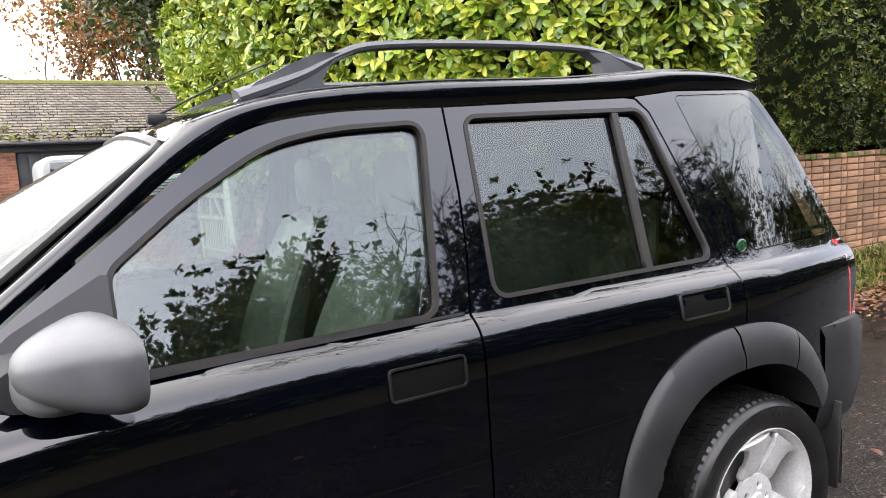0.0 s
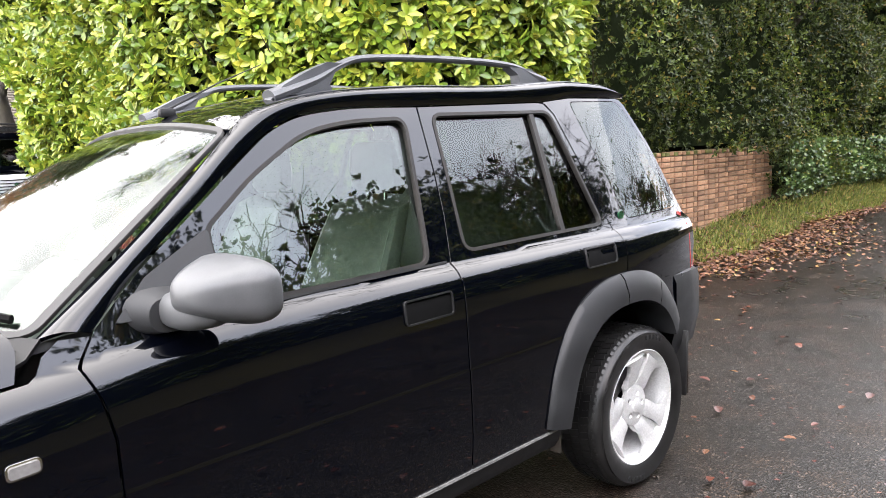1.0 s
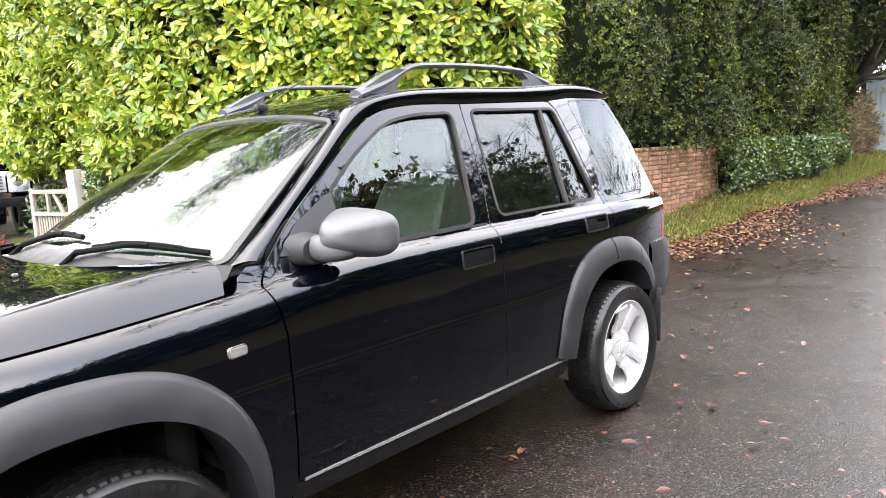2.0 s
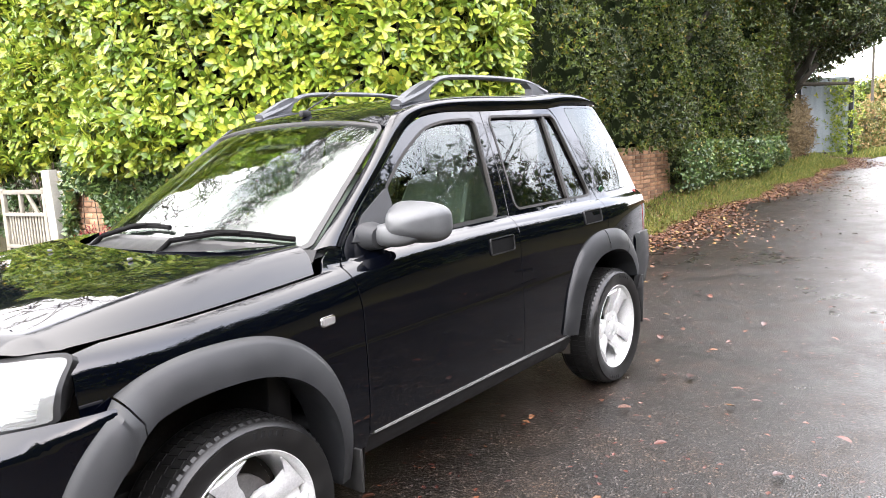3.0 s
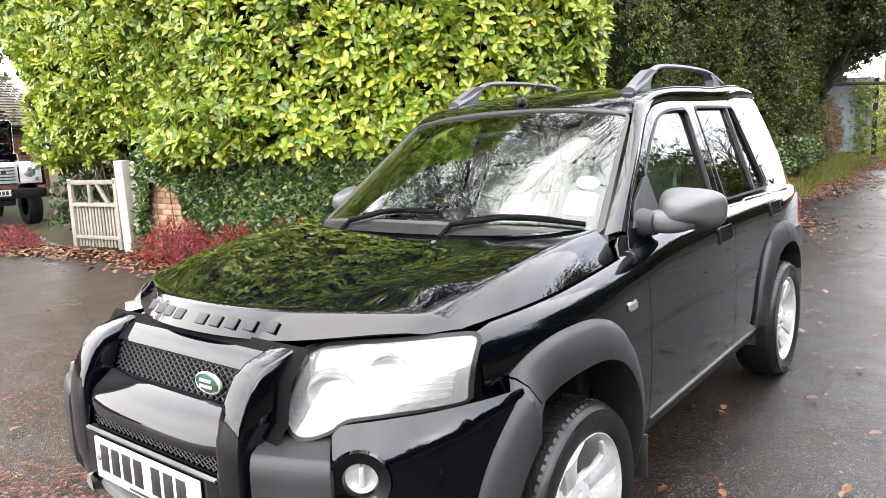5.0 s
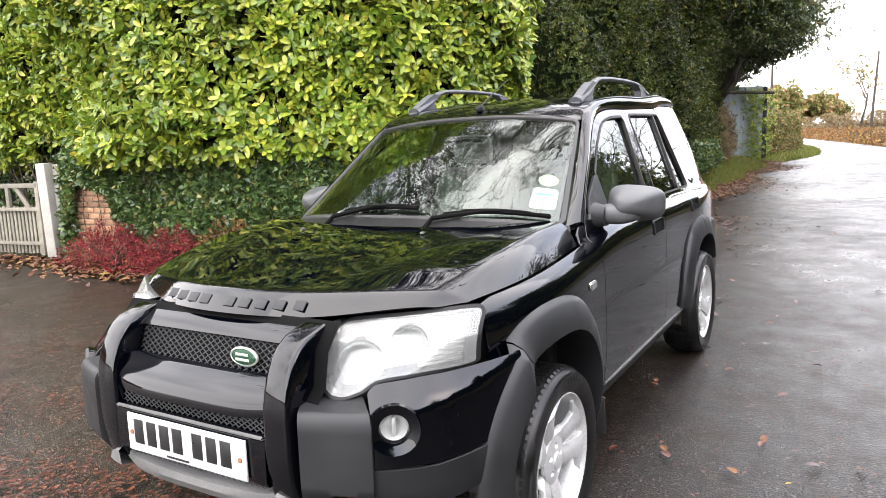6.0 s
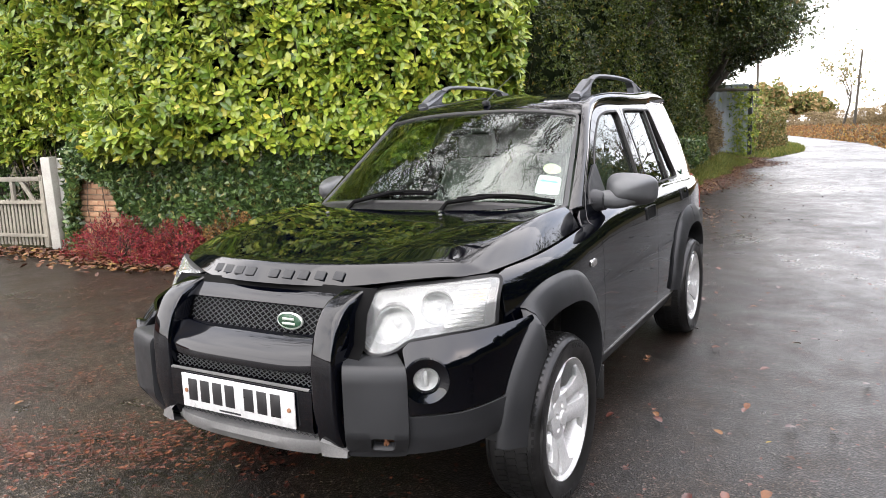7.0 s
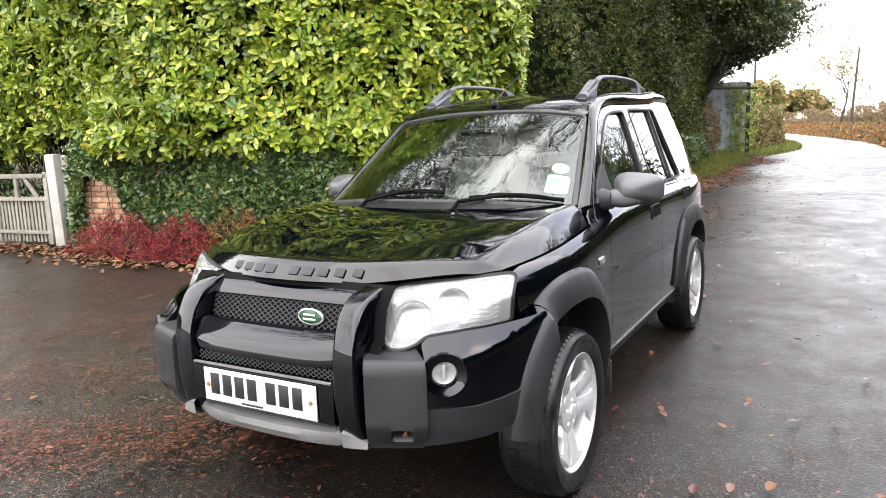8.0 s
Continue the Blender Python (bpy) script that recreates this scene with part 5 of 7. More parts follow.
def brick_skin(name, x0, x1, z0, z1):
    bm = bmesh.new()
    box(bm, ((x0 + x1) / 2, GY + 0.15, (z0 + z1) / 2), (x1 - x0, 0.24, z1 - z0), 0.0)
    core = part("wall", bm, MORTAR, garage)
    V, F = [], []
    z, c = z0, 0
    while z < z1 - 0.05:
        x = x0 + (0.0 if c % 2 else 0.112)
        while x < x1 - 0.1:
            b = len(V)
            w, d = min(0.215, x1 - x), random.uniform(0.0, 0.006)
            V += [(x, GY + 0.02 - d, z), (x + w, GY + 0.02 - d, z), (x + w, GY + 0.02 - d, z + 0.065), (x, GY + 0.02 - d, z + 0.065), (x, GY + 0.035, z), (x + w, GY + 0.035, z), (x + w, GY + 0.035, z + 0.065), (x, GY + 0.035, z + 0.065)]
            F += [(b, b + 1, b + 2, b + 3), (b + 4, b + 5, b + 1, b), (b + 3, b + 2, b + 6, b + 7), (b + 1, b + 5, b + 6, b + 2), (b + 4, b, b + 3, b + 7)]
            x += 0.225
        z += 0.075
        c += 1
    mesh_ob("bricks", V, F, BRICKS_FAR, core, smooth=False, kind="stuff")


brick_skin("pier", GX0, -5.0, gz - 0.1, 2.36)
brick_skin("pier", -2.4, 0.52, gz - 0.1, 2.36)
brick_skin("pier", 3.2, GX1, gz - 0.1, 2.36)
block("lintel", (-3.25, GY + 0.1, 2.30), (21.4, 0.2, 0.16), DARK_WOOD, garage, 0.01)
for x0, x1 in ((0.52, 3.2), (-5.0, -2.4)):
    door = block("garage_door", ((x0 + x1) / 2, GY + 0.22, 1.3), (x1 - x0, 0.06, 1.9), DARK_WOOD, garage, 0.01, label="dark painted garage door")
    for i in range(9):
        block("board", (x0 + (x1 - x0) * (i + 0.5) / 9, GY + 0.18, 1.25), ((x1 - x0) / 9 - 0.012, 0.02, 1.8), DARK_WOOD, door, 0.004)
block("notice", (0.72, GY + 0.16, 0.98), (0.14, 0.01, 0.2), STICKER, garage, 0.002, label="white paper notice")
V, F = [], []
ny, nx = 22, 96
for r in range(ny):
    t0, t1 = r / ny, (r + 1.15) / ny
    for c in range(nx):
        x0 = GX0 - 0.3 + (GX1 - GX0 + 0.6) * (c + 0.5 * (r % 2)) / nx
        x1 = x0 + (GX1 - GX0 + 0.6) / nx - 0.012
        j = random.uniform(-0.008, 0.012)
        b = len(V)
        ya, yb = GY - 0.35 + 4.35 * t0, GY - 0.35 + 4.35 * t1
        za, zb = GE + (GR - GE) * t0, GE + (GR - GE) * t1
        V += [(x0, ya, za + 0.035 + j), (x1, ya, za + 0.035 - j), (x1, yb, zb), (x0, yb, zb), (x0, ya + 0.005, za), (x1, ya + 0.005, za)]
        F += [(b, b + 1, b + 2, b + 3), (b + 4, b + 5, b + 1, b)]
roof_ob = mesh_ob("roof", V, F, ROOF_TILE, garage, "mossy clay tile roof", smooth=False)
back = [[(x, y, z) for y, z in ((GY + 4.0, GR), (GY + 8.4, GE), (GY + 8.4, gz - 0.1))] for x in (GX0, GX1)]
loft("rear_slope", back, ROOF_TILE, garage, out=(0, 1, 0.5))
for x in (GX0, GX1):
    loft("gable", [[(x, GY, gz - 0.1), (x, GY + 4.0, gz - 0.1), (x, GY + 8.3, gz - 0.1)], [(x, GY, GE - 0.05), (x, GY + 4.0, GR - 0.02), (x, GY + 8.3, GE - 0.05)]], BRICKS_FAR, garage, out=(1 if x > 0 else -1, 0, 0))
part("gutter", tube([(GX0, GY - 0.38, GE - 0.03), (GX1, GY - 0.38, GE - 0.03)], 0.055, 8), PLASTIC, garage)
part("ridge", tube([(GX0, GY + 4.0, GR), (GX1, GY + 4.0, GR)], 0.12, 8), MOSS, garage)
# moss cushions on the eaves
n = 900
xm = rng.uniform(GX0, GX1, n)
tm = np.abs(rng.normal(0, 0.10, n))
P = np.stack([xm, GY - 0.35 + 4.35 * tm, GE + (GR - GE) * tm + 0.05], -1)
foliage("roof_moss", P, rng.normal(0, 1, P.shape) + (0, -0.5, 0.3), rng.normal(0, 0.4, P.shape) + (0, -0.4, 1), rng.uniform(0.08, 0.2, n), rng.uniform(0.06, 0.14, n), MOSS, garage, "chip")

# ---- boxy silver and black off-roader parked on the drive ----
SILVER = surface("silver_paint", (0.42, 0.43, 0.44), (0.52, 0.53, 0.54), rough=0.28, scale=5, fine=100, bump=0.02, coat=0.6)
jeep = thing("off_road_car", "boxy silver and black off-road car parked facing the lane", "car")
body = block("bonnet", (0, 0.62, 1.13), (1.42, 1.25, 0.10), SILVER, jeep, 0.035)
block("bonnet_bulge", (0, 0.62, 1.195), (0.75, 1.0, 0.05), PAINT, jeep, 0.02)
for s in (-1, 1):
    block("front_wing", (0.76 * s, 0.62, 0.98), (0.27, 1.25, 0.36), PAINT, jeep, 0.03)
    block("wheel_arch", (0.86 * s, 0.55, 0.80), (0.14, 1.0, 0.10), BLACK, jeep, 0.03)
    fr = block("headlight_panel", (0.66 * s, 0.015, 0.97), (0.36, 0.05, 0.36), SILVER, jeep, 0.015)
    for dx, dz, r in ((0.0, 0.03, 0.095), (0.10, -0.10, 0.04), (0.11, 0.10, 0.04)):
        ob = part("lamp", lathe([(0.0, -0.03), (r * 0.7, -0.025), (r, -0.005), (r * 1.06, 0.0), (r * 1.06, 0.02)], 20), REFLECTOR, fr)
        ob.location = ((0.66 + dx - 0.02) * s, -0.012, 0.97 + dz)
    w = new("wheel")
    w.parent = jeep
    w.matrix_basis = pose(0.74 * s, 0.55, 0.39, 0, 0, 90 * s)
    part("tyre", lathe([(0.21, -0.10), (0.30, -0.125), (0.38, -0.11), (0.395, -0.06), (0.395, 0.06), (0.38, 0.11), (0.30, 0.125), (0.21, 0.10)], 36), TYRE, w)
    part("rim", lathe([(0.0, -0.06), (0.10, -0.07), (0.20, -0.05), (0.215, -0.10)], 28), ALLOY_DARK, w)
    w2 = new("wheel")
    w2.parent = jeep
    w2.matrix_basis = pose(0.74 * s, 3.25, 0.39, 0, 0, 90 * s)
    part("tyre", lathe([(0.21, -0.10), (0.30, -0.125), (0.38, -0.11), (0.395, -0.06), (0.395, 0.06), (0.38, 0.11), (0.30, 0.125), (0.21, 0.10)], 36), TYRE, w2)
    block("door", (0.80 * s, 2.2, 1.02), (0.06, 1.8, 0.62), SILVER, jeep, 0.02)
    block("side_window", (0.775 * s, 2.3, 1.62), (0.02, 1.6, 0.42), GLASS_DARK, jeep, 0.004)
    block("windscreen_pillar", (0.74 * s, 1.33, 1.60), (0.06, 0.06, 0.62), PAINT, jeep, 0.015, (8, 0, 0))
    block("door_mirror", (0.97 * s, 1.35, 1.42), (0.16, 0.06, 0.22), BLACK, jeep, 0.02)
grille = block("grille", (0, 0.0, 0.97), (0.90, 0.04, 0.34), SILVER, jeep, 0.012)
for i in range(5):
    block("slat", (0, -0.028, 0.86 + 0.055 * i), (0.80, 0.02, 0.018), BLACK, grille, 0.004)
part("badge", lathe([(0.0, -0.012), (0.03, -0.01), (0.04, 0.0)], 16), BADGE_GREEN, grille).location = (0.22, -0.03, 1.0)
bump = block("bumper", (0, -0.10, 0.62), (1.70, 0.18, 0.17), BLACK, jeep, 0.025)
np_ = block("number_plate", (0.0, -0.20, 0.64), (0.52, 0.01, 0.11), WHITE_PLATE, jeep, 0.003)
for i in range(7):
    block("plate_mark", (-0.19 + 0.06 * i + (0.03 if i > 3 else 0), -0.207, 0.64), (0.042, 0.003, 0.07), PLATE_INK, np_, 0.0005)
block("skid_plate", (0, 0.05, 0.48), (0.7, 0.30, 0.14), BLACK, jeep, 0.02)
block("cab", (0, 2.35, 1.15), (1.56, 2.0, 0.80), PAINT, jeep, 0.03)
ws = block("windscreen", (0, 1.31, 1.60), (1.42, 0.012, 0.50), GLASS, jeep, 0.004, (8, 0, 0))
block("windscreen_frame", (0, 1.37, 1.90), (1.56, 0.09, 0.10), PAINT, jeep, 0.02)
block("scuttle", (0, 1.27, 1.28), (1.56, 0.16, 0.14), PAINT, jeep, 0.02)
block("roof", (0, 2.45, 1.95), (1.56, 2.2, 0.09), PAINT, jeep, 0.04)
block("cab_back", (0, 3.45, 1.55), (1.5, 0.08, 0.8), PAINT, jeep, 0.02)
for i in range(5):
    part("rack_bar", tube([(-0.70, 1.5 + 0.4 * i, 2.10), (0.70, 1.5 + 0.4 * i, 2.10)], 0.016, 6), BLACK, jeep)
for s in (-1, 1):
    for zz in (2.06, 2.16):
        part("rack_rail", tube([(0.72 * s, 1.45, zz), (0.72 * s, 3.3, zz)], 0.018, 6), BLACK, jeep)
part("rack_rail", tube([(-0.72, 1.45, 2.16), (0.72, 1.45, 2.16)], 0.018, 6), BLACK, jeep)
snork = part("snorkel", tube([(-0.86, 1.0, 1.15), (-0.88, 1.22, 1.25), (-0.87, 1.36, 1.9), (-0.87, 1.34, 2.0)], 0.05, 10), BLACK, jeep)
part("snorkel_head", tube([(-0.87, 1.34, 1.98), (-0.87, 1.30, 2.10)], [0.075, 0.085], 10), BLACK, snork)
for s in (-0.3, 0.3):
    part("wiper", tube([(s, 1.24, 1.33), (s + 0.28, 1.26, 1.42)], 0.01, 5), BLACK, jeep)
jeep.matrix_basis = pose(3.12, 12.15, rise(3.1, 12.5) + 0.012, 0, 0, -7)

# pale van parked in front of the garage
VAN = surface("pale_paint", (0.30, 0.31, 0.30), (0.36, 0.37, 0.36), rough=0.4, scale=5, fine=80, bump=0.05, coat=0.3)
van = thing("van", "small pale van parked in front of the garage", "van")
rows = []
for y in (0.0, 0.12, 0.6, 1.5, 2.9, 3.0):
    q = 0.90 if y in (0.0, 3.0) else 1.0
    rows.append([(0.78 * q * math.copysign(abs(math.cos(a)) ** 0.35, math.cos(a)), y, 0.92 + 0.74 * q * math.copysign(abs(math.sin(a)) ** 0.35, math.sin(a))) for a in np.linspace(0, 2 * math.pi, 28, endpoint=False)])
loft("body", rows, VAN, van, closed=True, caps=True)
block("rear_window", (0, -0.012, 1.30), (1.10, 0.02, 0.42), GLASS_DARK, van, 0.008)
block("bumper", (0, -0.06, 0.45), (1.45, 0.14, 0.18), BLACK, van, 0.02)
for s_ in (-1, 1):
    block("tail_lamp", (0.66 * s_, -0.01, 0.95), (0.10, 0.04, 0.24), RED_LENS, van, 0.01)
    for y in (0.6, 2.4):
        w = part("wheel", lathe([(0.0, -0.07), (0.2, -0.08), (0.29, -0.07), (0.30, 0.0), (0.29, 0.07)], 24), TYRE, van)
        w.matrix_basis = pose(0.70 * s_, y, 0.30, 0, 0, 90)
van.matrix_basis = pose(1.72, 15.6, rise(1.7, 16) + 0.005, 0, 0, 2)

# ---- the parked car: front towards -x, near side at -y, front axle above x = 0 ----
WHEELBASE, HUB_Z = 2.557, 0.335
waist = pchip((-0.6, -0.2, 0.1, 0.4, 0.6, 0.85, 1.6, 3.3), (0.940, 0.968, 0.990, 1.014, 1.040, 1.060, 1.076, 1.092))


def side(x, z):
    """The near flank: y for a length and a height."""
    zt = waist(x)
    if z <= zt:
        y = -0.826 + 0.062 * math.exp(-(zt - z) / 0.032)
        y += 0.45 * max(0.0, 0.58 - z) ** 2 + 0.02 * max(0.0, z - 0.72)
        y -= 0.0022 / (1 + math.exp((z - 0.742) / 0.004))
        y -= 0.020 * math.exp(-((x / 0.42) ** 2)) + 0.012 * math.exp(-(((x - 2.557) / 0.42) ** 2))
    else:
        y = -0.764 + 0.02 * (zt - 0.72) + 0.345 * (z - zt) + 0.06 * (z - zt) ** 2
        y -= (0.020 * math.exp(-((x / 0.42) ** 2)) + 0.012 * math.exp(-(((x - 2.557) / 0.42) ** 2))) * math.exp(-(z - zt) / 0.05)
    if x < -0.05:
        y *= 1 - 0.085 * ((-0.05 - x) / 0.5) ** 2
    if x > 2.55:
        y *= 1 - 0.055 * ((x - 2.55) / 0.6) ** 2
    return y


def flank(x, z):
    return (x, side(x, z), z)


def arch(cx, a, b, a0, a1, n=22, power=2.35):
    """Points of a squarish wheel-arch line round an axle, from angle a0 to a1 (degrees, 0 is to the rear)."""
    out = []
    for i in range(n + 1):
        q = radians(a0 + (a1 - a0) * i / n)
        c, s = math.cos(q), math.sin(q)
        out.append((cx + a * math.copysign(abs(c) ** (2 / power), c), HUB_Z + b * math.copysign(abs(s) ** (2 / power), s)))
    return out


ARCH_F, ARCH_R = -0.09, 2.457
car = thing("car", "wet black five-door off-road car with grey plastic trim, parked", "car")
SHOULDER = (0.93, 0.96, 0.98, 1.0, 1.01, 1.02, 1.03, 1.04, 1.05, 1.06, 1.07, 1.08, 1.09, 0.735, 0.742, 0.75)

# front wings
top = [(x, waist(x) - 0.004) for x in np.arange(0.37, -0.46, -0.083)]
wing = [(0.503, 0.40), (0.503, 0.86), (0.486, 0.95), (0.462, 1.015), (0.502, 1.072), (0.44, 1.075), (0.405, 1.05), (0.388, 1.018)] + top
wing += [(-0.462, 0.935), (-0.462, 0.86), (-0.458, 0.77), (-0.44, 0.745)] + arch(ARCH_F, 0.455, 0.52, 135, 5)[1:] + [(0.40, 0.36), (0.49, 0.36)]
panel("front_wing", wing, flank, PAINT, car, mirror=True, vcuts=SHOULDER, out=(0, -1, 0))

# front doors
WIN_F = rounded([(0.822, 1.085), (0.822, 1.262), (0.974, 1.378), (1.171, 1.492), (1.33, 1.522), (1.556, 1.532), (1.480, 1.098)], [0.004, 0.02, 0.05, 0.09, 0.1, 0.035, 0.03])
WIN_R = rounded([(1.662, 1.113), (1.70, 1.544), (2.326, 1.557), (2.428, 1.122)], [0.035, 0.03, 0.035, 0.035])
WIN_Q = rounded([(2.625, 1.118), (2.50, 1.596), (2.515, 1.606), (2.876, 1.614), (3.005, 1.40), (3.105, 1.128)], [0.02, 0.02, 0.02, 0.06, 0.05, 0.03])
a_line = [(0.515, 1.083), (0.633, 1.190), (0.817, 1.327), (1.012, 1.471), (1.10, 1.520), (1.182, 1.547), (1.29, 1.563), (1.406, 1.572), (1.632, 1.577)]
door_f = [(0.510, 0.405), (0.510, 0.86), (0.493, 0.95), (0.469, 1.013)] + [tuple(q) for q in catmull(a_line, 3)] + [(1.618, 1.364), (1.600, 1.22), (1.570, 1.075), (1.567, 0.98), (1.567, 0.405)]
c_line = [(2.318, 1.596), (2.36, 1.555), (2.41, 1.39), (2.45, 1.23), (2.482, 1.085), (2.49, 0.98), (2.47, 0.84)]
door_r = [(1.574, 0.405), (1.574, 0.98), (1.577, 1.075), (1.607, 1.22), (1.625, 1.364), (1.639, 1.577), (2.0, 1.590), (2.28, 1.600)] + c_line
door_r += arch(ARCH_R, 0.455, 0.52, 88, 172, 12) + [(2.0, 0.405)]
DOORS = []
for name, shape, hole in (("front_door", door_f, WIN_F), ("rear_door", door_r, WIN_R)):
    DOORS.append(panel(name, shape, flank, PAINT, car, holes=[offset(hole, 0.013)], mirror=True, vcuts=SHOULDER, out=(0, -1, 0)))

# rear quarters
quarter = [(2.325, 1.604), (2.367, 1.557), (2.417, 1.39), (2.457, 1.23), (2.489, 1.085), (2.497, 0.98), (2.48, 0.84)] + arch(ARCH_R, 0.455, 0.52, 86, 30, 12)
quarter += [(3.03, 0.72), (3.12, 0.84), (3.155, 0.95), (3.165, 1.09), (3.11, 1.22), (3.03, 1.42), (2.925, 1.60), (2.89, 1.628), (2.50, 1.622)]
QUARTER = panel("rear_quarter", quarter, flank, PAINT, car, holes=[offset(WIN_Q, 0.004)], mirror=True, vcuts=SHOULDER, out=(0, -1, 0))

# panes, seals and the fixed divider
for k in (0, 1):
    s = 1 if k == 0 else -1

    def near(x, z):
        return (x, side(x, z) * s, z)
    o = (0, -s, 0)
    for door, hole, gl in ((DOORS[0][k], WIN_F, GLASS), (DOORS[1][k], WIN_R, GLASS_DARK)):
        panel("window_glass", offset(hole, 0.012), near, gl, door, thick=0.004, lift=-0.016, du=0.2, dv=0.15, out=o)
        panel("window_seal", offset(hole, 0.0145), near, TRIM_SEAL, door, holes=[offset(hole, 0.003)], thick=0.018, lift=0.003, du=0.2, dv=0.15, out=o)
    panel("window_glass", offset(WIN_Q, 0.001), near, GLASS_DARK, QUARTER[k], thick=0.005, lift=0.001, du=0.2, dv=0.15, out=o)
    panel("window_border", offset(WIN_Q, 0.0), near, BLACK, QUARTER[k], holes=[offset(WIN_Q, -0.03)], thick=0.003, lift=-0.006, du=0.2, dv=0.15, out=o)
    panel("window_divider", [(2.168, 1.115), (2.192, 1.115), (2.232, 1.556), (2.208, 1.556)], near, TRIM_SEAL, DOORS[1][k], thick=0.016, lift=0.002, out=o)
    sail = [(0.555, 1.085), (0.64, 1.175), (0.80, 1.262), (0.812, 1.26), (0.812, 1.085)]
    panel("mirror_sail", rounded(sail, 0.012, 3), near, PLASTIC, DOORS[0][k], thick=0.02, lift=0.010, out=o)
    waist_strip = [(0.83, waist(0.83) + 0.012)] + [(x, waist(x) + 0.010) for x in (1.0, 1.2, 1.4, 1.555)] + [(x, waist(x) + 0.003) for x in (1.555, 1.4, 1.2, 1.0, 0.83)]
    panel("waist_strip", waist_strip, near, BLACK, DOORS[0][k], thick=0.01, lift=0.006, out=o)

# handles: a flap in a rounded frame; a flat black plate paints the cup's shade
for k in (0, 1):
    s = 1 if k == 0 else -1
    for door, cx, cz in ((DOORS[0][k], 1.418, 0.968), (DOORS[1][k], 2.318, 1.004)):
        def near(x, z):
            return (x, side(x, z) * s, z)
        o = (0, -s, 0)
        rect = rounded([(cx - 0.098, cz - 0.038), (cx + 0.098, cz - 0.036), (cx + 0.098, cz + 0.038), (cx - 0.098, cz + 0.036)], 0.016)
        frame_ring = panel("door_handle", rect, near, BLACK, door, holes=[offset(rect, -0.005)], thick=0.014, lift=0.007, du=0.06, out=o, label="black door handle in a rounded frame")[0]
        panel("flap", offset([(q[0], q[1]) for q in rect if q[1] > cz - 0.016] , -0.0075), near, PAINT, frame_ring, thick=0.008, lift=0.005, du=0.06, out=o)
        panel("cup", offset(rect, -0.004), near, MATT, frame_ring, thick=0.004, lift=0.0012, du=0.06, out=o)

# sills
sill = [[(x, y, z) for y, z in ((-0.70, 0.395), (-0.795 + 0.004 * math.sin(x), 0.40), (-0.806, 0.388), (-0.80, 0.36), (-0.775, 0.315), (-0.70, 0.29))] for x in np.linspace(0.34, 2.06, 9)]
loft("sill", sill, BLACK, car, mirror=True, out=(0, -1, -0.3))
strip = [[(x, y, z) for y, z in ((-0.80, 0.408), (-0.820, 0.405), (-0.821, 0.397), (-0.80, 0.392))] for x in np.linspace(0.53, 2.02, 7)]
loft("sill_strip", strip, SKID, car, mirror=True, out=(0, -1, 0))

# pillars and roof edge: a rolled skin from the windscreen and roof to the doors
EDGE_A = [(0.405, -0.700, 1.076), (0.62, -0.655, 1.235), (0.80, -0.615, 1.380), (0.955, -0.575, 1.510), (1.04, -0.558, 1.566), (1.25, -0.548, 1.618), (1.6, -0.545, 1.648), (2.05, -0.542, 1.662), (2.30, -0.540, 1.680), (2.5, -0.538, 1.692), (2.75, -0.536, 1.686), (2.93, -0.545, 1.640)]
EDGE_B = [(0.505, 1.078), (0.627, 1.193), (0.811, 1.331), (1.007, 1.476), (1.178, 1.553), (1.40, 1.578), (1.636, 1.583), (2.0, 1.596), (2.322, 1.608), (2.50, 1.626), (2.72, 1.632), (2.90, 1.632)]
ea = catmull(EDGE_A, 5)
eb = catmull([flank(x, z) for x, z in EDGE_B], 5)
rolls = []
for a, b in zip(ea, eb):
    d = b - a
    o = np.array((-0.15, -0.75, 0.65))
    rolls.append([a + d * t + o * 0.020 * math.sin(math.pi * t) for t in np.linspace(0, 1, 7)])
loft("roof_pillar", rolls, PAINT, car, mirror=True, out=(0, -1, 0.6), solid=0.01)

# roof
roof_z = pchip((0.95, 1.05, 1.25, 1.6, 2.05, 2.25, 2.40, 2.60, 2.80, 2.93), (1.553, 1.594, 1.640, 1.672, 1.684, 1.692, 1.712, 1.716, 1.702, 1.664))
edge_z = pchip([p[0] for p in EDGE_A[3:]], [p[2] for p in EDGE_A[3:]])


def roof_map(x, y):
    q = min(abs(y) / 0.56, 1.0)
    wave = 0.004 * math.cos(abs(y) * 22) * (1 if 1.25 < x < 2.3 else 0)
    return (x, y, roof_z(x) + (edge_z(x) - roof_z(x)) * q ** 2.6 + wave * (1 - q))


roof_line = [(0.935, 0.0), (0.94, -0.3), (0.96, -0.568)] + [(p[0], p[1] + 0.001) for p in EDGE_A[4:]] + [(2.95, -0.3), (2.955, 0.0)]
roof_line += [(x, -y) for x, y in roof_line[-2:0:-1]]
panel("roof", roof_line, roof_map, PAINT, car, du=0.08, dv=0.07, thick=0.014, out=(0, 0, 1))
panel("head_lining", offset(roof_line, -0.03), lambda x, y: (x, y, roof_map(x, y)[2] - 0.03), LINING, car, du=0.15, dv=0.12, thick=0.01, out=(0, 0, -1))
block("aerial_base", (1.035, 0.0, 1.600), (0.055, 0.03, 0.030), BLACK, car, 0.008)
part("aerial_rod", tube([(1.04, 0.0, 1.612), (1.22, 0.0, 1.70), (1.40, 0.0, 1.775)], [0.004, 0.003, 0.0018], 6), BLACK, car)

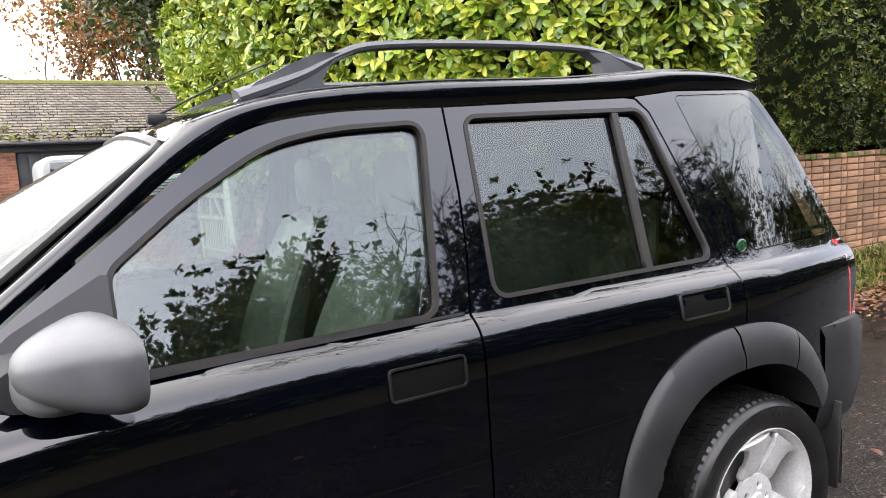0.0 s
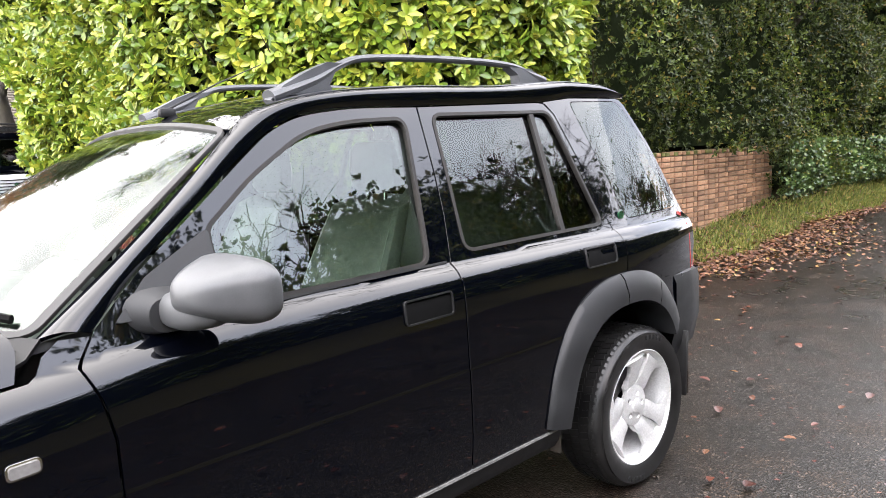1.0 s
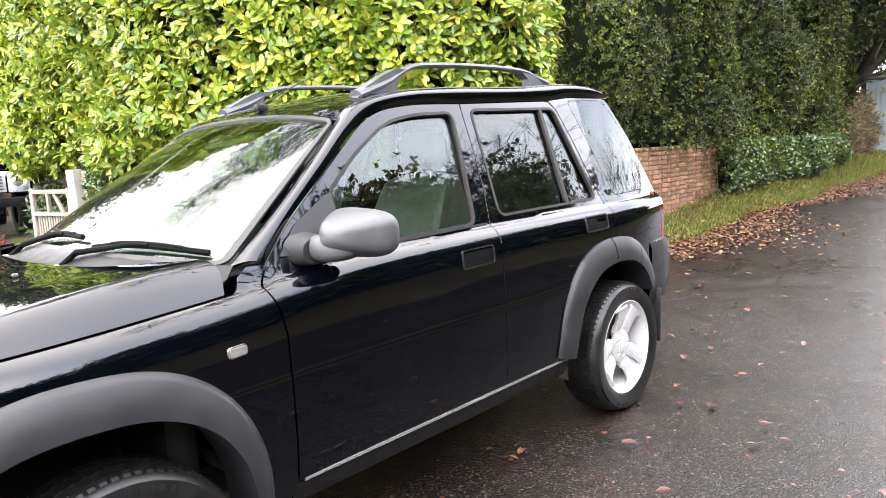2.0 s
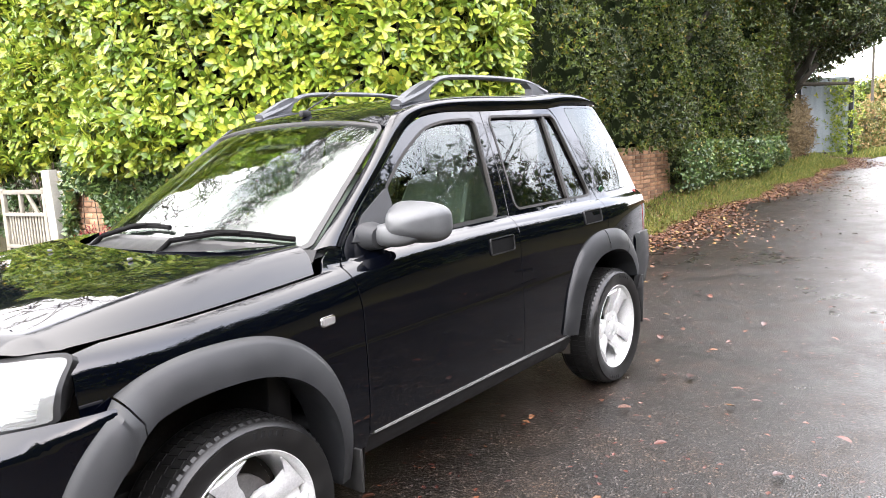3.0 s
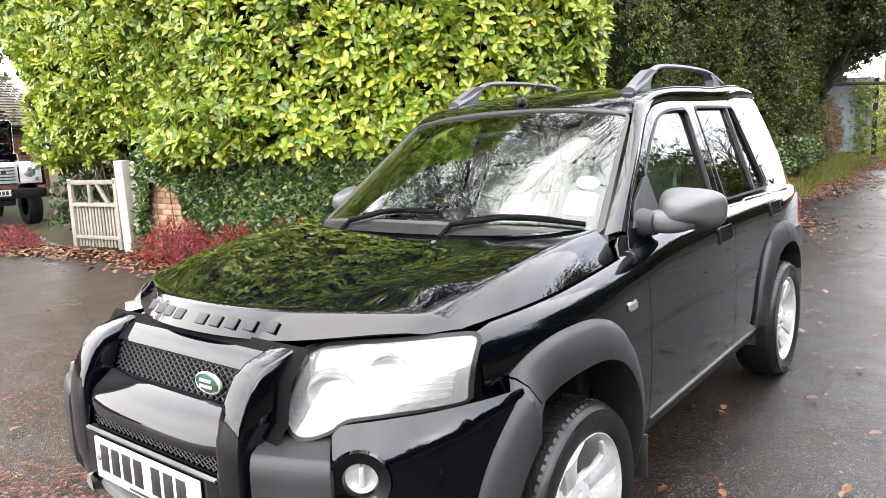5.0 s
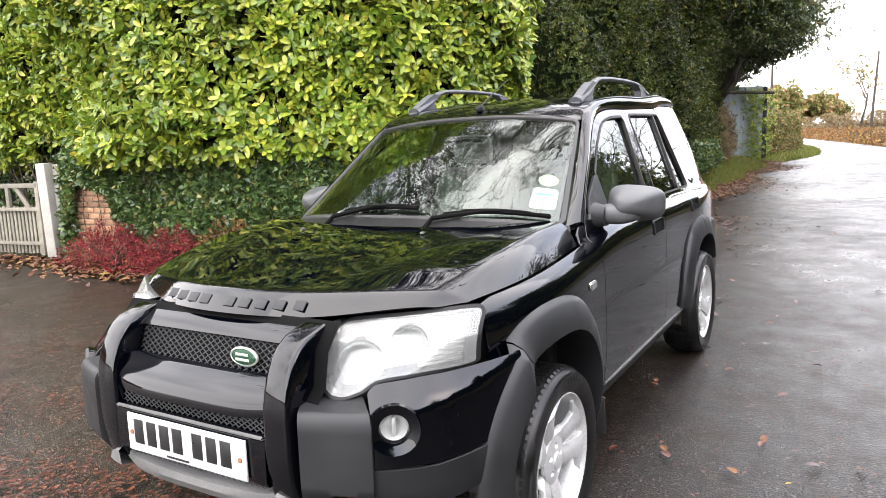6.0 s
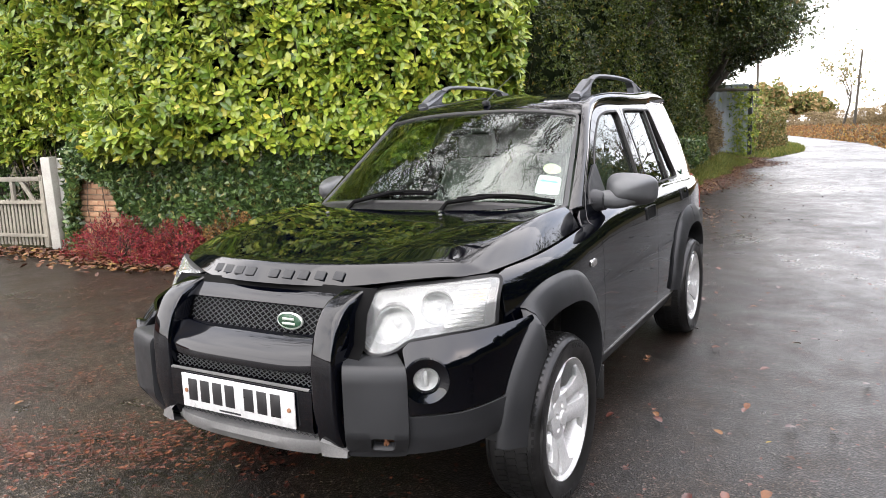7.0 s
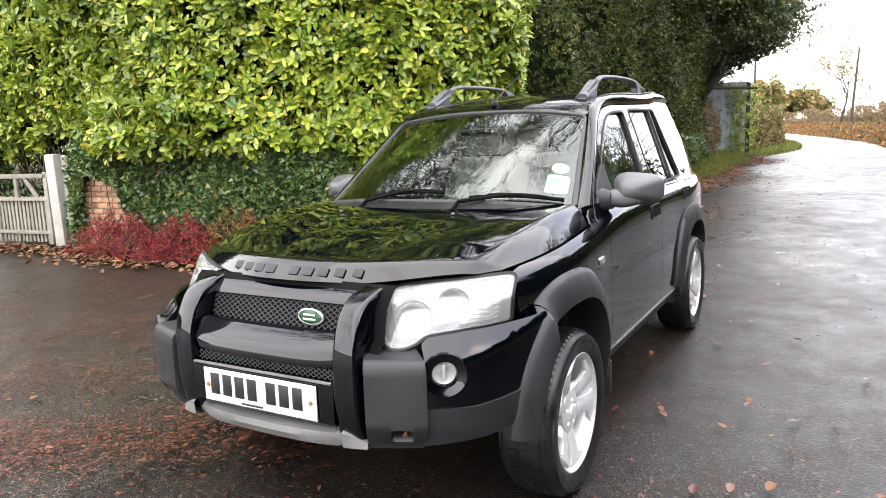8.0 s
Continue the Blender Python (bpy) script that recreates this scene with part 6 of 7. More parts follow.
# windscreen with black border, sunshade band and rubber edge
def screen(s, t):
    """s: -1 to 1 across, t: 0 to 1 up."""
    q = abs(s)
    lo = np.array((0.185 + 0.215 * q ** 3.2, s * 0.698, 1.118 - 0.04 * q ** 3))
    hi = np.array((0.930 + 0.025 * q ** 2, s * 0.572, 1.556 - 0.042 * q ** 2.5))
    p = lo + (hi - lo) * t
    return tuple(p + np.array((-0.35, 0, 0.6)) * 0.030 * math.sin(math.pi * t) * (1 - q ** 4))


S4 = rounded([(-0.985, 0.01), (0.985, 0.01), (0.98, 0.985), (-0.98, 0.985)], 0.05)
panel("windscreen", S4, screen, GLASS_FRONT, car, du=0.1, dv=0.08, thick=0.005, lift=-0.004, out=(-1, 0, 1))
panel("windscreen_border", offset(S4, -0.001), screen, BLACK, car, holes=[rounded([(-0.955, 0.055), (0.955, 0.055), (0.945, 0.955), (-0.945, 0.955)], 0.06)], du=0.15, dv=0.12, thick=0.003, lift=-0.010, out=(-1, 0, 1))
panel("windscreen_seal", offset(S4, 0.012), screen, RUBBER, car, holes=[offset(S4, -0.012)], du=0.1, dv=0.1, thick=0.012, lift=0.003, out=(-1, 0, 1))
# tax and permit papers behind the glass, near side
panel("windscreen_paper", rounded([(-0.945, 0.145), (-0.805, 0.145), (-0.805, 0.315), (-0.945, 0.315)], 0.03), screen, STICKER, car, du=0.05, thick=0.001, lift=-0.016, out=(-1, 0, 1), label="white paper permit")
panel("windscreen_paper", rounded([(-0.925, 0.255), (-0.825, 0.255), (-0.825, 0.268), (-0.925, 0.268)], 0.004), screen, STICKER_BLUE, car, du=0.05, thick=0.001, lift=-0.0145, out=(-1, 0, 1), label="blue printed bar on the permit")
disc = [(-0.875 + 0.058 * math.cos(a), 0.385 + 0.050 * math.sin(a)) for a in np.linspace(0, 2 * math.pi, 24, endpoint=False)]
panel("windscreen_paper", disc, screen, STICKER_YELLOW, car, du=0.05, thick=0.001, lift=-0.016, out=(-1, 0, 1), label="round yellow tax disc")

# scuttle and wipers
cowl = []
for t in np.linspace(-1, 1, 15):
    q = abs(t)
    b = np.array(screen(t * 1.02, 0.0))
    f = np.array((0.075 + 0.27 * q ** 3, t * 0.745, 1.092 - 0.055 * q ** 3))
    cowl.append([tuple(b + (0, 0, 0.004)), tuple(0.5 * (b + f) + np.array((0, 0, -0.010))), tuple(f)])
loft("scuttle", cowl, BLACK, car, out=(0, 0, 1), solid=0.008)


def wiper(y0, y1, lift):
    def at(s, t, h):
        return tuple(np.array(screen(s, t)) + np.array((-0.45, 0, 0.85)) * h)
    arm = part("wiper", tube([at(y0, -0.10, 0.012), at(y0 - 0.03, -0.02, 0.022), at((y0 + y1) / 2, lift + 0.005, 0.020), at((y0 + y1) / 2 - 0.08, lift + 0.012, 0.018)], [0.011, 0.010, 0.008, 0.006], 8), MATT, car, "black wiper arm with a long rubber blade")
    part("blade", tube([at(y0 + (y1 - y0) * q, lift * (0.3 + 0.9 * q) + 0.025 * math.sin(math.pi * q), 0.010) for q in np.linspace(0.12, 1, 9)], 0.008, 6, 1.3), MATT, arm)
    part("yoke", tube([at(y0 + (y1 - y0) * q, lift * (0.3 + 0.9 * q) + 0.030 * math.sin(math.pi * q), 0.017) for q in np.linspace(0.3, 0.85, 5)], 0.006, 6), MATT, arm)
    part("spindle_cap", tube([at(y0, -0.12, 0.0), at(y0, -0.10, 0.03)], 0.016, 10), STICKER, arm)


wiper(-0.28, -0.93, 0.045)
wiper(0.46, -0.16, 0.060)

# bonnet
bon_z = pchip((-0.80, -0.55, -0.3, 0.0, 0.2, 0.45), (0.976, 1.016, 1.055, 1.092, 1.107, 1.117))


def nose(y):
    """How far the bonnet's front edge lies back from its middle."""
    return 0.27 * (abs(y) / 0.76) ** 2.3


def lip_width(ay):
    t = min(1.0, max(0.0, (ay - 0.28) / 0.26))
    return 0.062 + 0.014 * t * t * (3 - 2 * t)


def bonnet(u, v):
    """u: -0.775 at the lip to about 0.4 at the scuttle; v: -1 to 1 between the wings."""
    q = abs(v)
    w = max(0.0, (0.40 - u) / 1.175)
    x = u + nose(v * 0.765) * w ** 1.5
    y = v * (-side(x, waist(x) - 0.0005) - 0.005)
    ay = abs(y)
    z = bon_z(u) - 0.006 * (ay / 0.6) ** 2
    ridge = 0.30 + 0.26 * (u + 0.7)
    z += 0.008 / (1 + math.exp(-(ay - ridge) / 0.020)) * min(1.0, max(0.0, (0.25 - u) / 0.7)) * (0.5 + 0.5 * math.tanh((u + 0.52) / 0.10)) * (1 - max(0.0, (q - 0.7) / 0.3))
    k = max(0.0, (q - 0.89) / 0.11) ** 1.6
    z = z * (1 - k) + (waist(x) + 0.001) * k
    t = 1 - (u + 0.775) / lip_width(ay)
    e = min(1.0, max(0.0, (ay - 0.28) / 0.36))
    drop = (0.056 - 0.030 * e * e * (3 - 2 * e)) * 0.06 * math.log1p(math.exp(max(-40.0, min(40.0, t / 0.06)))) * (1 - 0.7 * k)
    return (x, y, z - drop)


hood_end = pchip((0.0, 0.26, 0.55, 0.74, 0.88, 0.95, 1.0), (0.075, 0.085, 0.13, 0.25, 0.34, 0.362, 0.345))
rows = []
for v in sorted({*np.linspace(-1, 1, 61).round(4), *(sg * w_ for sg in (-1, 1) for w_ in (0.88, 0.915, 0.95, 0.975, 0.99))}):
    q = abs(v)
    u0, u1, lw_ = -0.773 + 0.06 * max(0.0, (q - 0.93) / 0.07) ** 2, hood_end(q), lip_width(q * 0.76)
    us = [u0 + lw_ * f for f in (0, 0.1, 0.4, 0.7, 0.9, 1.0, 1.1, 1.3, 1.7)]
    f = np.array(bonnet(u0, v))
    rows.append([tuple(f + (0.03, 0, -0.003)), tuple(f + (0.008, 0, -0.005))] + [bonnet(u, v) for u in us + list(np.linspace(us[-1], u1, 30)[1:])])
BONNET = loft("bonnet", rows, PAINT, car, out=(0, 0, 1))[0]
for y in (-0.297, 0.297):
    block("washer_jet", (-0.035, y, bonnet(-0.035, y / 0.76)[2] + 0.006), (0.016, 0.012, 0.009), ALLOY_DARK, car, 0.003)
# raised maker's marks on the lip, as plain bars
for i in range(9):
    y = 0.295 - 0.074 * i + (-0.03 if i > 3 else 0.03)
    b0, b1 = np.array(bonnet(-0.769, y / 0.75)), np.array(bonnet(-0.722, y / 0.75))
    nrm = np.cross(b1 - b0, np.array((0, 1, 0)))
    nrm = nrm / np.linalg.norm(nrm)
    nrm = nrm if nrm[2] > 0 else -nrm
    c = b0 + (b1 - b0) * 0.5 + nrm * 0.002
    block("raised_mark", c, (0.034, 0.042, 0.005), PLASTIC, BONNET, 0.0022, (0, -math.degrees(math.atan2(*(b1 - b0)[[2, 0]])), 0))

# plan line of the bumper, by length along it from the middle
PLAN = catmull([(-0.930, 0.0), (-0.922, -0.30), (-0.895, -0.45), (-0.83, -0.62), (-0.71, -0.755), (-0.53, -0.838), (-0.40, -0.868)], 10)
ARC = np.concatenate([[0], np.cumsum([np.linalg.norm(b - a) for a, b in zip(PLAN, PLAN[1:])])])
PX, PY = np.array([p[0] for p in PLAN]), np.array([p[1] for p in PLAN])
plan_x, plan_y = pchip(ARC[::6], PX[::6]), pchip(ARC[::6], PY[::6])


def bumper(a, z, out=0.0):
    s = 1 if a >= 0 else -1
    q = min(abs(a), ARC[-1])
    x, y = plan_x(q), plan_y(q)
    n = np.array((-1.0 + 0.6 * q, -q, 0))
    n /= np.linalg.norm(n)
    back = 0.9 * max(0.0, 0.50 - z) ** 1.5 + 0.85 * 0.007 * math.log1p(math.exp((z - 0.700 - 0.095 * min(1.0, max(0.0, (q - 0.70) / 0.42))) / 0.007)) + out
    return (x - n[0] * back, (y - n[1] * back) * s, z)


def a_of(y):
    return float(np.interp(abs(y), -PY, ARC))


A1, A2, A3 = a_of(0.425), a_of(0.615), ARC[-1] - 0.015
corner = [(A2 + 0.004, 0.562), (A2 + 0.004, 0.758), (A2 + 0.03, 0.775), (0.80, 0.789), (0.95, 0.796), (A3 + 0.010, 0.806), (A3 + 0.004, 0.76), (A3 - 0.07, 0.64), (A3 - 0.10, 0.578), (0.80, 0.560)]
fog_hole = [(a_of(0.668) + 0.062 * math.cos(q), 0.668 + 0.056 * math.sin(q)) for q in np.linspace(0, 2 * math.pi, 28, endpoint=False)]
CORNER = panel("bumper_corner", rounded(corner, 0.008, 2), bumper, PAINT, car, holes=[fog_hole], mirror=True, du=0.04, dv=0.03, out=(-1, -0.5, 0))
lower = [(A2 - 0.01, 0.430), (A2 + 0.004, 0.555), (0.80, 0.553), (A3 - 0.10, 0.571), (A3 - 0.06, 0.571), (A3 - 0.06, 0.50), (A3 - 0.14, 0.462), (0.85, 0.440)]
panel("bumper_lower", rounded(lower, 0.006, 2), bumper, PLASTIC, car, mirror=True, du=0.05, dv=0.03, lift=0.004, out=(-1, -0.5, 0))


def overrider(a, z):
    """The grey block: an upright face that turns into a level shelf under the lamp."""
    bulge = -0.028 * min(1.0, max(0.0, (z - 0.43) / 0.06))
    t = max(0.0, z - 0.712)
    p = bumper(a, min(z, 0.712), bulge + 1.5 * t)
    return (p[0], p[1], min(z, 0.712) + 0.16 * t + 0.006 * min(1.0, t / 0.006))


block_shape = rounded([(A1 + 0.004, 0.41), (A1 + 0.004, 0.770), (A1 + 0.03, 0.790), (A2 - 0.002, 0.795), (A2 - 0.002, 0.42)], 0.008, 2)
hook_hole = rounded([(A1 + 0.085, 0.445), (A1 + 0.16, 0.445), (A1 + 0.16, 0.495), (A1 + 0.085, 0.495)], 0.012, 3)
OVER = panel("bumper_block", block_shape, overrider, PLASTIC, car, holes=[hook_hole], mirror=True, du=0.03, dv=0.03, thick=0.03, out=(-1, -0.4, 0), vcuts=(0.724, 0.718, 0.712, 0.706))
for s in (1, -1):
    part("tow_eye", tube([(-0.80, -0.535 * s, 0.452), (-0.845, -0.54 * s, 0.46), (-0.855, -0.545 * s, 0.48), (-0.83, -0.545 * s, 0.49)], 0.009, 8), RUST, car, "rusty steel towing eye")
    block("tow_recess", (-0.80, -0.54 * s, 0.47), (0.01, 0.10, 0.07), BLACK, car, 0.002)

# grille: A-shaped bars, upper bar, shelf, mesh
back = [[(x, y, z) for x, z in ((-0.74, 0.93), (-0.80, 0.86), (-0.82, 0.76), (-0.86, 0.72), (-0.87, 0.60), (-0.86, 0.44), (-0.80, 0.40))] for y in np.linspace(-0.46, 0.46, 5)]
loft("grille_backing", back, MATT, car, out=(-1, 0, 0))
bar_x = pchip((0.40, 0.46, 0.60, 0.70, 0.78, 0.84, 0.875, 0.898, 0.912, 0.925), (-0.87, -0.915, -0.937, -0.936, -0.922, -0.895, -0.868, -0.835, -0.795, -0.735))
for s in (1, -1):
    rows = []
    for z in np.linspace(0.425, 0.922, 22):
        x = bar_x(z)
        y0, y1 = 0.322 + 0.01 * (z - 0.6), 0.416 - 0.02 * max(0, z - 0.75)
        rows.append([(x + 0.085, y0 * s, z), (x + 0.012, y0 * s, z), (x + 0.002, (y0 + 0.006) * s, z), (x, (y0 + 0.014) * s, z), (x, (y0 + y1) / 2 * s, z), (x + 0.001, (y1 - 0.014) * s, z), (x + 0.004, (y1 - 0.006) * s, z), (x + 0.014, y1 * s, z), (max(x + 0.10, -0.70), y1 * s, z)])
    loft("grille_bar", rows, PAINT, car, out=(-1, 0, 0), angle=50)
upper = [[(x, y, z) for x, z in ((-0.72, 0.918), (-0.745, 0.915), (-0.758, 0.908), (-0.806, 0.874), (-0.811, 0.867), (-0.806, 0.862), (-0.77, 0.860))] for y in np.linspace(-0.325, 0.325, 9)]
loft("grille_bar", upper, PAINT, car, out=(-1, 0, 0.5), angle=22)
shelf = [[(x + 0.02 * (abs(y) / 0.33) ** 4, y, z + 0.012 * (abs(y) / 0.33) ** 5) for x, z in ((-0.80, 0.778), (-0.842, 0.775), (-0.860, 0.768), (-0.912, 0.731), (-0.926, 0.719), (-0.934, 0.706), (-0.937, 0.694), (-0.936, 0.676), (-0.920, 0.666), (-0.87, 0.664))] for y in np.linspace(-0.325, 0.325, 13)]
loft("grille_bar", shelf, PAINT, car, out=(-1, 0, 0.3), angle=22)
carrier = [[(x, y, z) for x, z in ((-0.87, 0.632), (-0.925, 0.630), (-0.934, 0.622), (-0.935, 0.50), (-0.925, 0.484), (-0.87, 0.480))] for y in np.linspace(-0.325, 0.325, 9)]
loft("plate_carrier", carrier, PAINT, car, out=(-1, 0, 0))


def mesh_grid(name, y0, y1, z0, z1, x_of, step, w, material, parent):
    """Crossing flat bars, woven as an expanded metal grille, cut to a rectangle."""
    bm = bmesh.new()
    for lean in (1, -1):
        k = -int((z1 - z0) * 2 / step) - 1
        while y0 + k * step < y1 + (z1 - z0) * 2:
            a = y0 + k * step
            pts = []
            for z, y in ((z0, a), (z1, a + lean * (z1 - z0) * 1.55)):
                pts.append((y, z))
            (ya, za), (yb, zb) = pts
            dy = yb - ya
            t0, t1 = 0.0, 1.0
            for lim, sg in ((y0, 1), (y1, -1)):
                fa, fb = (ya - lim) * sg, (yb - lim) * sg
                if fa < 0 and fb < 0:
                    t1 = -1
                elif fa < 0:
                    t0 = max(t0, fa / (fa - fb))
                elif fb < 0:
                    t1 = min(t1, fa / (fa - fb))
            if t1 - t0 > 0.02:
                p = [(ya + dy * t, za + (zb - za) * t) for t in (t0, t1)]
                q = [Vector((x_of(z) + 0.002 * lean, y, z)) for y, z in p]
                d = (q[1] - q[0]).normalized()
                side_ = d.cross(Vector((1, 0, 0))).normalized() * w
                f = Vector((-0.003, 0, 0))
                vs = [bm.verts.new(c) for c in (q[0] - side_, q[0] + side_ * 0.2 + f, q[0] + side_, q[1] - side_, q[1] + side_ * 0.2 + f, q[1] + side_)]
                for i, j in ((0, 1), (1, 2)):
                    bm.faces.new((vs[i], vs[j], vs[j + 3], vs[i + 3]))
            k += 1
    return part(name, bm, material, parent, angle=180)


mesh_grid("grille_mesh", -0.318, 0.318, 0.770, 0.872, lambda z: -0.832 + 0.35 * (z - 0.77), 0.028, 0.0017, GRILLE_GREY, car)
mesh_grid("grille_mesh", -0.318, 0.318, 0.632, 0.668, lambda z: -0.905, 0.024, 0.0016, GRILLE_GREY, car)
mesh_grid("grille_mesh", -0.32, 0.32, 0.440, 0.482, lambda z: -0.895, 0.024, 0.0016, GRILLE_GREY, car)
strip_line = [[(x, y, z) for x, z in ((-0.93, 0.6345), (-0.938, 0.632), (-0.938, 0.627), (-0.93, 0.6245))] for y in np.linspace(-0.318, 0.318, 5)]
loft("plate_strip", strip_line, SKID, car, out=(-1, 0, 0))

# oval badge on the mesh
rows = []
for r, h in ((1.0, 0.0), (1.0, 0.006), (0.9, 0.011), (0.5, 0.013), (0.0, 0.014)):
    rows.append([(-0.838 - h + 0.012, -0.163 + 0.052 * r * math.cos(q), 0.818 + 0.026 * r * math.sin(q)) for q in np.linspace(0, 2 * math.pi, 32, endpoint=False)])
BADGE = loft("grille_badge", rows, BADGE_GREEN, car, closed=True, out=(-1, 0, 0), label="green oval maker's badge with silver marks")[0]
rows = [[(-0.8275 - h, -0.163 + (0.052 + r) * math.cos(q), 0.818 + (0.026 + r) * math.sin(q)) for q in np.linspace(0, 2 * math.pi, 33)] for r, h in ((0.002, -0.002), (0.004, 0.006), (0.0, 0.009), (-0.002, 0.006))]
loft("badge_rim", rows, BADGE_SILVER, BADGE, out=(-1, 0, 0))
for dz, w in ((0.008, 0.05), (-0.008, 0.055)):
    block("badge_mark", (-0.8405, -0.163, 0.818 + dz), (0.003, w, 0.008), BADGE_SILVER, BADGE, 0.001)

# number plate with plain bars for the characters, two rusty screws
PLATE = block("number_plate", (-0.9415, 0.0, 0.556), (0.007, 0.520, 0.122), WHITE_PLATE, car, 0.002, label="white front number plate with black marks")
for i in range(7):
    y = 0.205 - 0.0595 * i - (0.028 if i > 3 else 0)
    block("plate_mark", (-0.9455, y, 0.562), (0.002, 0.043, 0.078), PLATE_INK, PLATE, 0.0006)
block("plate_mark", (-0.9455, 0.03, 0.505), (0.002, 0.10, 0.006), PLASTIC, PLATE, 0.0005)
for y in (-0.238, 0.238):
    bm = lathe([(0.0, -0.0045), (0.007, -0.004), (0.008, 0.0)], 12)
    ob = part("plate_screw", bm, RUST, PLATE)
    ob.matrix_basis = pose(-0.945, y, 0.556, 0, 0, -90)

# skid bar under the bumper
rows = []
for t in np.linspace(-1, 1, 21):
    q = abs(t)
    y, x = t * 0.43, -0.905 + 0.05 * q ** 3
    z = 0.428 + 0.012 * (q > 0.72) + 0.02 * q ** 4
    rows.append([(x + dx, y, z + dz) for dx, dz in ((0.06, 0.030), (0.0, 0.028), (-0.020, 0.018), (-0.024, -0.004), (-0.008, -0.032), (0.06, -0.048))])
loft("skid_bar", rows, SKID, car, out=(-1, 0, 0), label="scuffed silver plastic skid bar")
for s in (1, -1):
    rows = [[(x, y * s, z) for x, z in ((-0.86 + q * 0.02, 0.40 + q * 0.01), (-0.925 + q * 0.02, 0.415), (-0.930 + q * 0.03, 0.465 - 0.03 * q), (-0.90 + q * 0.02, 0.482 - 0.05 * q))] for q, y in ((0, 0.345), (0.2, 0.375), (0.6, 0.405), (1.0, 0.43))]
    loft("skid_foot", rows, SKID, car, out=(-1, 0, 0.2))


# headlights
lamp_x = pchip((0.36, 0.42, 0.50, 0.60, 0.70, 0.79), (-0.825, -0.812, -0.792, -0.735, -0.635, -0.495))
lamp_lean = pchip((0.36, 0.50, 0.60, 0.70, 0.79), (0.86, 0.92, 0.84, 0.58, 0.15))


def lamp(y, z):
    """Front of the lamp lens: x for a place across and up (y counted towards the near side)."""
    q = abs(y)
    xb, lean = lamp_x(q), lamp_lean(q)
    return (xb + lean * (z - 0.75) + 0.25 * max(0, z - 0.87) - 0.012 * math.sin(math.pi * min(1, max(0, (z - 0.75) / 0.2))), y, z)


LAMP = catmull([(-0.404, 0.86), (-0.418, 0.905), (-0.47, 0.916), (-0.60, 0.926), (-0.72, 0.938), (-0.766, 0.936), (-0.772, 0.90), (-0.772, 0.82), (-0.766, 0.792), (-0.70, 0.786), (-0.62, 0.780), (-0.572, 0.772), (-0.545, 0.750), (-0.505, 0.737), (-0.465, 0.742), (-0.425, 0.768), (-0.408, 0.80)], 3, True)
LAMP = [tuple(q) for q in LAMP]


def make_lamp(s):
    o = (-1, -0.5 * s, 0.2)

    def at(d):
        return lambda y, z: (lamp(y, z)[0] + d, y * s * (1 - 0.7 * d), z)
    unit = panel("headlight", offset(LAMP, 0.009), at(0.004), BLACK, car, holes=[[(max(q[0], -0.750), q[1]) for q in offset(LAMP, -0.006)]], du=0.05, dv=0.05, thick=0.10, out=o, label="large clear headlight with a rounded lower edge")[0]
    panel("lens", LAMP, at(0.0), LENS, unit, du=0.04, dv=0.03, thick=0.003, out=o)
    panel("reflector", offset(LAMP, -0.012), at(0.055), REFLECTOR, unit, du=0.04, dv=0.03, thick=0.004, out=o)
    for cy, cz, r in ((-0.505, 0.812, 0.062), (-0.61, 0.855, 0.052)):
        bm = lathe([(0.0, 0.045), (r * 0.45, 0.035), (r * 0.8, 0.012), (r, -0.012), (r * 1.08, -0.012), (r * 1.08, 0.05)], 32)
        ob = part("lamp_bowl", bm, REFLECTOR, unit)
        ob.matrix_basis = pose(lamp(cy, cz)[0] + 0.035, cy * s, cz, 0, 0, -62 * s if s > 0 else -118)
        bm = bmesh.new()
        bmesh.ops.create_uvsphere(bm, u_segments=16, v_segments=10, radius=r * 0.34)
        ob = part("bulb", bm, REFLECTOR, unit)
        ob.location = (lamp(cy, cz)[0] + 0.05, cy * s, cz)
    ind = rounded([(-0.655, 0.792), (-0.668, 0.93), (-0.757, 0.930), (-0.762, 0.80)], 0.01, 3)
    panel("indicator", ind, at(0.024), REFLECTOR, unit, du=0.03, dv=0.03, thick=0.012, out=o, label="ribbed clear indicator")
    glow = rounded([(-0.70, 0.872), (-0.70, 0.895), (-0.745, 0.905), (-0.745, 0.865)], 0.008, 3)
    panel("amber_bulb", glow, at(0.020), AMBER, unit, du=0.03, dv=0.03, thick=0.006, out=o)
    for i in range(9):
        z = 0.803 + 0.014 * i
        panel("rib", [(-0.662, z), (-0.662, z + 0.003), (-0.757, z + 0.005), (-0.757, z + 0.002)], at(0.019), SKID, unit, du=0.05, thick=0.003, out=o)
    return unit


make_lamp(1)
make_lamp(-1)

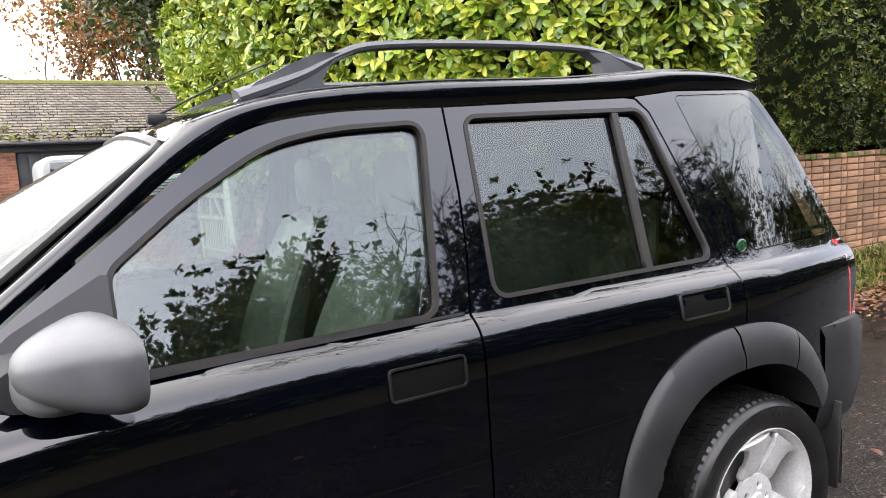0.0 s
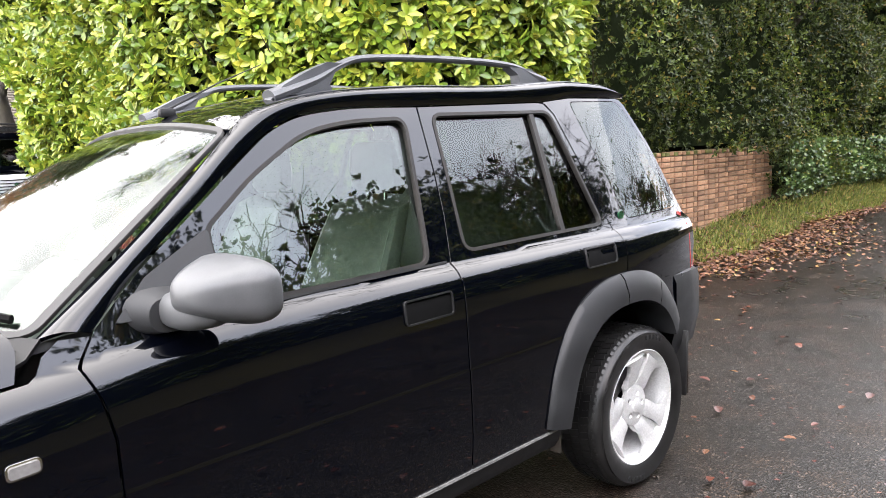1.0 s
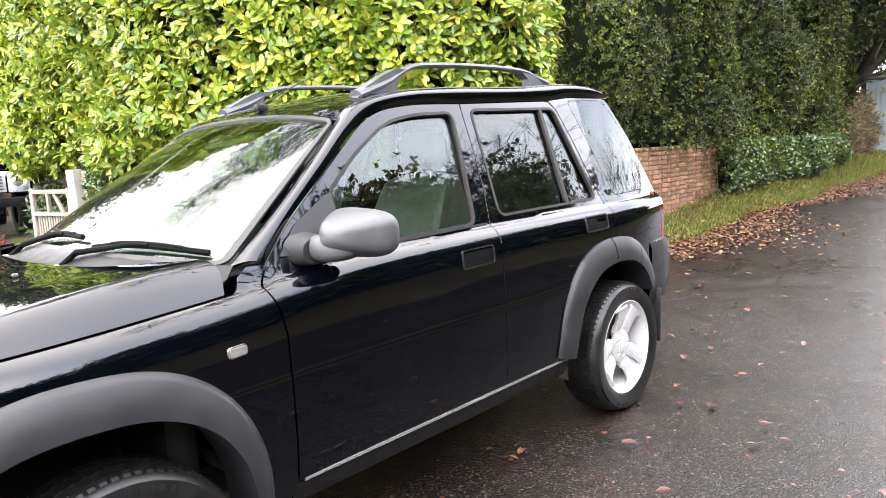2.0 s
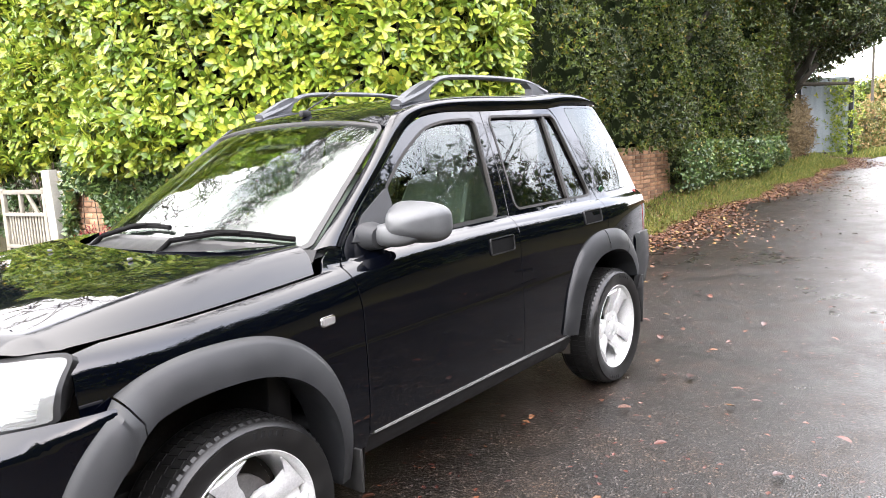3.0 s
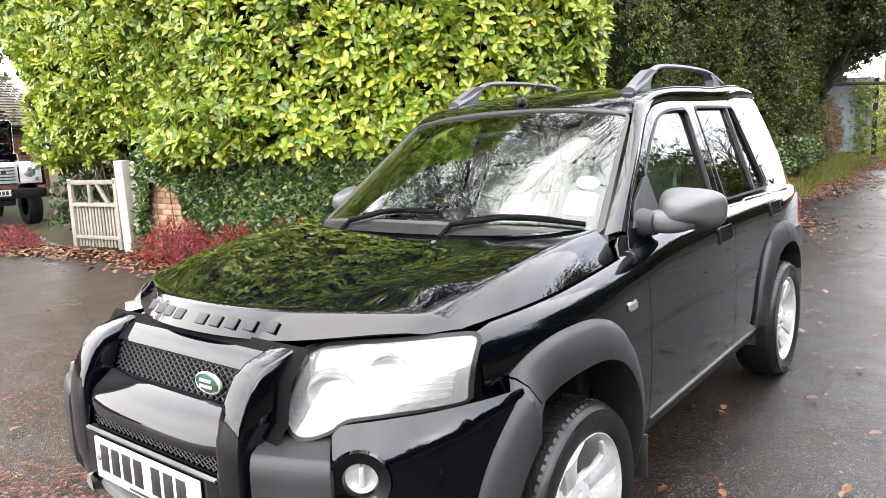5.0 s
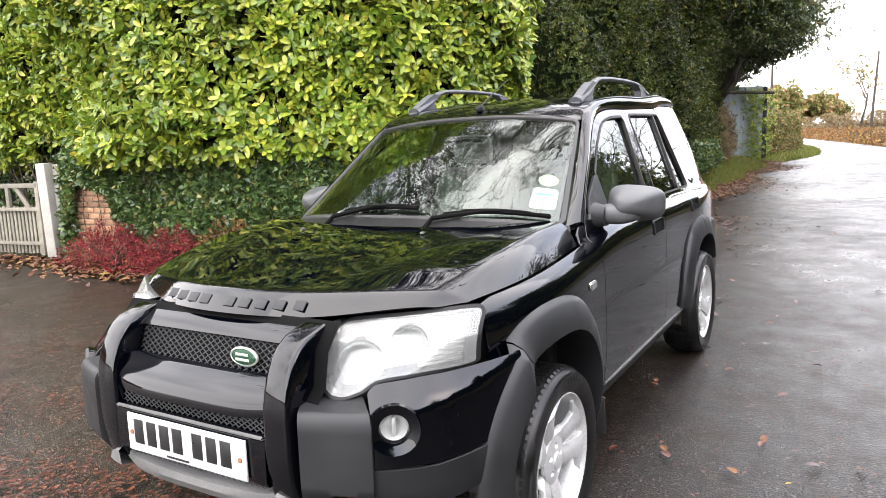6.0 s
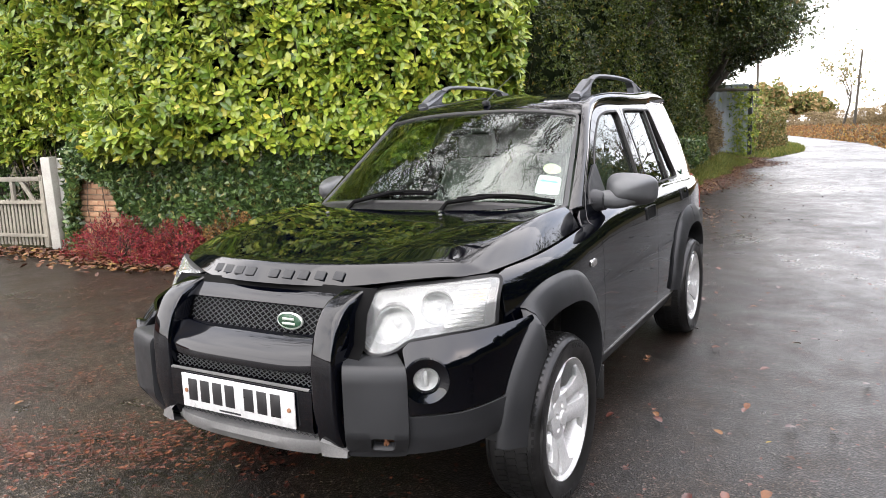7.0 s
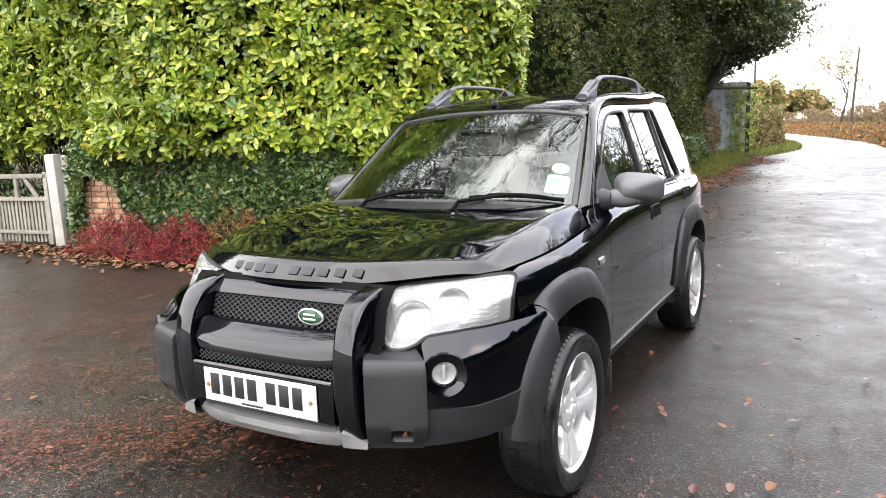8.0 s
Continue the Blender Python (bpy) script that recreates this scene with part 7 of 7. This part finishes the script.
# fog lamps
for k, s in ((0, 1), (1, -1)):
    fx, fy, fz = bumper(a_of(0.668), 0.668)
    bm = lathe([(0.030, 0.05), (0.036, 0.028), (0.041, 0.005), (0.047, 0.004), (0.060, -0.003), (0.071, -0.007), (0.074, 0.004), (0.064, 0.03)], 36)
    ring = part("fog_lamp", bm, PAINT, CORNER[k], "round fog lamp in a gloss black ring")
    ring.matrix_basis = pose(fx, fy * s, fz, 0, 0, -55 if s > 0 else -125)
    ob = part("lens", lathe([(0.0, -0.004), (0.02, -0.001), (0.036, 0.008), (0.038, 0.014)], 28), CLEAR, ring)
    ob = part("bowl", lathe([(0.0, 0.055), (0.02, 0.046), (0.038, 0.020)], 28), ALLOY, ring)
    bm = bmesh.new()
    box(bm, (0, 0.03, 0), (0.012, 0.02, 0.05), 0.004)
    part("bulb_shield", bm, ALLOY, ring)

# side repeaters
for s in (1, -1):
    def near(x, z):
        return (x, side(x, z) * s, z)
    rep = rounded([(0.298, 0.843), (0.362, 0.846), (0.362, 0.878), (0.298, 0.876)], 0.012)
    base = panel("side_repeater", rep, near, CHROME, car, du=0.03, thick=0.008, lift=0.006, out=(0, -s, 0), label="clear oblong side repeater")[0]
    panel("lens", offset(rep, -0.005), near, ALLOY_DARK, base, du=0.03, thick=0.006, lift=0.011, out=(0, -s, 0))


# wheel-arch flares
def skin(x, z):
    """The flank, or the bumper where that stands further out."""
    if x > -0.30:
        return side(x, z)
    w = min(1.0, max(0.0, (-0.30 - x) / 0.10)) * min(1.0, max(0.0, (0.835 - z) / 0.06))
    return min(side(x, z), float(np.interp(x, PX, PY)) * w + side(x, z) * (1 - w))


def flare(cx, a0, a1, b=0.578, name="arch_flare"):
    rows = []
    for (ox, oz), (mx, mz), (nx, nz), (ix, iz) in zip(arch(cx, 0.505, b, a0, a1, 40), arch(cx, 0.487, b - 0.022, a0, a1, 40), arch(cx, 0.435, b - 0.08, a0, a1, 40), arch(cx, 0.408 if cx > 1 else 0.43, b - 0.118, a0, a1, 40)):
        yb = skin(ox, oz)
        rows.append([(ox, yb + 0.012, oz), (ox * 0.98 + mx * 0.02, yb - 0.008, oz * 0.97 + mz * 0.03), (mx, skin(mx, mz) - 0.024, mz), (nx, skin(nx, nz) - 0.040, nz), (ix, skin(ix, iz) - 0.040, iz), (ix * 0.995 + cx * 0.005, skin(ix, iz) - 0.028, iz - 0.002), (ix, -0.70, iz)])
    return loft(name, rows, PLASTIC, car, mirror=True, out=(0, -1, 0.2), angle=50, label="grey plastic wheel-arch flare")


flare(ARCH_R, 30, 62, 0.583)
flare(ARCH_R, 62.6, 92, 0.583)
flare(ARCH_R, 92.6, 174, 0.583)
flare(ARCH_F, -4, 122, 0.556)
flare(ARCH_F, 122.8, 176, 0.556)
for cx, a0, a1 in ((0, -8, 168), (WHEELBASE, -8, 184)):
    rows = [[(x, y, z) for y in (-0.80, -0.65, -0.42)] for x, z in arch(cx, 0.495, 0.475, a0, a1, 24)]
    loft("wheel_arch_liner", rows, LINER, car, mirror=True, out=(0, 0, -1))
    loft("wheel_arch_wall", [[(cx + (x - cx) * q, -0.43, HUB_Z + (z - HUB_Z) * q) for q in (1.0, 0.5, 0.02)] for x, z in arch(cx, 0.495, 0.475, -5, 170, 24)], LINER, car, mirror=True, out=(0, -1, 0))
# mud flaps
for s in (1, -1):
    block("mud_flap", (2.965, -0.765 * s, 0.42), (0.012, 0.15, 0.30), RUBBER, car, 0.004, (0, 4, 0))
    block("mud_flap", (0.43, -0.775 * s, 0.30), (0.012, 0.15, 0.16), RUBBER, car, 0.004)


# wheels
def wheel_at(m, turn):
    """A wheel about its own y axis, outer face to -y."""
    w = new("wheel")
    w.parent = car
    w.matrix_basis = m
    R, r = 0.335, 0.237
    prof = [(r - 0.006, -0.088), (r + 0.006, -0.100), (r + 0.02, -0.106), (r + 0.045, -0.113), (r + 0.075, -0.113), (R - 0.022, -0.104), (R - 0.010, -0.094), (R - 0.004, -0.080)]
    full = prof + [(R - 0.001, -0.05), (R, -0.02), (R, 0.02), (R - 0.001, 0.05)] + [(q, -h) for q, h in prof[::-1]]
    tyre = part("tyre", lathe(full, 72), TYRE, w, "wet black road tyre with worn tread")
    bm = bmesh.new()
    for i in range(72):
        a = 2 * math.pi * i / 72
        for y, ln, ht in ((-0.086, 0.022, 0.0012), (-0.045, 0.036, 0.004), (0.0, 0.036, 0.004), (0.045, 0.036, 0.004)):
            vs = box(bm, (0, 0, 0), (0.024 if y > -0.08 else 0.017, ln, ht), 0.0)
            rr = R + 0.0005 if y > -0.08 else R - 0.0074
            bmesh.ops.rotate(bm, cent=(0, 0, 0), matrix=Euler((0, 0, 0.25 if y > -0.08 else 0)).to_matrix(), verts=vs)
            if y < -0.08:
                bmesh.ops.rotate(bm, cent=(0, 0, 0), matrix=Euler((radians(38), 0, 0)).to_matrix(), verts=vs)
            bmesh.ops.translate(bm, vec=(0, y, rr), verts=vs)
            bmesh.ops.rotate(bm, cent=(0, 0, 0), matrix=Euler((0, a, 0)).to_matrix(), verts=vs)
    part("tread", bm, TYRE, tyre, kind="stuff")
    for a in (75, 255):
        for i in range(5):
            q = radians(a + (i - 2) * 5.5)
            bm = bmesh.new()
            box(bm, (0, 0, 0), (0.016, 0.003, 0.020), 0.001)
            ob = part("sidewall_mark", bm, BLACK, tyre)
            ob.matrix_basis = pose((r + 0.058) * math.cos(q), -0.1135, (r + 0.058) * math.sin(q)) @ pose(0, 0, 0, 0, 90 - math.degrees(q), 0)
    rim = part("rim", lathe([(0.150, 0.07), (0.203, 0.05), (0.213, -0.04), (0.222, -0.080), (0.230, -0.094), (0.239, -0.101), (0.244, -0.098), (0.241, -0.085)], 64), ALLOY, w, "silver alloy wheel with three double spokes")
    part("brake_disc", lathe([(0.05, -0.005), (0.145, -0.005), (0.145, 0.015), (0.05, 0.015)], 48), ALLOY_DARK, w)
    part("rim_inside", lathe([(0.0, 0.05), (0.19, 0.055), (0.20, 0.04)], 40), LINER, w)

    def dish(u, v):
        q = math.hypot(u, v)
        return (u, -0.058 - 0.028 * (q / 0.21) ** 2 + 0.012 * math.exp(-((q - 0.075) / 0.02) ** 2), v)
    for i in range(3):
        base = radians(turn + 120 * i)
        for sgn in (1, -1):
            pl = []
            for q, lo, hi in ((0.055, 0.01, 0.85), (0.09, 0.03, 0.82), (0.12, 0.07, 0.68), (0.15, 0.10, 0.56), (0.19, 0.11, 0.54), (0.222, 0.09, 0.74)):
                pl.append((q, lo, hi))
            ring = [(q * math.cos(base + sgn * lo), q * math.sin(base + sgn * lo)) for q, lo, hi in pl] + [(q * math.cos(base + sgn * hi), q * math.sin(base + sgn * hi)) for q, lo, hi in pl[::-1]]
            mid = [(q, (lo + hi) / 2) for q, lo, hi in pl]

            def ridge(u, v):
                x, y, z = dish(u, v)
                q = math.hypot(u, v)
                th = abs((math.atan2(v, u) - base + math.pi) % (2 * math.pi) - math.pi)
                c = float(np.interp(q, [m_[0] for m_ in mid], [m_[1] for m_ in mid]))
                return (x, y - 0.010 * math.cos(min(1.0, abs(th - c) / 0.30) * math.pi / 2), z)
            panel("spoke", ring, ridge, ALLOY, rim, du=0.02, dv=0.02, thick=0.024, out=(0, -1, 0))
        lo = [(0.10, 0.09), (0.15, 0.11), (0.205, 0.10)]
        web = [(q * math.cos(base + e), q * math.sin(base + e)) for q, e in lo] + [(q * math.cos(base - e), q * math.sin(base - e)) for q, e in lo[::-1]]
        panel("spoke_web", web, lambda u, v: (u, dish(u, v)[1] + 0.012, v), ALLOY, rim, du=0.03, dv=0.03, thick=0.01, out=(0, -1, 0))
    holes = [[(0.052 * math.cos(a0) + 0.0125 * math.cos(b), 0.052 * math.sin(a0) + 0.0125 * math.sin(b)) for b in np.linspace(0, 2 * math.pi, 12, endpoint=False)] for a0 in [radians(turn + 72 * i) for i in range(5)]]
    face = [(0.086 * math.cos(b), 0.086 * math.sin(b)) for b in np.linspace(0, 2 * math.pi, 40, endpoint=False)]
    panel("hub_face", face, lambda u, v: (u, -0.0735 + 0.010 * (math.hypot(u, v) / 0.086) ** 2, v), ALLOY, rim, holes=holes, du=0.03, dv=0.03, thick=0.02, out=(0, -1, 0))
    part("hub_cap", lathe([(0.0, -0.083), (0.018, -0.082), (0.028, -0.079), (0.031, -0.072)], 28), ALLOY, rim)
    for i in range(5):
        a0 = radians(turn + 72 * i)
        ob = part("wheel_nut", lathe([(0.0, -0.012), (0.008, -0.010), (0.009, 0.0)], 8), ALLOY_DARK, rim)
        ob.location = (0.052 * math.cos(a0), -0.052, 0.052 * math.sin(a0))
    return w


for x, y, z, t in ((-0.03, -0.748, HUB_Z - 0.040, 12), (WHEELBASE, -0.748, HUB_Z, 75)):
    wheel_at(pose(x, y, z), t)
    wheel_at(pose(x, -y, z, 0, 0, 180), t + 33)

# door mirrors
def make_mirror(s, door):
    rows = []
    for i in range(17):
        t = i / 16
        x = 0.648 + 0.150 * t
        q = min(1.0, (t * 1.25 + 0.01) ** 0.40) * (1.0 if t < 0.9 else 1 - 0.04 * ((t - 0.9) / 0.1) ** 2)
        ring = []
        for j in range(32):
            a = 2 * math.pi * j / 32
            c, sn = math.cos(a), math.sin(a)
            yy = math.copysign(abs(c) ** 0.62, c) * 0.112 * q
            zz = math.copysign(abs(sn) ** 0.62, sn) * (0.077 + 0.10 * yy * (sn > 0)) * q
            ring.append((x - 0.32 * yy, (-0.882 + yy) * s, 1.142 + zz))
        rows.append(ring)
    head = loft("door_mirror", rows, MIRROR_GREY, door, closed=True, caps=True, label="large grey plastic door mirror, folded out")[0]
    glass = [[(0.800 - 0.32 * 0.102 * r * math.copysign(abs(math.cos(a)) ** 0.62, math.cos(a)), (-0.882 + 0.102 * r * math.copysign(abs(math.cos(a)) ** 0.62, math.cos(a))) * s, 1.142 + 0.067 * r * math.copysign(abs(math.sin(a)) ** 0.62, math.sin(a))) for a in np.linspace(0, 2 * math.pi, 28, endpoint=False)] for r in (1.0, 0.0)]
    loft("mirror_glass", glass, CHROME, head, closed=True, out=(1, 0, 0))
    rows = []
    for t in np.linspace(0, 1, 14):
        y = -0.765 - 0.155 * t
        q = max(0.05, math.sin(math.pi * (0.22 + 0.76 * t))) ** 0.45
        rows.append([(0.690 + 0.035 * t + 0.062 * q * math.copysign(abs(math.cos(a)) ** 0.75, math.cos(a)), y * s, 1.103 + 0.046 * q * math.copysign(abs(math.sin(a)) ** 0.75, math.sin(a))) for a in np.linspace(0, 2 * math.pi, 24, endpoint=False)])
    loft("mirror_neck", rows, MIRROR_GREY, head, closed=True, caps=True)
    rows = []
    for t in np.linspace(0, 1, 8):
        w, h = 0.075 - 0.020 * t, 0.055 - 0.014 * t
        rows.append([(0.650 + 0.02 * t + w * math.copysign(abs(math.cos(a)) ** 0.8, math.cos(a)), (-0.735 - 0.05 * t) * s, 1.098 - 0.004 * t + h * math.copysign(abs(math.sin(a)) ** 0.8, math.sin(a))) for a in np.linspace(0, 2 * math.pi, 20, endpoint=False)])
    loft("mirror_arm", rows, PLASTIC, head, closed=True, caps=True)


make_mirror(1, DOORS[0][0])
make_mirror(-1, DOORS[0][1])

# roof rails: tall moulded feet and a flat bar
for s in (1, -1):
    path = catmull([(1.14, -0.475, 1.61), (1.30, -0.478, 1.665), (1.40, -0.48, 1.715), (1.50, -0.48, 1.740), (1.75, -0.482, 1.753), (2.05, -0.482, 1.757), (2.24, -0.480, 1.748), (2.34, -0.478, 1.722), (2.42, -0.476, 1.700)], 5)
    n = len(path)
    wid = [0.020 + 0.016 * max(0, 1 - i / 9) + 0.012 * max(0, 1 - (n - 1 - i) / 7) for i in range(n)]
    rail = part("roof_rail", tube([(p[0], p[1] * s, p[2]) for p in path], wid, 10, 0.62, (0, 0, 1)), RAIL_GREY, car, "grey moulded roof rail")
    rows = []
    for (x0, x1, z0, z1) in ((1.13, 1.36, 1.60, 1.62), (1.18, 1.345, 1.645, 1.65), (1.27, 1.37, 1.69, 1.69), (1.34, 1.43, 1.718, 1.718)):
        rows.append([(x0, -0.500 * s, z0), (x0, -0.455 * s, z0), (x1, -0.460 * s, z1), (x1, -0.497 * s, z1)])
    loft("rail_foot", rows, RAIL_GREY, rail, closed=True, caps=True)
    rows = [[(x0, -0.500 * s, z), (x0, -0.455 * s, z), (x1, -0.458 * s, z), (x1, -0.497 * s, z)] for x0, x1, z in ((2.26, 2.45, 1.67), (2.25, 2.40, 1.715), (2.20, 2.33, 1.742))]
    loft("rail_foot", rows, RAIL_GREY, rail, closed=True, caps=True)

# round badge on the rear pillar
for s in (1, -1):
    y = side(2.575, 1.128)
    rows = [[(2.575 + 0.022 * r * math.cos(a), (y - h) * s, 1.135 + 0.021 * r * math.sin(a)) for a in np.linspace(0, 2 * math.pi, 24, endpoint=False)] for r, h in ((1.0, 0.0), (1.0, 0.004), (0.85, 0.006), (0.8, 0.005), (0.0, 0.006))]
    loft("pillar_badge", rows, BADGE_GREEN, car, closed=True, out=(0, -s, 0), label="small oval green badge with a silver rim")

# rear end
tail = [[(x, y, z) for x, z in ((3.16, 0.80), (3.175, 0.95), (3.165, 1.09), (3.10, 1.25), (3.02, 1.44), (2.945, 1.62), (2.93, 1.655))] for y in np.linspace(-0.70, 0.70, 9)]
tail = [[(x - 0.10 * (abs(y) / 0.7) ** 4, y * float(np.interp(z, (1.05, 1.655), (1.0, 0.755))), z) for x, y, z in row] for row in tail]
loft("tailgate", tail, PAINT, car, out=(1, 0, 0), solid=0.01)
rows = [[(q[0] + 0.012, q[1] * 0.86, q[2]) for q in row[2:6]] for row in tail]
loft("rear_window", rows, GLASS_DARK, car, out=(1, 0, 0), solid=0.003)
for s in (1, -1):
    rows = []
    for z in np.linspace(0.78, 1.10, 7):
        rows.append([(3.10, (side(3.10, z) - 0.002) * s, z), (3.165, (side(3.15, z) + 0.01) * s, z), (3.185, -0.68 * s, z), (3.185, -0.58 * s, z)])
    loft("tail_lamp", rows, RED_LENS, car, out=(1, -s, 0), solid=0.01)
rows = []
for t in np.linspace(-1, 1, 25):
    q = abs(t)
    x = 3.27 - 0.37 * max(0.0, q - 0.72) ** 1.3 / 0.28 ** 1.3
    y = 0.80 * math.copysign(min(1, q / 0.86) ** 0.9, t) * 1.02
    rows.append([(x - 0.10 * (q < 0.8), y * 0.95, 0.845), (x - 0.015, y, 0.835), (x, y * 1.01, 0.80), (x, y * 1.01, 0.62), (x - 0.03, y * 0.99, 0.50), (x - 0.10, y * 0.95, 0.44)])
loft("rear_bumper", rows, PLASTIC, car, out=(1, 0, 0))
loft("rear_bumper_corner", [[(x, side(x, z) - 0.012, z) for z in (0.64, 0.72, 0.80, 0.835)] + [(x, side(x, 0.84) + 0.03, 0.845)] for x in np.linspace(2.96, 3.17, 5)], PAINT, car, mirror=True, out=(0, -1, 0.2), solid=0.01)
spare = part("spare_wheel", lathe([(0.0, -0.10), (0.22, -0.10), (0.30, -0.09), (0.325, -0.05), (0.33, 0.0), (0.325, 0.06), (0.29, 0.09)], 48), TYRE, car)
spare.matrix_basis = pose(3.29, 0.05, 0.98, 0, 0, 90)

# underside and cabin
block("underbody", (1.35, 0, 0.37), (3.6, 1.06, 0.12), BLACK, car, 0.02)
block("underbody", (1.28, 0, 0.36), (1.44, 1.5, 0.10), BLACK, car, 0.02)
block("bulkhead", (0.20, 0, 0.72), (0.10, 1.45, 0.62), BLACK, car, 0.02)
block("engine_block", (-0.25, 0, 0.70), (0.7, 0.8, 0.40), BLACK, car, 0.05)
block("cabin_floor", (1.75, 0, 0.45), (2.75, 1.46, 0.06), DASH, car, 0.02)
dash = [[(x + 0.05 * (abs(y) / 0.7) ** 2, y, z) for x, z in ((0.30, 1.06), (0.42, 1.075), (0.62, 1.07), (0.74, 1.04), (0.78, 0.98), (0.74, 0.82), (0.60, 0.62))] for y in np.linspace(-0.70, 0.70, 13)]
loft("dashboard", dash, DASH, car, out=(0.5, 0, 1), solid=0.02)
sw = tube([(0.86 + 0.06 * math.sin(a), 0.36 + 0.185 * math.cos(a), 1.02 + 0.165 * math.sin(a)) for a in np.linspace(0, 2 * math.pi, 33)], 0.014, 8, 1.0, (1, 0, 0.3))
steering = part("steering_wheel", sw, BLACK, car)
part("steering_boss", tube([(0.74, 0.36, 0.95), (0.86, 0.36, 1.02)], [0.05, 0.06], 12), BLACK, steering)
for a in (0, 180, 270):
    q = radians(a)
    part("steering_spoke", tube([(0.86, 0.36, 1.02), (0.86 + 0.06 * math.sin(q), 0.36 + 0.18 * math.cos(q), 1.02 + 0.16 * math.sin(q))], 0.014, 6), BLACK, steering)


def seat_at(x, y, w, kind="front_seat"):
    rows = []
    for t in np.linspace(0, 1, 10):
        cx, cz = x + 0.10 + 0.20 * t - 0.03 * math.sin(math.pi * t), 0.66 + 0.60 * t
        h = 0.085 - 0.035 * t
        ww = w * (1 - 0.22 * t ** 2)
        rows.append([(cx + h * math.copysign(abs(math.sin(a)) ** 0.6, math.sin(a)) - (0.025 if abs(math.cos(a)) > 0.8 else 0), y + ww * math.copysign(abs(math.cos(a)) ** 0.5, math.cos(a)), cz + 0.03 * math.sin(a)) for a in np.linspace(0, 2 * math.pi, 20, endpoint=False)])
    seat = loft(kind, rows, LEATHER, car, closed=True, caps=True, label="grey-beige leather seat with a tall backrest")[0]
    rows = [[(cx, y + w * math.copysign(abs(math.cos(a)) ** 0.5, math.cos(a)), 0.60 + 0.085 * math.copysign(abs(math.sin(a)) ** 0.6, math.sin(a))) for a in np.linspace(0, 2 * math.pi, 20, endpoint=False)] for cx in np.linspace(x - 0.42, x + 0.12, 6)]
    loft("seat_cushion", rows, LEATHER, seat, closed=True, caps=True)
    return seat


def headrest(seat, x, y):
    rows = [[(x + 0.045 * q * math.copysign(abs(math.sin(a)) ** 0.6, math.sin(a)), y + 0.13 * q * math.copysign(abs(math.cos(a)) ** 0.6, math.cos(a)), z) for a in np.linspace(0, 2 * math.pi, 18, endpoint=False)] for z, q in ((1.30, 0.75), (1.32, 0.95), (1.38, 1.0), (1.45, 0.95), (1.475, 0.7))]
    h = loft("headrest", rows, LEATHER, seat, closed=True, caps=True)[0]
    for d in (-0.05, 0.05):
        part("headrest_post", tube([(x - 0.01, y + d, 1.24), (x, y + d, 1.32)], 0.006, 6), CHROME, h)


for y in (-0.36, 0.36):
    headrest(seat_at(1.30, y, 0.25), 1.615, y)
bench = seat_at(2.22, 0.0, 0.62, "rear_bench")
for y in (-0.38, 0.38):
    headrest(bench, 2.53, y)
part("rear_view_mirror", tube([(0.86, 0.11, 1.44), (0.855, 0.0, 1.445), (0.86, -0.11, 1.44)], 0.035, 10, 0.6), BLACK, car)
for s in (1, -1):
    loft("door_card", [[(x, s * (side(x, z) + 0.07), z) for z in (0.46, 0.7, 0.9, 1.05)] for x in np.linspace(0.55, 2.02, 8)], LEATHER, car, out=(0, s, 0))
    loft("centre_pillar", [[(1.52 + dx, s * (side(1.6, z) + 0.035), z) for dx in (0, 0.09, 0.16)] for z in (1.0, 1.2, 1.4, 1.56)], DASH, car, out=(0, s, 0))
